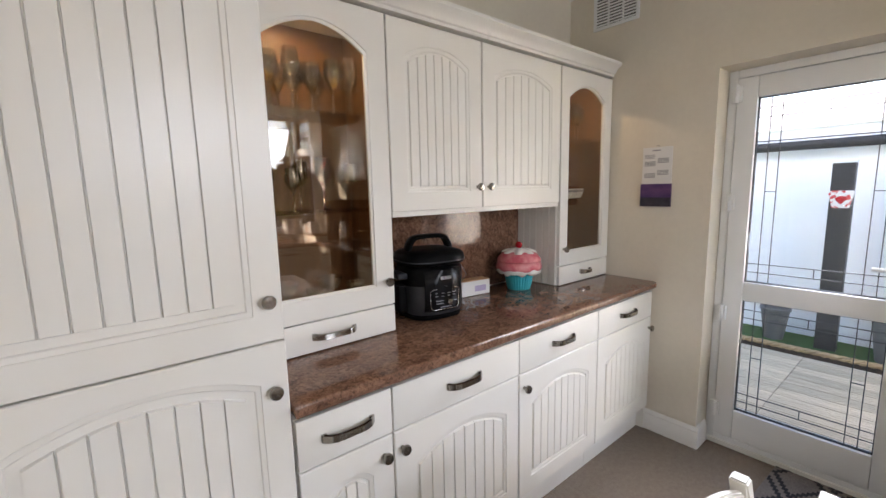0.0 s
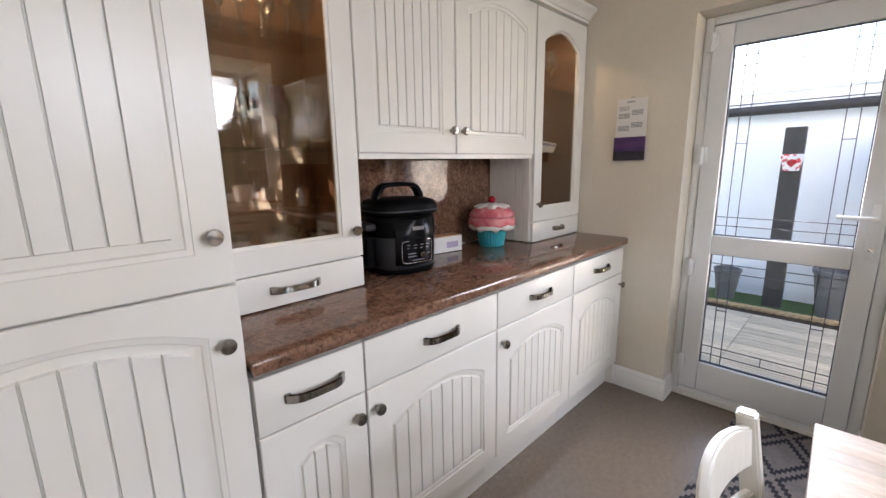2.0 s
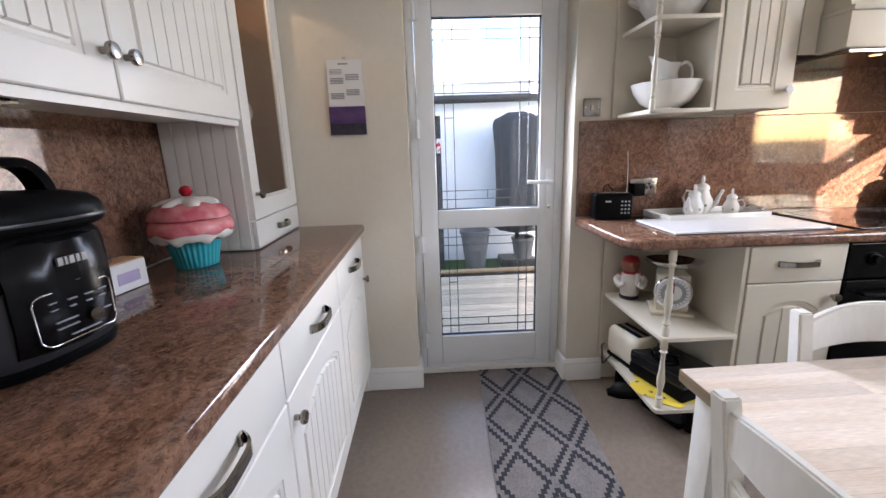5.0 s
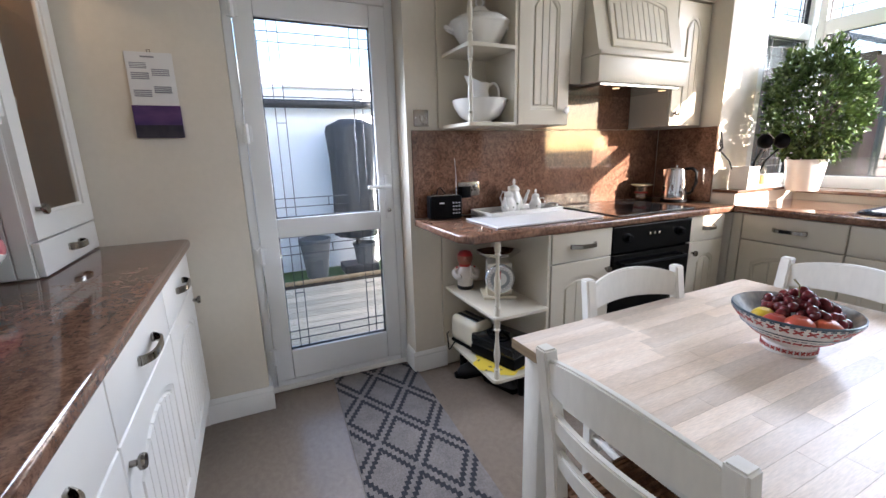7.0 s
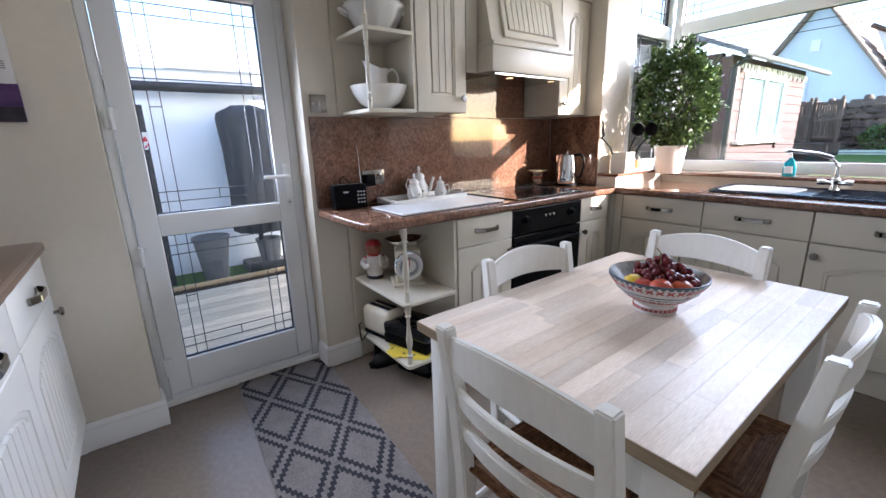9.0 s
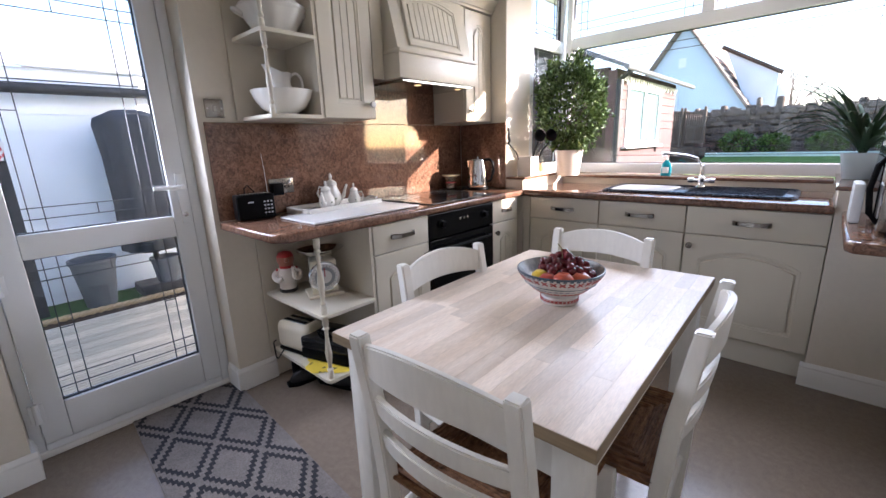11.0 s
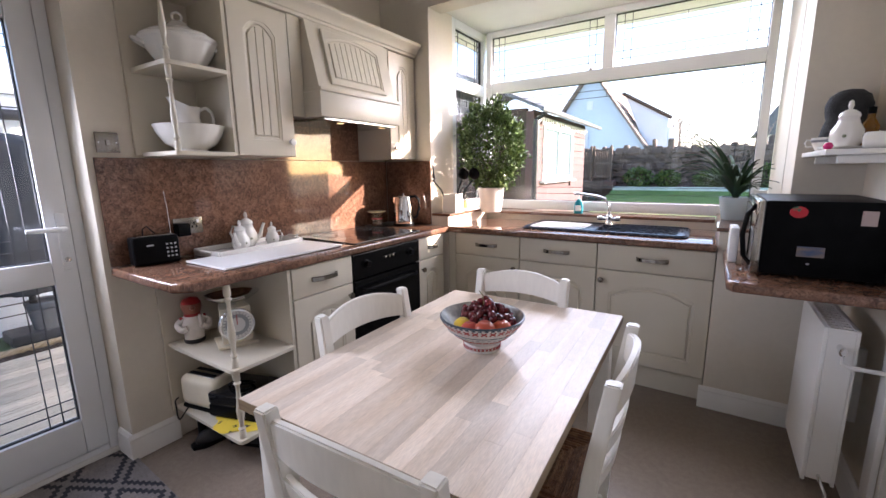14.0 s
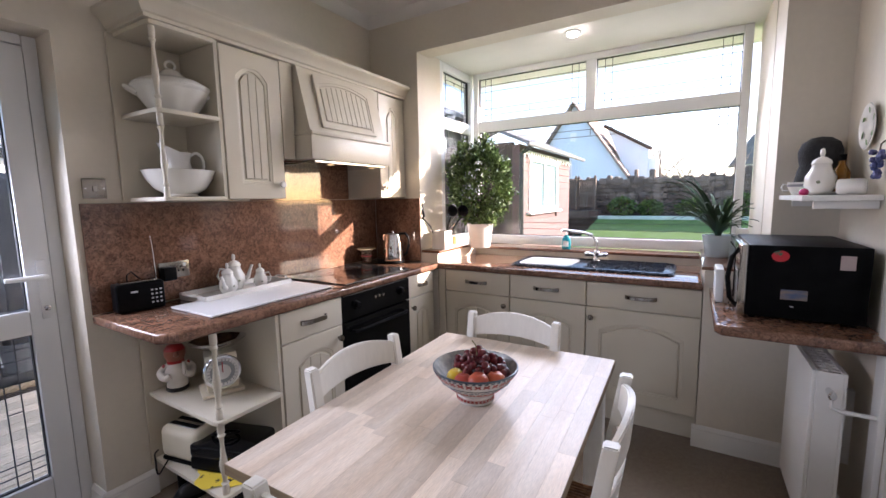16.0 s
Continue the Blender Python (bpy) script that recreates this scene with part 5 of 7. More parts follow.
ke = thing("kettle", "polished steel jug kettle with black handle", "kettle", at(2.155, -1.775, 0.9015, Matrix.Rotation(radians(200), 4, "Z")))
part("base", lathe([(0.075, 0), (0.078, 0.004), (0.076, 0.018), (0.07, 0.02)], 28), M_BLACK, ke, "", 40)
part("body", lathe([(0.074, 0.021), (0.076, 0.04), (0.07, 0.13), (0.06, 0.19), (0.057, 0.205)], 32), M_CHROME, ke, "mirror steel body", 60)
part("lid", lathe([(0.057, 0.205), (0.055, 0.212), (0.03, 0.219), (0.008, 0.221), (0.008, 0.232), (0, 0.234)], 28), M_CHROME, ke, "", 60)
part("spout", prism([(-0.07, 0.018), (-0.07, -0.018), (-0.048, -0.028), (-0.048, 0.028)], 0.165, 0.207), M_CHROME, ke)
part("handle", tube([(0.045, 0, 0.208), (0.09, 0, 0.212), (0.115, 0, 0.19), (0.118, 0, 0.13), (0.10, 0, 0.07), (0.078, 0, 0.055)], [0.012, 0.013, 0.012, 0.011, 0.010, 0.010], 10, flat=0.8), M_BLACK, ke, "", 60)
mj = thing("measuring_jug", "glass measuring jug with a flat plate on top", "jug", at(2.315, -1.665, 0.908))
part("jug", lathe([(0.036, 0), (0.038, 0.003), (0.043, 0.085), (0.045, 0.09), (0.042, 0.09), (0.035, 0.006), (0, 0.006)], 24), M_CLEAR, mj, "", 60).visible_shadow = False
part("marking", lathe([(0.0407, 0.045), (0.0412, 0.052)], 24, caps=False), mat("red_print", (0.5, 0.04, 0.05), 0.5), mj, "red measure marks")
part("plate", lathe([(0.03, 0.0905), (0.055, 0.094), (0.068, 0.10), (0.066, 0.102), (0.03, 0.097), (0, 0.096)], 28), mat("cream_plate", (0.75, 0.68, 0.45), 0.25), mj, "small cream plate", 60)


def tureen(m):
    t = thing("tureen", "white moulded china soup tureen with lid", "tureen", m)
    ov = lambda a, i: (1 + 0.20 * abs(math.cos(a)) ** 2) * (1 + 0.022 * math.cos(a * 8) * (1 if i > 1 else 0))
    part("bowl", lathe([(0.068, 0), (0.074, 0.004), (0.069, 0.012), (0.080, 0.03), (0.102, 0.07), (0.116, 0.102), (0.118, 0.108), (0.124, 0.112), (0.124, 0.118)], 64, wave=ov), M_CHINA, t, "", 60)
    lid = part("lid", lathe([(0.121, 0.119), (0.121, 0.126), (0.112, 0.130), (0.110, 0.136), (0.092, 0.148), (0.060, 0.158), (0.042, 0.170), (0.030, 0.186), (0.022, 0.192), (0.012, 0.196), (0.0, 0.197)], 64, wave=ov), M_CHINA, t, "", 60)
    part("knob", tube([(0.018 * math.sin(i * math.pi / 8), 0, 0.212 - 0.018 * math.cos(i * math.pi / 8)) for i in range(17)], 0.0055, 10, up=(0, 1, 0)), M_CHINA, lid, "loop finial", 60)
    for s in (-1, 1):
        part("handle", tube(curve([(s * 0.125, 0.022, 0.085), (s * 0.158, 0.018, 0.103), (s * 0.166, 0, 0.108), (s * 0.158, -0.018, 0.103), (s * 0.125, -0.022, 0.085)]), 0.009, 10), M_CHINA, t, "", 60)
    return t


tureen(at(2.265, -0.405, 1.7325, Matrix.Rotation(radians(65), 4, "Z")))
ba = thing("wash_bowl", "white china wash bowl with moulded rim", "bowl", at(2.265, -0.405, 1.3855))
part("bowl", lathe([(0.06, 0), (0.065, 0.004), (0.06, 0.012), (0.10, 0.035), (0.128, 0.078), (0.136, 0.102), (0.141, 0.114), (0.137, 0.115), (0.126, 0.085), (0.09, 0.035), (0, 0.018)], 48, wave=lambda a, i: 1 + (0.015 * math.cos(a * 16) if i in (4, 5, 6) else 0)), M_CHINA, ba, "", 60)
ju = thing("jug", "white china ewer standing in the wash bowl", "jug", at(2.265, -0.405, 1.4045, Matrix.Rotation(radians(70), 4, "Z") @ Matrix.Scale(0.93, 4)))
b = lathe([(0.04, 0), (0.045, 0.004), (0.066, 0.04), (0.066, 0.08), (0.052, 0.115), (0.046, 0.14), (0.048, 0.16), (0.054, 0.18), (0.056, 0.186), (0.052, 0.186), (0.042, 0.15), (0.02, 0.12), (0, 0.10)], 48, wave=lambda a, i: 1 + (0.45 * max(0, math.cos(a)) ** 4 * (0.4, 0.7, 1, 1.1, 1.1)[i - 5] if 5 <= i <= 9 else 0) + (0.012 * math.cos(a * 8) if i < 6 else 0))
for v in b.verts:
    if v.co.z > 0.13 and v.co.x > 0.0:
        v.co.z += (v.co.z - 0.13) * 9.0 * v.co.x
part("body", b, M_CHINA, ju, "", 60)
part("handle", tube(curve([(-0.046, 0, 0.175), (-0.075, 0, 0.188), (-0.10, 0, 0.16), (-0.098, 0, 0.11), (-0.062, 0, 0.075)]), 0.0075, 10), M_CHINA, ju, "", 60)

# ---- open shelves below ----
sc = thing("kitchen_scales", "cream retro kitchen scales with round dial and pan", "scales", at(2.125, -0.43, 0.504, Matrix.Rotation(radians(-112), 4, "Z")))
M_CREAMMETAL = mat("cream_enamel", (0.72, 0.65, 0.50), 0.3)
part("base", box(-0.085, 0.085, -0.075, 0.085, 0, 0.016, bev=0.005), M_CREAMMETAL, sc, "", 30)
part("body", prism([(-0.065, -0.055), (0.065, -0.055), (0.055, 0.07), (-0.055, 0.07)], 0.016, 0.185, bev=0.01), M_CREAMMETAL, sc, "", 40)
part("dial_rim", lathe([(0.074, 0), (0.078, 0.006), (0.074, 0.014), (0.066, 0.014), (0.066, 0.006)], 36, caps=False, m=at(0, -0.055, 0.105, Matrix.Rotation(radians(90), 4, "X"))), M_CHROME, sc, "chrome dial ring", 40)
part("dial_face", lathe([(0.066, 0), (0.066, 0.010)], 36, m=at(0, -0.056, 0.105, Matrix.Rotation(radians(90), 4, "X"))), M_PAPER, sc, "white dial")
b = bmesh.new()
for i in range(24):
    a = i * math.pi / 12
    merge(b, box(-0.0015, 0.0015, -0.0005, 0.0005, 0.048, 0.060), at(0, -0.0665, 0.105, Matrix.Rotation(a, 4, "Y")))
part("dial_marks", b, M_INK, sc, "dial divisions")
part("pointer", merge(None, box(-0.002, 0.002, -0.0695, -0.067, 0.0, 0.045), at(0, 0, 0.105)), M_CHERRY, sc, "red pointer")
part("dial_band", lathe([(0.034, 0.0), (0.034, 0.0106), (0.050, 0.0106), (0.050, 0.0)], 36, caps=False, m=at(0, -0.056, 0.105, Matrix.Rotation(radians(90), 4, "X"))), mat("dial_grey", (0.30, 0.32, 0.33), 0.5), sc, "grey printed ring")
part("stem", lathe([(0.014, 0.185), (0.014, 0.205)], 12), M_CHROME, sc)
part("pan", lathe([(0.03, 0.205), (0.075, 0.212), (0.105, 0.236), (0.108, 0.240), (0.102, 0.238), (0.072, 0.217), (0, 0.21)], 32, m=Matrix.Diagonal((1.1, 0.85, 1, 1))), M_CHROME, sc, "steel weighing pan", 60)
fg = thing("figurine", "plain red and white ceramic chef figurine", "figurine", at(2.315, -0.335, 0.504, Matrix.Rotation(radians(160), 4, "Z") @ Matrix.Diagonal((0.9, 0.85, 0.95, 1))))
M_FIG = [mat("figurine_white", (0.66, 0.60, 0.54), 0.3, scale=20), mat("figurine_black", (0.01, 0.01, 0.012), 0.3), mat("figurine_red", (0.36, 0.02, 0.02), 0.3), mat("figurine_clay", (0.28, 0.10, 0.06), 0.35, scale=20)]
b = lathe([(0.050, 0), (0.054, 0.004), (0.054, 0.018), (0.050, 0.02), (0.052, 0.06), (0.062, 0.09), (0.058, 0.12), (0.040, 0.135), (0.042, 0.15), (0.046, 0.16), (0.052, 0.18), (0.05, 0.20), (0.036, 0.222), (0.0, 0.23)], 32)
for s in (-1, 1):
    tube(curve([(0.01, s * 0.045, 0.125), (0.02, s * 0.075, 0.10), (0.05, s * 0.06, 0.08), (0.06, s * 0.035, 0.09)]), [0.018 - 0.0002 * i for i in range(19)], 10, b)
tube([(0.055, 0.03, 0.085), (0.06, 0.03, 0.15)], 0.009, 10, b)
lathe([(0, -0.014), (0.012, -0.008), (0.014, 0.0), (0.008, 0.012), (0, 0.014)], 12, b, at(0.052, 0, 0.185))
for f in b.faces:
    z = f.calc_center_median().z
    f.material_index = 1 if z < 0.02 else 2 if 0.128 < z < 0.15 else 2 if z > 0.205 else 3 if z >= 0.15 else 0
part("figure", b, M_FIG, fg, "", 60)
ts = thing("toaster", "cream two-slice toaster with chrome top", "toaster", at(2.27, -0.335, 0.184, Matrix.Rotation(radians(12), 4, "Z")))
part("body", box(-0.13, 0.10, -0.068, 0.068, 0.014, 0.168, bev=0.046, seg=6), M_CREAMMETAL, ts, "", 40)
part("base", box(-0.125, 0.095, -0.06, 0.06, 0.0, 0.02, bev=0.008), M_BLACK, ts, "", 40)
part("top_plate", box(-0.100, 0.070, -0.036, 0.036, 0.160, 0.1702, bev=0.003), M_CHROME, ts)
part("slot", box(-0.095, 0.065, -0.032, -0.010, 0.1695, 0.1715), M_BLACK, ts)
part("slot", box(-0.095, 0.065, 0.010, 0.032, 0.1695, 0.1715), M_BLACK, ts)
part("cable", tube(curve([(0.06, 0.05, 0.012), (0.03, 0.10, 0.008), (-0.02, 0.16, 0.02), (-0.05, 0.19, 0.06), (-0.02, 0.17, 0.085), (0.04, 0.13, 0.08), (0.09, 0.08, 0.06)]), 0.0035, 8), M_BLACK, ts, "black flex", 60)
gb = thing("contact_grill", "black closed contact grill with flex on top", "grill", at(2.055, -0.42, 0.1915, Matrix.Rotation(radians(18), 4, "Z")))
part("base", box(-0.16, 0.13, -0.10, 0.11, 0.004, 0.06, bev=0.008), M_BLACK, gb, "", 30)
part("lid", box(-0.16, 0.13, -0.098, 0.11, 0.062, 0.118, bev=0.012), M_BLACKGLOSS, gb, "gloss black lid", 30)
part("hinge_bar", tube([(-0.12, -0.092, 0.058), (0.10, -0.092, 0.058)], 0.005, 8), M_CHROME, gb)
part("flex", tube(curve([(-0.05, 0.02, 0.112), (0.0, 0.06, 0.125), (0.06, 0.03, 0.13), (0.03, -0.02, 0.12), (-0.04, 0.0, 0.135), (-0.02, 0.05, 0.15), (0.05, 0.05, 0.14), (0.09, 0.02, 0.118)]), 0.006, 8), M_BLACK, gb, "coiled black flex", 60)
yc = thing("cloth", "crumpled yellow patterned cloth under the grill", "cloth", at(2.01, -0.38, 0.184))
part("cloth", lathe([(0.02, 0), (0.135, 0.001), (0.142, 0.004), (0.12, 0.007), (0, 0.007)], 40, wave=lambda a, i: 1 + 0.09 * math.sin(a * 5) + 0.05 * math.sin(a * 11)), mat("yellow_cloth", (0.75, 0.55, 0.05), 0.8, color2=(0.03, 0.03, 0.03), scale=30, lo=0.62, hi=0.66), yc, "", 60)
for i, (sx, sy, rz) in enumerate(((2.24, -0.36, 80), (2.08, -0.42, 15), (1.98, -0.50, 25))):
    s_ = thing("shoe", "black shoe tucked below the open shelves", "shoe", at(sx, sy, 0.001, Matrix.Rotation(radians(rz), 4, "Z")), "shoes under the shelf")
    part("sole", prism([(-0.12, -0.03), (-0.05, -0.035), (0.08, -0.045), (0.13, -0.02), (0.13, 0.02), (0.08, 0.045), (-0.05, 0.035), (-0.12, 0.03)], 0, 0.018, bev=0.004), M_BLACK, s_, "", 30)
    part("upper", lathe([(0.042, 0.018), (0.044, 0.035), (0.036, 0.06), (0.02, 0.075), (0, 0.08)], 24, m=Matrix.Diagonal((2.6, 0.95, 1, 1))), mat("black_leather", (0.015, 0.015, 0.016), 0.5), s_, "", 60)

# ---- bowl of fruit on the table ----
M_BOWL = mat("bowl_stoneware", (0.70, 0.67, 0.63), 0.25, color2=(0.58, 0.57, 0.55), scale=40)
M_BOWLIN = mat("bowl_grey_glaze", (0.30, 0.31, 0.31), 0.2, color2=(0.50, 0.49, 0.47), scale=36)
M_PATRED = mat("red_pattern", (0.36, 0.035, 0.03), 0.3)
M_PATBLUE = mat("slate_pattern", (0.06, 0.09, 0.12), 0.3)
bo = thing("fruit_bowl", "patterned red, white and grey stoneware fruit bowl", "bowl", at(0.860, -0.505, 0.7385, Matrix.Diagonal((0.89, 0.89, 1.04, 1))))
part("shell", lathe([(0.064, 0), (0.066, 0.003), (0.062, 0.022), (0.075, 0.032), (0.118, 0.062), (0.142, 0.092), (0.147, 0.103)], 56, caps=False), M_BOWL, bo, "pale outer wall", 60)
part("inner_glaze", lathe([(0.147, 0.103), (0.144, 0.1045), (0.138, 0.096), (0.11, 0.062), (0.07, 0.036), (0, 0.03)], 56, caps=False), M_BOWLIN, bo, "grey-blue inside", 60)
part("rim_line", lathe([(0.1455, 0.0985), (0.1476, 0.1035), (0.1445, 0.1048)], 56, caps=False), M_PATBLUE, bo, "dark rim", 60)


def ring_marks(n, r, z, tilt, w, h, turns, dash=1.0):
    """Small raised lozenges or dashes set round the bowl."""
    b = bmesh.new()
    for k in range(n):
        a = 2 * math.pi * k / n
        for t in turns:
            merge(b, box(-w / 2, w / 2, -0.0008, 0.0008, -h / 2, h / 2), at(r * math.cos(a), r * math.sin(a), z, Matrix.Rotation(a + math.pi / 2, 4, "Z") @ Matrix.Rotation(radians(tilt), 4, "X") @ Matrix.Rotation(radians(t), 4, "Y")))
    return b


part("red_zigzag", ring_marks(30, 0.1375, 0.085, 40, 0.024, 0.0042, (38, -38)), M_PATRED, bo, "red trellis band")
part("red_zigzag", ring_marks(30, 0.0655, 0.012, 0, 0.012, 0.003, (40, -40)), M_PATRED, bo, "red trellis on the foot")
part("red_zigzag", ring_marks(26, 0.093, 0.0435, 58, 0.020, 0.0036, (36, -36)), M_PATRED, bo, "red trellis below the dashes")
part("slate_dashes", ring_marks(36, 0.1085, 0.0555, 55, 0.013, 0.004, (0,)), M_PATBLUE, bo, "slate dashes")
part("slate_line", ring_marks(44, 0.122, 0.0655, 52, 0.019, 0.002, (0,)), M_PATBLUE, bo, "thin slate line")
part("slate_line", ring_marks(44, 0.146, 0.0965, 30, 0.012, 0.0035, (0,)), M_PATBLUE, bo, "fine slate line below the rim")
M_GRAPE = mat("red_grape", (0.075, 0.010, 0.016), 0.22, color2=(0.13, 0.018, 0.02), scale=40, rnd=0.4)
rnd = random.Random(21)
gr_ = thing("grapes", "heaped bunch of dark red grapes in the bowl", "grapes", at(0.860, -0.508, 0.7425, Matrix.Diagonal((0.95, 0.95, 1.0, 1))))
ball = bmesh.new()
bmesh.ops.create_icosphere(ball, subdivisions=2, radius=0.0125)
ball.transform(Matrix.Diagonal((1, 1, 1.15, 1)))
gm = bpy.data.meshes.new("grape")
ball.to_mesh(gm)
ball.free()
gm.materials.append(M_GRAPE)
gm.polygons.foreach_set("use_smooth", [True] * len(gm.polygons))
cnt = 0
for k in range(900):
    x, y = rnd.uniform(-0.10, 0.085), rnd.uniform(-0.10, 0.07)
    rr = math.hypot((x + 0.005) / 0.1, (y + 0.01) / 0.085)
    if rr > 1 or cnt >= 95:
        continue
    top = 0.088 + 0.062 * (1 - rr ** 1.6)
    g = new("grape", gm)
    g.parent = gr_
    g.matrix_local = at(x, y, top - rnd.uniform(0, 0.03), Euler((rnd.uniform(0, 3), rnd.uniform(0, 3), 0)).to_matrix().to_4x4())
    cnt += 1
part("stalk", tube([(0.0, -0.01, 0.13), (0.005, -0.012, 0.16), (0.02, -0.015, 0.172)], 0.002, 6), mat("stalk", (0.2, 0.16, 0.05), 0.7), gr_)
for nm, lab, x, y, col, col2, r in (("lemon", "yellow lemon in the fruit bowl", 0.045, 0.075, (0.72, 0.50, 0.04), (0.65, 0.43, 0.03), 0.028), ("nectarine", "red and orange nectarine in the fruit bowl", -0.055, 0.085, (0.42, 0.035, 0.03), (0.50, 0.12, 0.05), 0.032),
                                    ("nectarine", "red and orange nectarine in the fruit bowl", 0.0, 0.098, (0.48, 0.09, 0.05), (0.40, 0.035, 0.03), 0.028), ("apple", "red apple in the fruit bowl", -0.10, 0.035, (0.42, 0.04, 0.03), (0.5, 0.14, 0.05), 0.03)):
    f = thing(nm, lab, nm, at(0.860 + x * 0.8, -0.505 + y * 0.8, 0.7385 + 0.056))
    part("fruit", lathe([(0.0, 0.006), (r * 0.45, 0.002), (r * 0.9, r * 0.55), (r, r), (r * 0.9, r * 1.4), (r * 0.5, r * 1.78), (r * 0.12, r * 1.72), (0.0, r * 1.68)], 24), mat(nm + "_skin", col, 0.35, color2=col2, scale=16), f, "", 60)

# ---- rug ----
rg = thing("rug", "grey runner rug with dark stepped diamond lattice", "rug", at(1.055, 0.0, 0.001, Matrix.Rotation(radians(-2.8), 4, "Z")))
RL, RW = 1.49, 0.468
part("ground_weave", box(0, RL, 0, RW, 0.0, 0.007, bev=0.002), mat("grey_pile", (0.20, 0.175, 0.16), 0.95, color2=(0.165, 0.145, 0.135), scale=14, fine=0.25, bump=0.5, bump_scale=260), rg, "pale grey short pile")
b = bmesh.new()
px, py, st = 0.39, 0.240, 7
q = 0.0225
for i in range(-1, 16):
    for j in range(-1, 6):
        if (i + j) % 2:
            continue
        cx, cy = i * px / 2 + 0.05, j * py / 2
        hx, hy = px / 2 - 0.040, py / 2 - 0.025
        for k in range(st * 4):
            s4, u = divmod(k, st)
            u = u / st
            ax, ay = ((hx * (1 - u), hy * u), (-hx * u, hy * (1 - u)), (-hx * (1 - u), -hy * u), (hx * u, -hy * (1 - u)))[s4]
            x, y = cx + ax, cy + ay
            x0, x1, y0, y1 = max(x - q / 2, 0.003), min(x + q / 2, RL - 0.003), max(y - q / 2, 0.003), min(y + q / 2, RW - 0.003)
            if x1 - x0 > 0.003 and y1 - y0 > 0.003:
                box(x0, x1, y0, y1, 0.0066, 0.0078, bm=b)
tagged(part("diamond_pattern", b, mat("charcoal_pile", (0.022, 0.023, 0.028), 0.95, color2=(0.03, 0.03, 0.034), scale=30, fine=0.3), rg, "charcoal stepped diamonds"), kind="stuff")

# ---- sink and bay ----
sk = thing("sink", "black composite inset sink with drainer", "sink", at(0.865, -2.225, 0.9))
M_COMP = mat("black_composite", (0.008, 0.009, 0.012), 0.22, color2=(0.013, 0.014, 0.018), scale=60)


part("rim", prism(round_rect(-0.49, 0.49, -0.22, 0.22, 0.06), 0.0005, 0.010, bev=0.003), M_COMP, sk, "", 30)
part("bowl", prism(round_rect(0.10, 0.455, -0.175, 0.155, 0.05), 0.0102, 0.0125), mat("bowl_water_white", (0.55, 0.56, 0.57), 0.1), sk, "pale basin lying in the bowl")
b = bmesh.new()
for k in range(9):
    box(-0.43, 0.02, -0.14 + k * 0.034, -0.134 + k * 0.034, 0.0098, 0.0135, bev=0.001, bm=b)
part("drainer_ribs", b, M_COMP, sk, "raised drainer ribs")
part("rim_lip", tube([(x, y, 0.011) for x, y in round_rect(-0.478, 0.478, -0.208, 0.208, 0.055)] + [(0.478, 0.153, 0.011)], 0.005, 6), M_COMP, sk, "", 60)
tp = thing("mixer_tap", "chrome swan-neck mixer tap with cross handles", "tap", at(0.87, -2.42, 0.9))
part("body", lathe([(0.026, 0), (0.028, 0.004), (0.022, 0.012), (0.018, 0.05), (0.022, 0.06), (0.018, 0.075), (0, 0.08)], 20), M_CHROME, tp, "", 60)
part("spout", tube([(0, 0, 0.07), (0, 0.0, 0.14), (0.03, 0.02, 0.185), (0.08, 0.05, 0.205), (0.14, 0.085, 0.215), (0.20, 0.12, 0.225), (0.21, 0.126, 0.218)], [0.014, 0.012, 0.012, 0.011, 0.011, 0.010, 0.010], 10), M_CHROME, tp, "", 60)
for s in (-1, 1):
    part("handle", tube([(0, 0, 0.045), (s * 0.035, 0, 0.048), (s * 0.05, 0, 0.05), (s * 0.075, 0, 0.05)], [0.012, 0.012, 0.017, 0.015], 12), M_CHROME, tp, "", 60)
sb = thing("soap_bottle", "turquoise washing-up liquid bottle on the sill", "bottle", at(1.115, -2.56, 0.9625))
M_SOAP = mat("turquoise_soap", (0.02, 0.40, 0.50), 0.1, trans=0.5)
part("bottle", lathe([(0.028, 0), (0.03, 0.004), (0.031, 0.05), (0.027, 0.08), (0.012, 0.10), (0.012, 0.108)], 24, m=Matrix.Diagonal((1.1, 0.7, 1, 1))), M_SOAP, sb, "", 60)
part("pump", tube([(0, 0, 0.108), (0, 0, 0.135), (0.03, 0, 0.135)], 0.005, 8), M_UPVC, sb, "white pump")
part("label", box(-0.02, 0.02, 0.0195, 0.0225, 0.02, 0.06), M_UPVC, sb, "pale label")

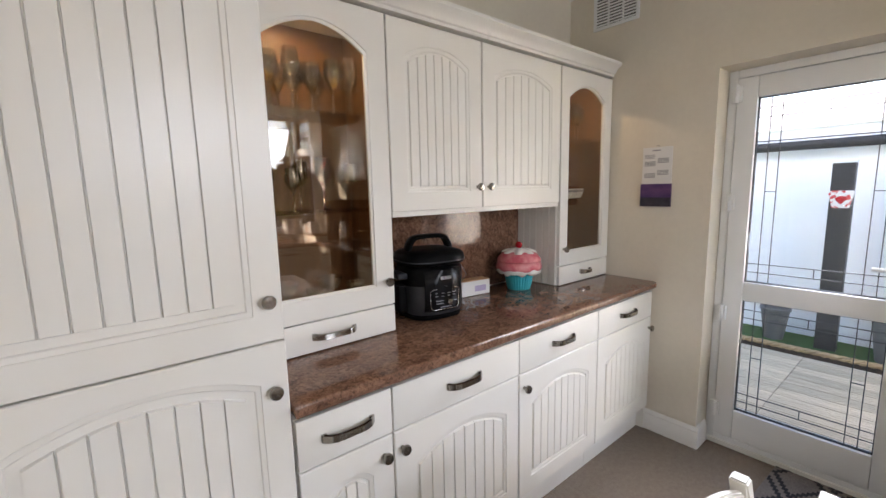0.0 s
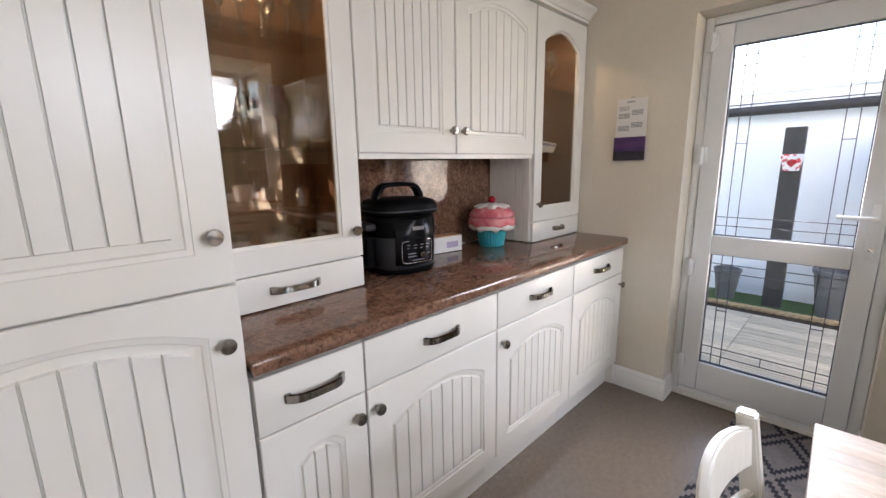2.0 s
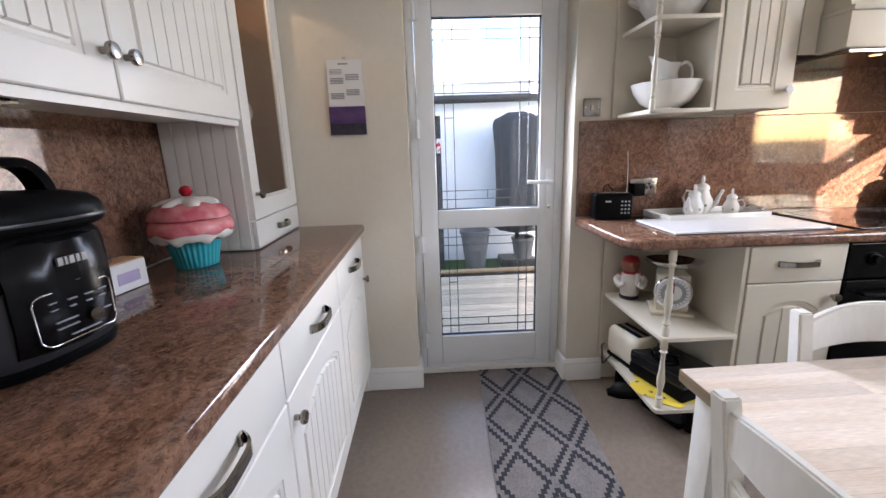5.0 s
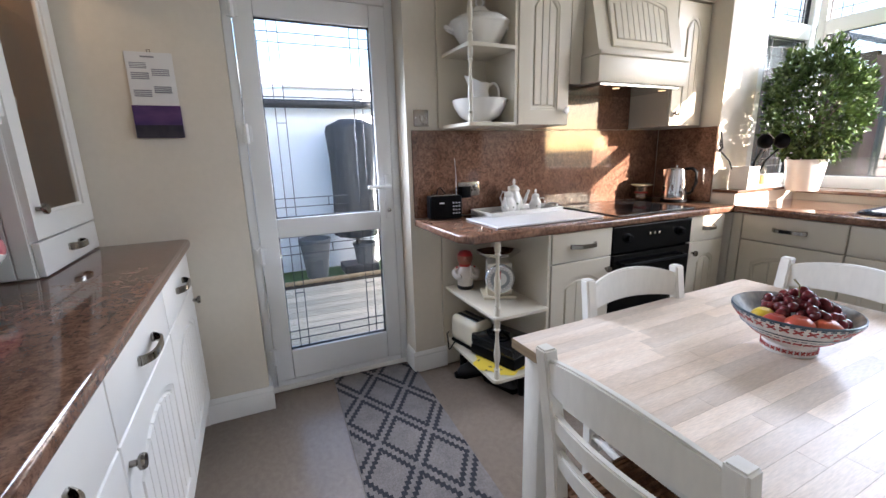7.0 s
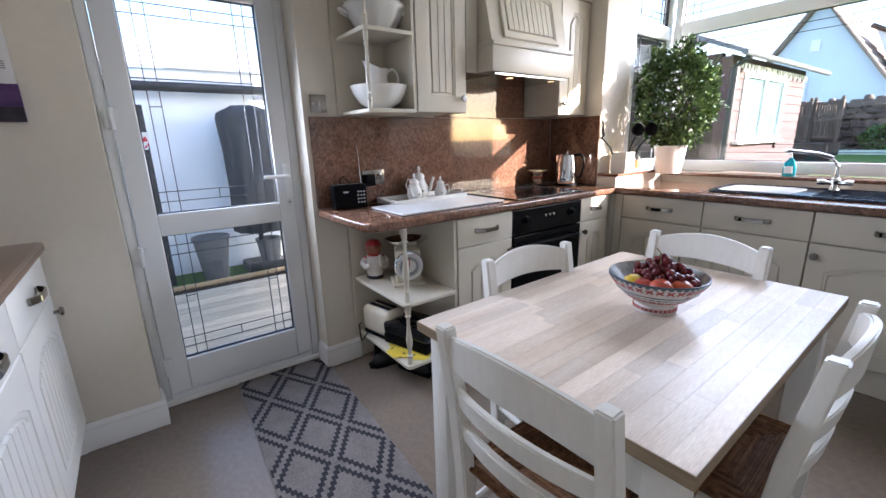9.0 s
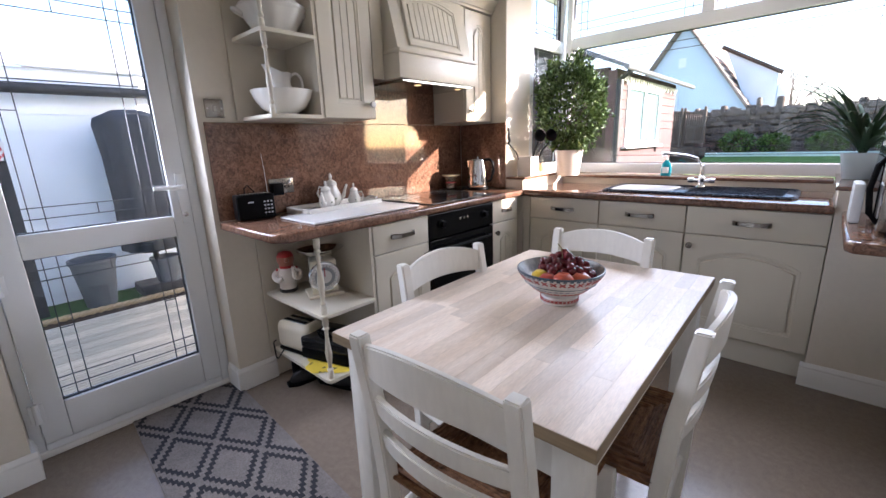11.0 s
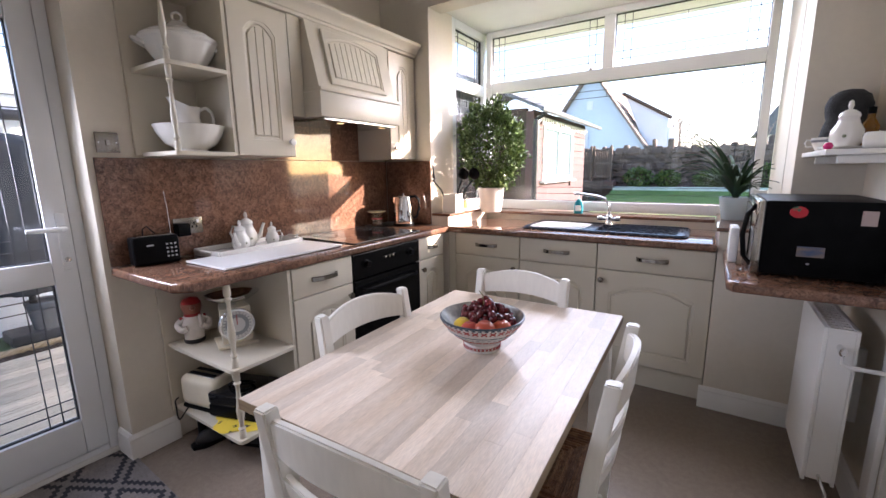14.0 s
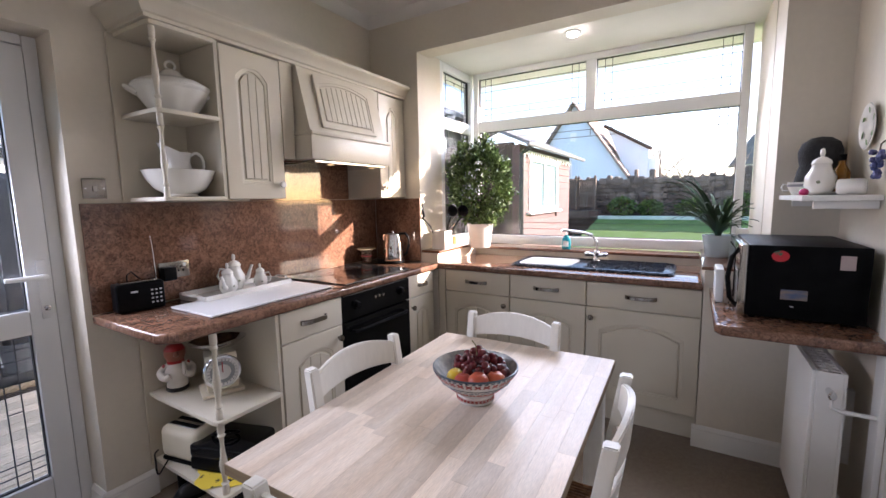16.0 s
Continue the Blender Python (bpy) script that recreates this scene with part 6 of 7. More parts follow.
up = thing("utensil_pot", "square white ceramic pot on the ledge", "pot", at(1.895, -2.035, 0.986))
part("pot", lathe([(0.075, 0), (0.078, 0.003), (0.078, 0.135), (0.072, 0.135), (0.07, 0.01), (0, 0.01)], 4, m=Matrix.Rotation(radians(45), 4, "Z")), M_CHINA, up)
for nm, lab, dx, dy, lean, kind_ in (("spatula", "black slotted spatula standing in the pot", 0.02, 0.02, (0.06, 0.07), 0), ("ladle", "black ladle standing in the pot", -0.015, -0.01, (-0.03, -0.02), 1), ("ladle", "black ladle standing in the pot", -0.03, -0.025, (-0.06, -0.06), 1), ("whisk", "steel balloon whisk standing in the pot", 0.0, -0.03, (-0.03, -0.06), 2)):
    t = thing(nm, lab, nm, at(1.895 + dx, -2.035 + dy, 0.998) @ Matrix.Scale(1.3, 4))
    ex, ey = lean
    part("handle", tube([(0, 0, 0), (ex * 0.5, ey * 0.5, 0.12), (ex, ey, 0.17)], 0.004, 6), M_STEEL if kind_ == 2 else M_BLACK, t, "", 60)
    if kind_ == 0:
        b = bmesh.new()
        for k in range(4):
            box(-0.03 + k * 0.0175, -0.0225 + k * 0.0175, -0.002, 0.002, 0, 0.075, bm=b)
        box(-0.03, 0.03, -0.002, 0.002, -0.012, 0.0, bm=b)
        box(-0.03, 0.03, -0.002, 0.002, 0.075, 0.083, bm=b)
        put(part("blade", b, M_BLACK, t), at(ex, ey, 0.178, Matrix.Rotation(radians(-35), 4, "Z") @ Matrix.Rotation(radians(25), 4, "Y")))
    elif kind_ == 1:
        put(part("head", lathe([(0.0, 0), (0.024, 0.008), (0.034, 0.03), (0.032, 0.032), (0.022, 0.012), (0, 0.005)], 20, m=Matrix.Rotation(radians(80), 4, "X")), M_BLACK, t, "", 60), at(ex, ey + 0.01, 0.20))
    else:
        b = bmesh.new()
        for k in range(6):
            a = k * math.pi / 6
            tube([(ex, ey, 0.16), (ex + 0.02 * math.cos(a), ey + 0.02 * math.sin(a), 0.19), (ex + 0.024 * math.cos(a), ey + 0.024 * math.sin(a), 0.22), (ex, ey, 0.245), (ex - 0.024 * math.cos(a), ey - 0.024 * math.sin(a), 0.22), (ex - 0.02 * math.cos(a), ey - 0.02 * math.sin(a), 0.19), (ex, ey, 0.16)], 0.001, 4, b)
        part("wires", b, M_CHROME, t)
cb = thing("cleaner_bottle", "clear bottle with an orange label on the ledge", "bottle", at(1.90, -2.20, 0.986))
part("bottle", lathe([(0.034, 0), (0.036, 0.004), (0.036, 0.10), (0.028, 0.13), (0.012, 0.15), (0.012, 0.165)], 20), M_CLEAR, cb, "", 60)
part("label", lathe([(0.0368, 0.02), (0.0368, 0.075)], 20, caps=False), mat("orange_label", (0.75, 0.28, 0.10), 0.5, color2=(0.8, 0.7, 0.6), scale=20, lo=0.5, hi=0.55), cb, "", 60)


def leaf_cloud(rnd, n, c, rx, rz, size, keep):
    """Crown of many small pointed leaves over an uneven ball."""
    vs, fs = [], []
    for k in range(n):
        d = Vector((rnd.gauss(0, 1), rnd.gauss(0, 1), rnd.gauss(0, 1))).normalized()
        lump = 1 + 0.20 * noise.noise(d * 2.3) + 0.16 * noise.noise(d * 6.1)
        r = lump * rnd.uniform(0.55, 1.0) ** 0.5
        p = Vector((d.x * rx, d.y * rx, d.z * rz)) * r + Vector(c)
        if not keep(p):
            continue
        ax = (d + Vector((rnd.gauss(0, 0.8), rnd.gauss(0, 0.8), rnd.gauss(0, 0.8) + 0.3))).normalized()
        s = ax.cross(Vector((rnd.gauss(0, 1), rnd.gauss(0, 1), rnd.gauss(0, 1)))).normalized()
        nn = ax.cross(s)
        L, w = size * rnd.uniform(0.7, 1.3), size * 0.32
        i0 = len(vs)
        vs += [p, p + ax * L * 0.45 + s * w + nn * 0.12 * L, p + ax * L, p + ax * L * 0.45 - s * w + nn * 0.12 * L, p + ax * L * 0.5 - nn * 0.02 * L]
        fs += [(i0, i0 + 1, i0 + 4), (i0 + 1, i0 + 2, i0 + 4), (i0 + 2, i0 + 3, i0 + 4), (i0 + 3, i0, i0 + 4)]
    b = bmesh.new()
    bv = [b.verts.new(v) for v in vs]
    for f in fs:
        b.faces.new([bv[i] for i in f])
    return b


M_LEAF = mat("glossy_leaf", (0.056, 0.098, 0.027), 0.20, color2=(0.12, 0.175, 0.050), scale=20, isl=0.55)
M_BARK = mat("bark", (0.10, 0.07, 0.045), 0.85, color2=(0.06, 0.042, 0.03), scale=20, bump=0.4, bump_scale=60)
M_SOIL = mat("soil", (0.03, 0.02, 0.014), 0.95, scale=40, bump=0.6, bump_scale=80)
bu = thing("potted_bush", "clipped round bush of small glossy leaves in white pot", "plant", at(1.765, -2.405, 0.9635))
part("pot", lathe([(0.078, 0), (0.081, 0.003), (0.106, 0.19), (0.100, 0.19), (0.085, 0.15), (0, 0.15)], 36), M_CHINA, bu, "tapered white pot", 60)
part("soil", lathe([(0.086, 0.150), (0.088, 0.165), (0, 0.168)], 24), M_SOIL, bu)
b = tube([(0, 0, 0.16), (0.005, 0, 0.26), (0, 0.01, 0.36)], [0.012, 0.010, 0.007], 8)
rnd = random.Random(8)
for k in range(14):
    a = k * 0.45
    tube([(0, 0, 0.20 + 0.01 * k), (0.08 * math.cos(a), 0.06 * math.sin(a), 0.33 + 0.015 * k), (0.17 * math.cos(a), 0.15 * math.sin(a), 0.42 + 0.02 * k)], [0.005, 0.004, 0.002], 6, b)
part("stem", b, M_BARK, bu, "", 60)
part("crown", leaf_cloud(rnd, 6600, (0.0, 0, 0.50), 0.248, 0.335, 0.033, lambda p: p.y > -0.27 and p.x < 0.215), M_LEAF, bu, "dense crown of small leaves")

sp_ = thing("spider_plant", "strap-leaved house plant in pale blue pot", "plant", at(0.17, -2.34, 0.986))
part("pot", lathe([(0.055, 0), (0.06, 0.003), (0.082, 0.13), (0.077, 0.13), (0.07, 0.11), (0, 0.11)], 32), mat("pale_blue_pot", (0.55, 0.66, 0.70), 0.25), sp_, "", 60)
rnd = random.Random(4)
for k in range(72):
    a, L = rnd.uniform(0, 6.28), rnd.uniform(0.28, 0.50)
    if math.sin(a) < -0.3:
        L *= 0.8
    if math.cos(a) < -0.2:
        L *= 0.55
    up_ = rnd.uniform(1.0, 1.75)
    b = bmesh.new()
    prev = None
    for i in range(8):
        u = i / 7
        r = L * u * (0.45 + 0.3 / up_)
        z = 0.12 + L * (up_ * u - 0.75 * u * u)
        w = 0.015 * (1 - u) ** 0.6 + 0.0004
        c_, s_n = math.cos(a), math.sin(a)
        cur = [b.verts.new((c_ * r - s_n * w, s_n * r + c_ * w, z + 0.004)), b.verts.new((c_ * r, s_n * r, z)), b.verts.new((c_ * r + s_n * w, s_n * r - c_ * w, z + 0.004))]
        if prev:
            b.faces.new((prev[0], prev[1], cur[1], cur[0])), b.faces.new((prev[1], prev[2], cur[2], cur[1]))
        prev = cur
    part("leaf", b, mat("strap_leaf", (0.022, 0.05, 0.022), 0.6, color2=(0.035, 0.075, 0.03), scale=10, rnd=0.4) if k == 0 else bpy.data.materials["strap_leaf"], sp_, "", 60)
wp = thing("candle", "short white pillar candle on the ledge", "candle", at(0.06, -2.30, 0.986))
part("wax", lathe([(0.03, 0), (0.032, 0.002), (0.032, 0.17), (0.028, 0.174), (0, 0.168)], 20), M_CHINA, wp, "", 60)
bl = thing("downlight", "lit round spotlight in the bay ceiling", "light", at(1.016, -2.24, BS))
part("rim", lathe([(0.045, -0.010), (0.052, -0.001), (0.04, -0.0005)], 28), M_UPVC, bl, "white rim", 60)
part("lens", lathe([(0.03, -0.022), (0.036, -0.014), (0.036, -0.010)], 24), mat("spot_lens", (1.0, 0.92, 0.78), 0.4, emit=25.0), bl, "glowing lens")

# ---- microwave corner ----
worktop("brown stone-effect shelf worktop above the radiator", [(X0 + 0.002, Y0 + 0.003), (0.215, Y0 + 0.003), (0.215, -1.21), (0.195, -1.18), (X0 + 0.002, -1.18)], 0.84, 0.88)
mw = thing("microwave", "black microwave oven with stickers on its side", "microwave", at(0, 0, 0.8805))
part("case", box(-0.228, 0.115, -1.83, -1.335, 0.012, 0.285, bev=0.006), M_BLACK, mw, "", 30)
part("front", box(0.116, 0.142, -1.828, -1.337, 0.012, 0.283, bev=0.006), M_STEEL, mw, "silver door front", 30)
part("window", box(0.1425, 0.146, -1.80, -1.50, 0.045, 0.25, bev=0.001), M_BLACKGLOSS, mw, "dark door glass")
part("handle", tube([(0.14, -1.375, 0.035), (0.165, -1.365, 0.07), (0.175, -1.362, 0.15), (0.165, -1.365, 0.23), (0.14, -1.375, 0.265)], 0.009, 10), M_BLACK, mw, "curved black handle", 60)
for x, y in ((-0.20, -1.79), (-0.20, -1.37), (0.09, -1.79), (0.09, -1.37)):
    part("foot", lathe([(0.012, 0.0), (0.014, 0.013)], 10, m=at(x, y, 0)), M_BLACK, mw)
M_ST1 = mat("red_sticker", (0.5, 0.02, 0.03), 0.4, color2=(0.02, 0.14, 0.08), scale=22, lo=0.56, hi=0.62)
M_ST2 = mat("photo_sticker", (0.24, 0.17, 0.12), 0.4, color2=(0.05, 0.09, 0.18), scale=16, stretch=(1, 1, 3))
M_ST3 = mat("house_sticker", (0.42, 0.33, 0.31), 0.4, color2=(0.16, 0.05, 0.05), scale=40, lo=0.55, hi=0.6)
part("sticker", merge(None, lathe([(0.026, 0), (0.026, 0.0016)], 28, m=Matrix.Diagonal((1, 0.8, 1, 1))), at(0.02, -1.3355, 0.245, Matrix.Rotation(radians(-90), 4, "X"))), M_ST1, mw, "round red and green sticker")
part("sticker", box(-0.065, 0.012, -1.3355, -1.3335, 0.085, 0.122), M_ST2, mw, "seaside picture sticker")
part("sticker", box(-0.185, -0.145, -1.3355, -1.3335, 0.205, 0.255), M_ST3, mw, "small house picture sticker")
part("badge", box(-0.028, -0.018, -1.3355, -1.3335, 0.058, 0.062), M_SILVERPRINT, mw)
mo = thing("tea_towel_holder", "white plastic box leaning behind the microwave", "box", at(0.185, -1.62, 0.8805))
part("case", box(-0.012, 0.02, -0.10, 0.06, 0.0, 0.15, bev=0.008), M_UPVC, mo, "", 30)
ra_ = thing("radiator", "white panel radiator below the shelf worktop", "radiator", at(-0.003, 0.075, 0) @ Matrix.Diagonal((0.75, 1, 1, 1)))
part("panel", box(-0.125, -0.108, -1.745, -1.345, 0.135, 0.735, bev=0.004), M_GLOSSWHITE, ra_, "flat front panel", 30)
part("back_panel", box(-0.235, -0.22, -1.745, -1.345, 0.135, 0.735, bev=0.004), M_GLOSSWHITE, ra_, "", 30)
part("side_cover", box(-0.22, -0.125, -1.352, -1.343, 0.15, 0.725, bev=0.002), M_GLOSSWHITE, ra_, "end cover")
b = bmesh.new()
for k in range(13):
    box(-0.222, -0.123, -1.74 + k * 0.0325, -1.726 + k * 0.0325, 0.727, 0.737, bm=b)
box(-0.222, -0.212, -1.745, -1.345, 0.728, 0.738, bm=b)
box(-0.133, -0.123, -1.745, -1.345, 0.728, 0.738, bm=b)
box(-0.178, -0.168, -1.745, -1.345, 0.728, 0.7365, bm=b)
part("grille", b, M_GLOSSWHITE, ra_, "slotted top grille")
# Thin black sheet stands in for the shade seen through the grille.
part("grille_shadow", box(-0.215, -0.13, -1.74, -1.35, 0.60, 0.605), M_BLACK, ra_, "black sheet for the shade inside")
part("valve", lathe([(0.012, 0), (0.012, 0.03), (0.016, 0.032), (0.016, 0.05), (0.01, 0.055)], 14, m=at(-0.17, -1.343, 0.67, Matrix.Rotation(radians(-90), 4, "X"))), M_CHROME, ra_, "bleed valve", 40)
part("pipe", tube([(-0.17, -1.30, 0.67), (-0.17, -1.295, 0.63), (-0.20, -1.295, 0.62), (-0.341, -1.295, 0.62)], 0.008, 8), M_GLOSSWHITE, ra_, "white supply pipe", 60)
part("pipe", tube([(-0.17, -1.34, 0.17), (-0.17, -1.31, 0.165), (-0.19, -1.30, 0.13), (-0.22, -1.30, 0.003)], 0.008, 8), M_CHROME, ra_, "tail pipe", 60)
part("bracket", box(-0.343, -0.235, -1.60, -1.57, 0.3, 0.6), M_GLOSSWHITE, ra_)
ws = thing("wall_shelf", "white painted corner wall shelf on brackets", "shelf")
part("board", box(X0 + 0.002, -0.04, Y0 + 0.002, -1.42, 1.325, 1.345, bev=0.003), M_GLOSSWHITE, ws, "", 30)
part("bracket", box(X0 + 0.002, -0.08, -1.47, -1.45, 1.295, 1.324, bev=0.003), M_GLOSSWHITE, ws)
part("bracket", box(X0 + 0.002, -0.08, -1.86, -1.84, 1.295, 1.324, bev=0.003), M_GLOSSWHITE, ws)
pl = thing("saucer", "white china saucer on the wall shelf", "saucer", at(-0.13, -1.62, 1.3455))
part("dish", lathe([(0.05, 0), (0.08, 0.008), (0.085, 0.012), (0.05, 0.005), (0, 0.004)], 28), M_CHINA, pl, "", 60)
teapot(at(-0.125, -1.61, 1.351), 1.12, "white china coffee pot on the wall shelf", False, "coffee_pot")
tea_cup(at(-0.075, -1.72, 1.3455), "white china cup on the wall shelf")
ob_ = thing("oil_bottle", "amber oil bottle with dark cap", "bottle", at(-0.20, -1.68, 1.3455))
part("bottle", lathe([(0.026, 0), (0.028, 0.003), (0.028, 0.09), (0.012, 0.12), (0.012, 0.135)], 18), mat("amber_oil", (0.55, 0.25, 0.03), 0.15, trans=0.6), ob_, "", 60)
part("cap", lathe([(0.013, 0.135), (0.013, 0.16)], 14), M_BLACK, ob_, "black cap")
jr = thing("jar", "cream pottery jar lying on its side", "jar", at(-0.19, -1.49, 1.3755, Matrix.Rotation(radians(70), 4, "Z") @ Matrix.Rotation(radians(90), 4, "X")))
part("jar", lathe([(0.024, -0.04), (0.029, -0.034), (0.029, 0.035), (0.024, 0.04), (0.02, 0.04), (0.02, 0.0), (0, 0.0)], 22), M_CHINA, jr, "", 60)
tb = thing("soft_toy", "plain black plush soft toy sitting on the wall shelf", "soft toy", at(-0.15, -1.78, 1.3455))
b = lathe([(0.045, 0), (0.062, 0.015), (0.068, 0.05), (0.062, 0.085), (0.055, 0.11), (0.060, 0.135), (0.062, 0.16), (0.052, 0.19), (0.03, 0.208), (0.0, 0.214)], 40, m=Matrix.Diagonal((1.2, 1.2, 1.15, 1)))
part("plush", b, mat("black_plush", (0.02, 0.02, 0.021), 0.9, color2=(0.03, 0.03, 0.03), scale=80, bump=0.8, bump_scale=200), tb, "", 60)
rs = thing("ornament", "small pink glass ornament on the wall shelf", "ornament", at(-0.058, -1.50, 1.3455))
part("ball", lathe([(0.0, 0), (0.012, 0.003), (0.016, 0.014), (0.01, 0.025), (0, 0.028)], 16), mat("pink_glass", (0.6, 0.03, 0.15), 0.15), rs, "", 60)


wpl = thing("wall_plate", "white china plate with painted leaves on the wall", "plate", at(X0 + 0.004, -1.60, 1.60, Matrix.Rotation(radians(90), 4, "Y")))
part("plate", lathe([(0.045, 0), (0.05, 0.003), (0.085, 0.014), (0.083, 0.017), (0.05, 0.007), (0, 0.006)], 36), M_CHINA, wpl, "", 60)
M_LEAFPRINT = mat("leaf_print", (0.10, 0.20, 0.06), 0.4)
for k in range(6):
    a = k * 1.05
    put(part("leaf", lathe([(0.0, 0), (0.012, 0.0004), (0.0, 0.0012)], 10, m=Matrix.Diagonal((1.6, 0.7, 1, 1))), M_LEAFPRINT, wpl, "", 60), at(0.062 * math.cos(a), 0.062 * math.sin(a), 0.0125, Matrix.Rotation(a + 0.6, 4, "Z")))
orn = thing("grape_ornament", "hanging bunch of blue ceramic grapes on the wall", "ornament", at(X0 + 0.022, -1.44, 1.40))
M_BLUEGRAPE = mat("blue_grape_glaze", (0.06, 0.08, 0.20), 0.2, color2=(0.12, 0.12, 0.28), scale=40, rnd=0.3)
rnd = random.Random(9)
for k in range(34):
    zz = rnd.uniform(0.0, 0.095)
    wv = 0.010 + 0.26 * zz
    b = lathe([(0.0, -0.010), (0.006, -0.008), (0.0098, 0.0), (0.006, 0.008), (0.0, 0.010)], 12, m=at(rnd.uniform(-0.008, 0.012), rnd.uniform(-wv, wv), zz))
    part("grape", b, M_BLUEGRAPE, orn, "", 60)
part("stalk", tube([(0, 0, 0.09), (-0.004, 0, 0.12), (-0.014, 0, 0.13)], 0.003, 6), M_BARK, orn, "", 60)


# ---- outside ----
M_GRASS = mat("lawn", (0.062, 0.135, 0.022), 0.9, color2=(0.08, 0.165, 0.028), scale=1.2, fine=0.3, bump=0.6, bump_scale=40)
M_TURF = mat("artificial_turf", (0.045, 0.10, 0.025), 0.9, color2=(0.03, 0.075, 0.018), scale=20, fine=0.4, bump=0.8, bump_scale=120)
M_DECK = mat("grey_deck_timber", (0.60, 0.51, 0.38), 0.7, color2=(0.46, 0.39, 0.29), scale=6, stretch=(6, 0.6, 1), fine=0.2, bump=0.25, bump_scale=70, rnd=0.18)
M_RENDERW = mat("white_masonry_paint", (0.86, 0.88, 0.90), 0.7, color2=(0.82, 0.84, 0.87), scale=3, bump=0.3, bump_scale=60)
M_PINKCLAD = mat("dusky_pink_cladding", (0.125, 0.072, 0.070), 0.75, color2=(0.10, 0.06, 0.059), scale=5, fine=0.1, rnd=0.07)
M_SLATE = mat("grey_roof_felt", (0.15, 0.165, 0.18), 0.8, color2=(0.115, 0.125, 0.135), scale=6, fine=0.15)
M_TILE = mat("brown_roof_tile", (0.40, 0.31, 0.26), 0.8, color2=(0.31, 0.24, 0.20), scale=5, rnd=0.2, fine=0.15)
M_BLUEW = mat("pale_blue_render", (0.68, 0.77, 0.88), 0.85, color2=(0.64, 0.73, 0.84), scale=2, bump=0.2)
M_STONEW = mat("dark_field_stone", (0.20, 0.155, 0.125), 0.9, color2=(0.10, 0.08, 0.066), scale=5, rnd=0.4, fine=0.25, bump=0.5, bump_scale=20)
M_MORTAR = mat("stone_mortar", (0.075, 0.065, 0.055), 0.95, scale=10, fine=0.3)
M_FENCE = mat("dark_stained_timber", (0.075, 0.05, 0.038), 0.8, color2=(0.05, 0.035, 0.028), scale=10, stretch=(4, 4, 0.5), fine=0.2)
M_DARKPOST = mat("black_post_paint", (0.02, 0.021, 0.023), 0.5, color2=(0.03, 0.031, 0.033), scale=8)
M_COVER = mat("black_cover_fabric", (0.03, 0.032, 0.036), 0.75, color2=(0.045, 0.047, 0.052), scale=4, bump=0.4, bump_scale=25)
M_POTGREY = mat("grey_planter", (0.14, 0.145, 0.15), 0.6, color2=(0.11, 0.115, 0.12), scale=7)
M_ROPE = mat("natural_rope", (0.42, 0.30, 0.17), 0.9, color2=(0.33, 0.23, 0.13), scale=60, bump=0.6, bump_scale=150)

GZ = -0.16
setting("ground", box(-400, 400, -800, 400, GZ - 0.3, GZ), M_GRASS, "green lawn and garden ground", "lawn")

# yard outside the garden door
dk = tagged(new("decking"), "weathered grey timber decking outside the garden door", "decking", kind="structure")
for k in range(15):
    x0 = 2.74 + k * 0.142
    if x0 + 0.136 > 4.80:
        break
    for (a, c) in ((-1.75, -0.55), (-0.545, 0.652), (0.657, 1.9)):
        b = bmesh.new()
        for g in range(4):
            box(x0 + g * 0.034, x0 + g * 0.034 + 0.031, a, c, -0.128 + GZ * 0, -0.10, bm=b)
        box(x0, x0 + 0.133, a + 0.002, c - 0.002, -0.135, -0.108, bm=b)
        part("plank", b, M_DECK, dk)
tf = setting("turf", box(4.86, 5.34, -1.75, 1.9, GZ + 0.001, -0.075), M_TURF, "strip of artificial turf along the white wall", "turf")
ro = thing("rope_edging", "thick natural rope edging along the deck", "rope", at(0, 0, 0))
b = bmesh.new()
for s in range(3):
    tube([(4.835 + 0.014 * math.cos(i * 0.9 + s * 2.09), -1.75 + i * 0.026, -0.105 + 0.028 + 0.014 * math.sin(i * 0.9 + s * 2.09)) for i in range(140)], 0.016, 6, b)
part("strands", b, M_ROPE, ro, "", 60)
part("edge_board", box(4.815, 4.86, -1.75, 1.9, GZ, -0.09), M_FENCE, ro)
# low white outbuilding across the yard
og = thing("outbuilding", "low white clad outbuilding with dark gutter across the yard", "outbuilding")
part("wall", box(5.42, 5.6, -4.2, 4.0, GZ, 1.80), M_RENDERW, og)
for k in range(13):
    zz = GZ + 0.02 + k * 0.145
    b = prism([(5.419, zz), (5.402, zz), (5.408, zz + 0.144), (5.419, zz + 0.144)], -4.0, 1.95, m=Matrix(((1, 0, 0, 0), (0, 0, 1, 0), (0, 1, 0, 0), (0, 0, 0, 1))))
    bmesh.ops.recalc_face_normals(b, faces=b.faces)
    part("board", b, M_RENDERW, og)
part("fascia", box(5.34, 5.37, -4.2, 4.0, 1.84, 1.97, bev=0.004), M_RENDERW, og, "white fascia board")
part("gutter", tube([(5.29, -4.2, 1.80), (5.29, 4.0, 1.80)], 0.045, 12), M_DARKPOST, og, "dark gutter")
b = prism([(5.30, 1.97), (5.30, 2.0), (8.2, 2.75), (8.2, 2.72)], -4.2, 4.0, m=Matrix(((1, 0, 0, 0), (0, 0, 1, 0), (0, 1, 0, 0), (0, 0, 0, 1))))
bmesh.ops.recalc_face_normals(b, faces=b.faces)
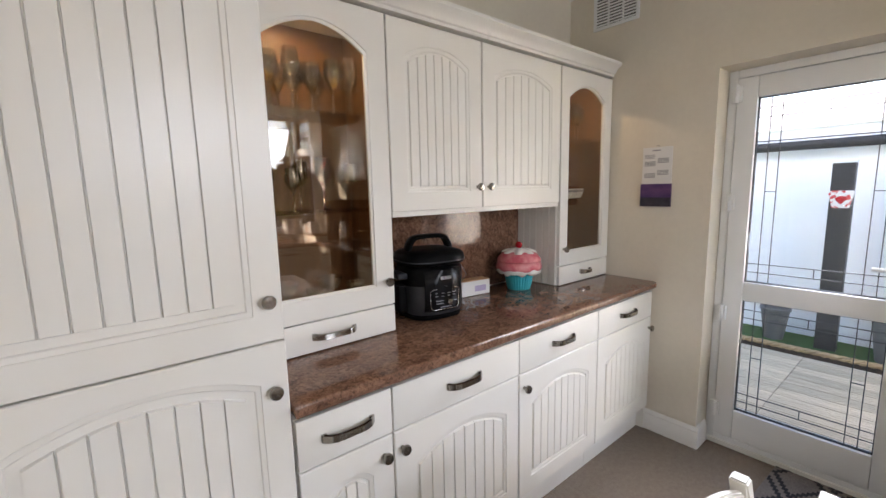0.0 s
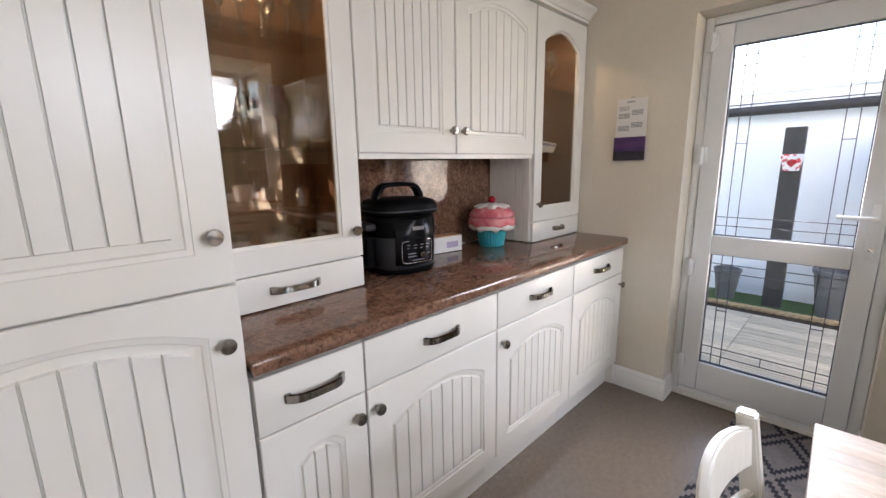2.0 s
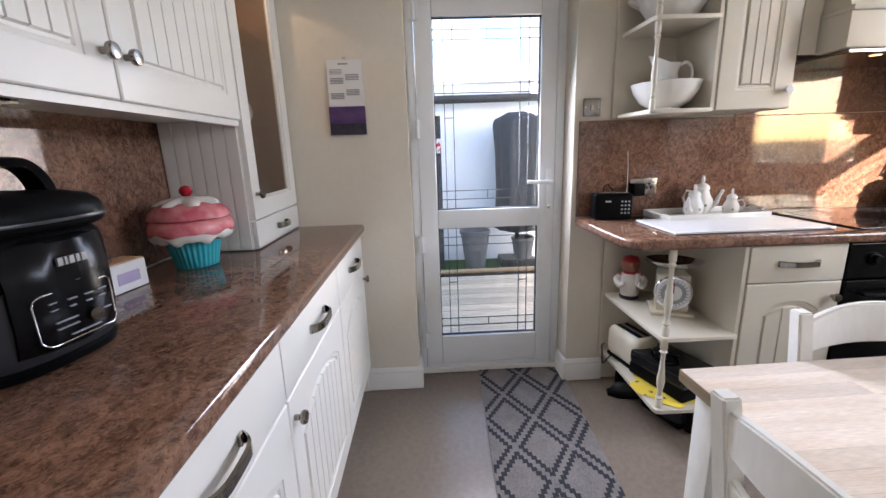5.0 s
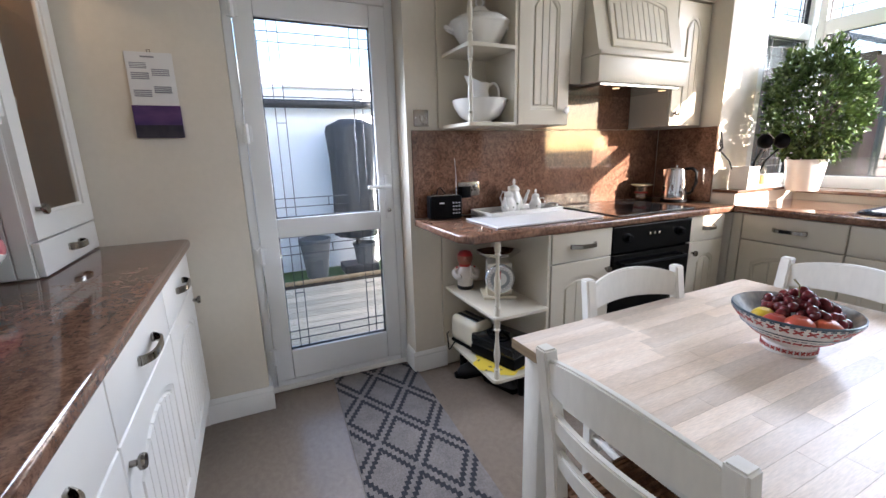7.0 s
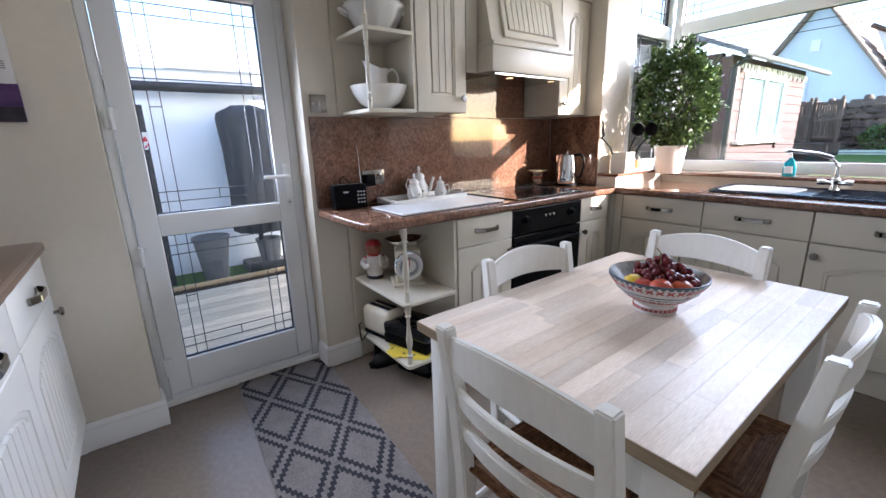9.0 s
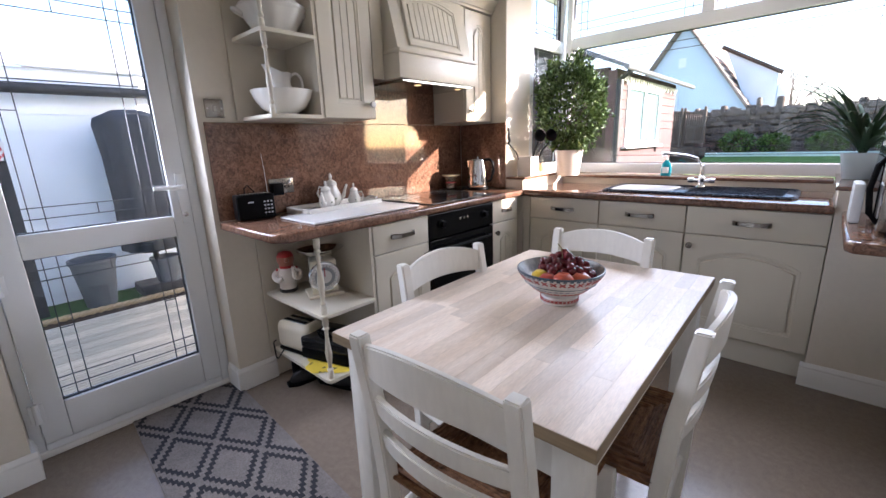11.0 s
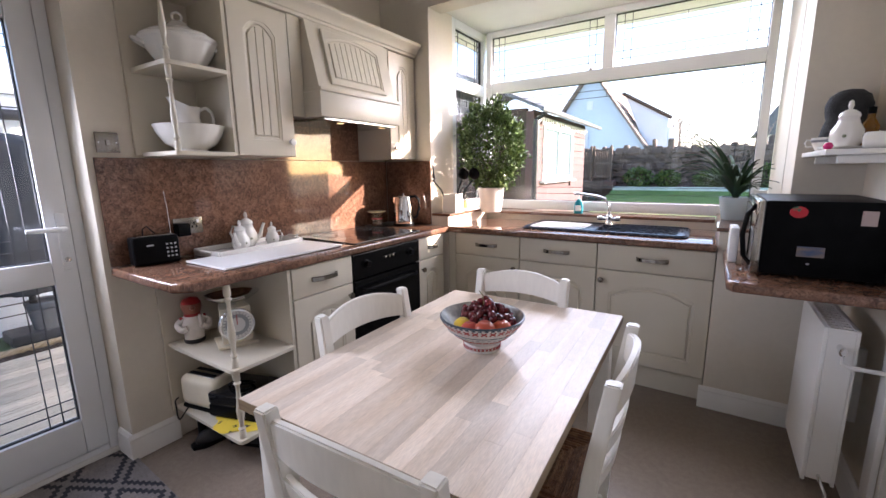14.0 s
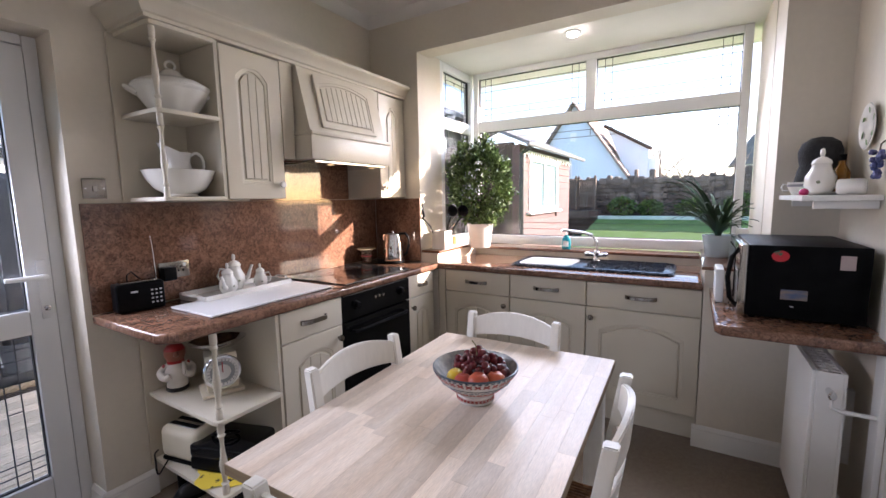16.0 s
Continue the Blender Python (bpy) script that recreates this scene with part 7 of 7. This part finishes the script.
part("roof", b, mat("pale_roof_sheet", (0.55, 0.56, 0.58), 0.6, color2=(0.48, 0.49, 0.51), scale=3), og, "pale sheet roof")
part("cable", tube([(5.24, -1.5, 1.86), (5.24, -0.6, 1.855), (5.24, 0.4, 1.86), (5.24, 1.5, 1.865)], 0.006, 6), M_DARKPOST, og)
nb = thing("neighbour_house", "neighbour's white house with a brown tiled roof edge", "house")
part("wall", box(11.0, 11.3, -6.0, -0.4, GZ, 2.72), M_RENDERW, nb)
part("gutter", box(10.6, 10.75, -6.2, -0.35, 2.76, 2.90, bev=0.02), M_RENDERW, nb, "white gutter")
part("roof", prism([(10.7, 2.72), (10.7, 2.94), (12.6, 3.3), (12.6, 2.9)], -6.2, -0.35, m=Matrix(((1, 0, 0, 0), (0, 0, 1, 0), (0, 1, 0, 0), (0, 0, 0, 1)))), M_TILE, nb)
po = thing("pergola_post", "square black post standing in the yard", "post", at(5.03, 0.56, -0.0745))
part("shaft", box(-0.05, 0.05, -0.075, 0.075, 0.0, 1.68, bev=0.004), M_DARKPOST, po)
part("cap", box(-0.058, 0.058, -0.083, 0.083, 1.68, 1.71, bev=0.006), M_RENDERW, po, "pale cap")
hp = thing("wall_planter", "small white half-basket with red heart hung on the post", "planter", at(4.976, 0.555, 1.22))
part("basket", prism([(-0.055, 0.0), (0.055, 0.0), (0.085, 0.13), (0.075, 0.15), (-0.075, 0.15), (-0.085, 0.13)], -0.03, 0.0, m=Matrix(((0, 0, 1, 0), (-1, 0, 0, 0), (0, 1, 0, 0), (0, 0, 0, 1))), bev=0.004), mat("white_red_floral", (0.72, 0.70, 0.68), 0.4, color2=(0.55, 0.03, 0.04), scale=22, lo=0.52, hi=0.56), hp)
part("heart", prism([(0.0, 0.03), (0.035, 0.07), (0.035, 0.09), (0.018, 0.1), (0, 0.088), (-0.018, 0.1), (-0.035, 0.09), (-0.035, 0.07)], -0.034, -0.030, m=Matrix(((0, 0, 1, 0), (-1, 0, 0, 0), (0, 1, 0, 0), (0, 0, 0, 1)))), M_CHERRY, hp, "red heart")


def planter(m, k, label):
    p = thing("plant_pot", label, "plant pot", m, "pots on the turf")
    part("pot", lathe([(0.11 * k, 0), (0.115 * k, 0.01), (0.165 * k, 0.40 * k), (0.172 * k, 0.41 * k), (0.172 * k, 0.44 * k), (0.155 * k, 0.44 * k), (0.15 * k, 0.38 * k), (0, 0.37 * k)], 28), M_POTGREY, p, "", 40)
    part("rim", lathe([(0.17 * k, 0.40 * k), (0.178 * k, 0.41 * k), (0.178 * k, 0.442 * k), (0.168 * k, 0.446 * k)], 28, caps=False), M_POTGREY, p, "", 40)
    return p


planter(at(5.0, 0.13, -0.0745), 0.98, "tall tapered grey planter on the turf")
planter(at(5.0, -0.42, -0.0745), 0.75, "small grey planter on the turf")
planter(at(5.05, 0.95, -0.0745), 0.7, "small grey planter on the turf")
cv = thing("covered_parasol", "tall black fabric cover over a folded parasol", "cover", at(5.05, -0.36, 0.0))
part("base", box(-0.15, 0.15, -0.2, 0.2, -0.0745, 0.02, bev=0.02), M_DARKPOST, cv)
part("pole", lathe([(0.025, 0.02), (0.025, 0.45)], 12), M_DARKPOST, cv)
part("fabric", lathe([(0.20, 0.34), (0.225, 0.36), (0.21, 0.8), (0.235, 1.2), (0.25, 1.50), (0.24, 1.56), (0.12, 1.62), (0, 1.63)], 40, wave=lambda a, i: 1 + 0.10 * math.sin(a * 5 + i * 0.6) + 0.05 * math.sin(a * 11 - i)), M_COVER, cv, "", 60)
yw = tagged(obj("garden_wall", box(2.75, 5.4, 2.6, 2.75, GZ, 1.9), M_RENDERW), "white rendered garden wall closing the yard", "wall", kind="structure")

# house's own outer skin beside the bay and door
setting("outer_wall", box(X1 + 0.302, X1 + 0.33, -2.2, -0.075, GZ, 3.0), M_RENDERW, "white outer face of the house", "wall")

# pink summer house beyond the bay window
su = thing("summer_house", "dusky pink timber summer house with white window", "summer house")
SX = 2.75
for k in range(17):
    zz = GZ + k * 0.14
    for a, c in (((-9.05, -5.9),) if (zz + 0.14 < 1.10 or zz > 2.03) else ((-9.05, -8.06), (-6.34, -5.9))):
        b = prism([(SX + 0.02, zz), (SX - 0.014, zz), (SX - 0.002, zz + 0.137), (SX + 0.02, zz + 0.137)], a, c, m=Matrix(((1, 0, 0, 0), (0, 0, 1, 0), (0, 1, 0, 0), (0, 0, 0, 1))))
        bmesh.ops.recalc_face_normals(b, faces=b.faces)
        part("board", b, M_PINKCLAD, su)
b = box(SX + 0.021, SX + 0.12, -9.05, -8.06, GZ, 2.2)
box(SX + 0.021, SX + 0.12, -6.34, -5.9, GZ, 2.2, bm=b)
box(SX + 0.021, SX + 0.12, -8.06, -6.34, GZ, 1.08, bm=b)
box(SX + 0.021, SX + 0.12, -8.06, -6.34, 2.05, 2.2, bm=b)
part("wall", b, M_PINKCLAD, su)
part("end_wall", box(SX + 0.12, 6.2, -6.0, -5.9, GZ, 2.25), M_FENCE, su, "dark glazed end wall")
part("end_wall", box(SX + 0.12, 6.2, -9.05, -8.95, GZ, 2.25), M_PINKCLAD, su)
w_ = part("window", box(SX - 0.03, SX + 0.05, -8.06, -7.98, 1.1, 2.05), M_UPVC, su, "white-framed window")
for d in ((-6.42, -6.34, 1.1, 2.05), (-7.98, -6.42, 1.1, 1.17), (-7.98, -6.42, 1.97, 2.05), (-7.24, -7.16, 1.17, 1.97)):
    part("frame_bar", box(SX - 0.03, SX + 0.05, d[0], d[1], d[2], d[3]), M_UPVC, w_)
part("sill", box(SX - 0.09, SX + 0.02, -8.15, -6.25, 1.06, 1.10), M_UPVC, w_)
part("pane", box(SX + 0.005, SX + 0.012, -7.98, -6.42, 1.17, 1.97), mat("summer_house_glass", (0.16, 0.24, 0.25), 0.05), w_, "greenish glass")
part("blind", box(SX + 0.03, SX + 0.035, -7.98, -7.62, 1.17, 1.97), M_PAPER, w_, "white curtain")
RP = [(SX - 0.22, 2.17), (SX - 0.22, 2.22), (4.5, 3.12), (6.6, 2.2), (6.6, 2.14), (4.5, 3.04)]
b = prism(RP, -9.4, -5.6, m=Matrix(((1, 0, 0, 0), (0, 0, 1, 0), (0, 1, 0, 0), (0, 0, 0, 1))))
bmesh.ops.recalc_face_normals(b, faces=b.faces)
part("roof", b, M_SLATE, su, "grey felt roof")
part("gutter", tube([(SX - 0.24, -9.4, 2.17), (SX - 0.24, -5.6, 2.18)], 0.036, 10), M_SLATE, su)
part("downpipe", tube([(SX - 0.22, -5.85, 2.16), (SX - 0.06, -5.87, 2.05), (SX - 0.05, -5.87, GZ)], 0.045, 10), M_DARKPOST, su, "dark downpipe")
b = bmesh.new()
for k in range(26):
    yy = -9.0 + k * 0.118
    box(SX - 0.05, SX - 0.03, yy, yy + 0.07, 2.06 - 0.04 * (k % 2), 2.13, bm=b)
part("bunting", b, M_UPVC, su, "white fretwork under the eaves")

# neighbouring A-shaped house
ah = thing("gabled_house", "pale blue steep-gabled house with brown tiled roof", "house")
Y3 = Matrix(((1, 0, 0, 0), (0, 0, 1, 0), (0, 1, 0, 0), (0, 0, 0, 1)))
ax_, az_ = 4.36, 4.75
b = prism([(ax_ + 2.5, GZ), (ax_ + 2.5, 1.2), (ax_, az_), (ax_ - 2.5, 1.2), (ax_ - 2.5, GZ)], -16.3, -16.0, m=Y3)
bmesh.ops.recalc_face_normals(b, faces=b.faces)
part("wall", b, M_BLUEW, ah, "pale blue gable")
for s in (-1, 1):
    nrow = 14
    for k in range(nrow):
        u0, u1 = k / nrow, (k + 1) / nrow
        p0 = (ax_ + s * 2.62 * u0, az_ + 0.06 - 3.7 * u0)
        p1 = (ax_ + s * 2.62 * u1, az_ + 0.06 - 3.7 * u1)
        b = prism([(p0[0], p0[1]), (p0[0], p0[1] + 0.05), (p1[0], p1[1] + 0.11), (p1[0], p1[1])], -23.0, -15.85, m=Y3)
        bmesh.ops.recalc_face_normals(b, faces=b.faces)
        part("tile_course", b, M_TILE, ah)
b = tube([(ax_ + 2.6, -15.8, az_ - 3.6), (ax_, -15.8, az_ + 0.12), (ax_ - 2.6, -15.8, az_ - 3.6)], 0.06, 6)
part("bargeboard", b, M_TILE, ah)
wn = part("window", box(ax_ - 0.85 + 0.9, ax_ + 0.95, -15.99, -15.93, 1.95, 2.75), M_UPVC, ah, "white window")
part("pane", box(ax_ + 0.12, ax_ + 0.88, -15.93, -15.915, 2.02, 2.68), mat("far_glass", (0.25, 0.38, 0.45), 0.08), wn)
part("vent", box(ax_ - 0.10, ax_ + 0.12, -15.99, -15.95, 3.45, 3.75), M_RENDERW, ah)
b = prism([(ax_ - 1.05, 3.95), (ax_ - 2.55, 3.05), (ax_ - 2.55, 1.2), (ax_ - 2.2, 1.2)], -18.5, -16.9, m=Y3)
bmesh.ops.recalc_face_normals(b, faces=b.faces)
part("dormer", b, M_BLUEW, ah, "blue-rendered dormer")
part("dormer_roof", tube([(ax_ - 0.95, -16.85, 4.05), (ax_ - 2.65, -16.85, 3.05)], 0.07, 6), M_FENCE, ah)
part("dormer_end", box(ax_ - 2.8, ax_ - 2.56, -18.4, -17.0, GZ, 2.75), M_RENDERW, ah)
fh = thing("far_house", "distant dark-roofed house beyond the garden wall", "house")
part("wall", box(-3.6, -1.3, -24.0, -22.0, GZ, 2.6), M_RENDERW, fh)
part("roof", prism([(-3.9, 2.6), (-1.0, 2.6), (-1.9, 4.0), (-3.2, 4.0)], -24.2, -21.8, m=Y3), M_SLATE, fh)

# stone wall at the garden's end
swl = tagged(new("stone_wall"), "dark dry-stone garden wall with upright coping", "wall", kind="structure")
part("core", box(-7.5, 4.6, -13.35, -13.05, GZ, 1.70), M_MORTAR, swl, "dark joints")
rnd = random.Random(17)
shapes = []
for q_ in range(10):
    b = bmesh.new()
    bmesh.ops.create_cube(b, size=1)
    bmesh.ops.bevel(b, geom=list(b.edges), offset=0.22, segments=2, affect="EDGES")
    for v in b.verts:
        v.co += Vector((rnd.uniform(-0.07, 0.07), rnd.uniform(-0.05, 0.05), rnd.uniform(-0.09, 0.09)))
    me = bpy.data.meshes.new("stone")
    b.to_mesh(me)
    b.free()
    me.materials.append(M_STONEW)
    shapes.append(me)
cnt = 0
z = 0.55
while z < 1.68:
    h = rnd.uniform(0.10, 0.22)
    x = -3.2 + rnd.uniform(-0.2, 0)
    while x < 4.4:
        w = rnd.uniform(0.16, 0.50)
        if cnt < 290:
            o = new("stone", rnd.choice(shapes))
            o.parent = swl
            o.matrix_local = Matrix.Translation((x + w / 2, -13.03 + rnd.uniform(-0.03, 0.03), z + h / 2)) @ Matrix.Diagonal((w * 1.02, 0.18, h * 1.05, 1))
            cnt += 1
        x += w
    z += h
b = bmesh.new()
x = -7.0
while x < 4.5:
    w = rnd.uniform(0.06, 0.24)
    h = rnd.uniform(0.06, 0.22) + (0.16 if rnd.random() < 0.10 else 0)
    merge(b, box(x, x + w * 0.96, -13.36, -13.02, 1.58, 1.74 + h, bev=0.03, seg=1))
    x += w
tagged(part("coping_stones", b, M_STONEW, swl, "uneven upright coping"), kind="stuff")
# pair of garden gates
M_GATE = mat("weathered_gate_timber", (0.17, 0.13, 0.10), 0.8, color2=(0.11, 0.085, 0.065), scale=8, stretch=(4, 4, 0.5), fine=0.2)
for gx in (3.42, 2.86):
    gt = thing("garden_gate", "dark slatted timber garden gate panel with finials", "gate", at(gx, -12.55, 0.931, Matrix.Rotation(radians(-8), 4, "Z")), "garden gates")
    for s in (0, 0.50):
        p_ = box(s - 0.035, s + 0.035, -0.035, 0.035, 0, 0.95, bev=0.005)
        lathe([(0.02, 0.95), (0.045, 0.98), (0.03, 1.02), (0, 1.05)], 10, p_, at(s, 0, 0))
        part("post", p_, M_GATE, gt)
    for k in range(8):
        part("slat", box(0.05 + k * 0.051, 0.083 + k * 0.051, -0.012, 0.012, 0.08, 0.90, bev=0.003), M_GATE, gt)
    for zz in (0.10, 0.48, 0.86):
        part("rail", box(0.035, 0.465, -0.02, 0.02, zz, zz + 0.06, bev=0.003), M_GATE, gt)
# shrubs before the wall
rnd = random.Random(31)
for x, y, r, h in ((2.1, -12.3, 0.42, 0.55), (1.35, -12.4, 0.35, 0.45), (0.35, -12.2, 0.42, 0.45), (-0.8, -12.3, 0.5, 0.6), (-1.6, -12.2, 0.4, 0.5)):
    s_ = thing("shrub", "low green garden shrub before the stone wall", "shrub", at(x, -12.66, 0.70), "garden shrubs")
    part("stem", tube([(0, 0, 0), (0.02, 0, 0.2)], 0.03, 6), M_BARK, s_)
    part("crown", leaf_cloud(rnd, 700, (0, 0, 0.06 + h * 0.45), r * 0.85, h * 0.5, 0.085, lambda p: True), M_LEAF, s_, "leafy crown")
b = prism([(-6.6, GZ + 0.002), (-12.2, 0.68), (-12.2, GZ - 0.2), (-6.6, GZ - 0.2)], -7.0, 2.70, m=Matrix(((0, 0, 1, 0), (1, 0, 0, 0), (0, 1, 0, 0), (0, 0, 0, 1))))
bmesh.ops.recalc_face_normals(b, faces=b.faces)
setting("sloping_lawn", b, M_GRASS, "bright green lawn rising to the stone wall", "lawn")
setting("planting_bed", box(-7.0, 4.6, -13.04, -12.36, GZ, 0.70, bev=0.01), M_SOIL, "dark soil bed before the stone wall", "garden bed")
setting("gate_step", box(2.72, 4.55, -12.95, -12.38, 0.701, 0.93, bev=0.02), M_STONEW, "stone step under the garden gates", "step")
pv = tagged(obj("pond_border", box(-7.0, 2.70, -12.35, -12.205, GZ, 0.775, bev=0.02), mat("pale_green_cover", (0.50, 0.62, 0.56), 0.5, color2=(0.44, 0.56, 0.50), scale=3)), "low pale green edging of the garden bed", "garden bed", kind="structure")


M_TWIG = mat("pale_twig", (0.32, 0.26, 0.22), 0.9, color2=(0.22, 0.18, 0.15), scale=6)


def bare_tree(m, h, seed, label="leafless garden tree with fine twigs"):
    r_ = random.Random(seed)
    t = thing("tree", label, "tree", m, "bare trees")
    trunk, twigs = bmesh.new(), bmesh.new()

    def grow(p, d, L, rad, depth):
        q_ = p + d * L
        tube([p, (p + q_) / 2 + Vector((r_.uniform(-1, 1), r_.uniform(-1, 1), 0)) * L * 0.06, q_], [rad, rad * 0.85, rad * 0.68], 5 if depth < 2 else 3, trunk if depth < 2 else twigs)
        if depth >= 5:
            return
        for k in range(3 if depth < 4 else 2):
            nd = (d + Vector((r_.gauss(0, 0.45), r_.gauss(0, 0.45), r_.uniform(0.0, 0.35)))).normalized()
            grow(p + d * L * r_.uniform(0.6, 1.0), nd, L * r_.uniform(0.6, 0.78), rad * 0.6, depth + 1)
    grow(Vector((0, 0, 0)), Vector((0, 0, 1)), h * 0.3, h * 0.016, 0)
    part("trunk", trunk, M_TWIG, t)
    part("twigs", twigs, M_TWIG, t, "fine bare twigs")


for x, y, h, s in ((1.5, -20, 5.2, 1), (0.6, -22, 4.4, 2), (-1.6, -19, 4.2, 3), (3.0, -24, 5.0, 4), (-3.6, -20, 4.6, 5)):
    bare_tree(at(x, y, GZ), h, s)
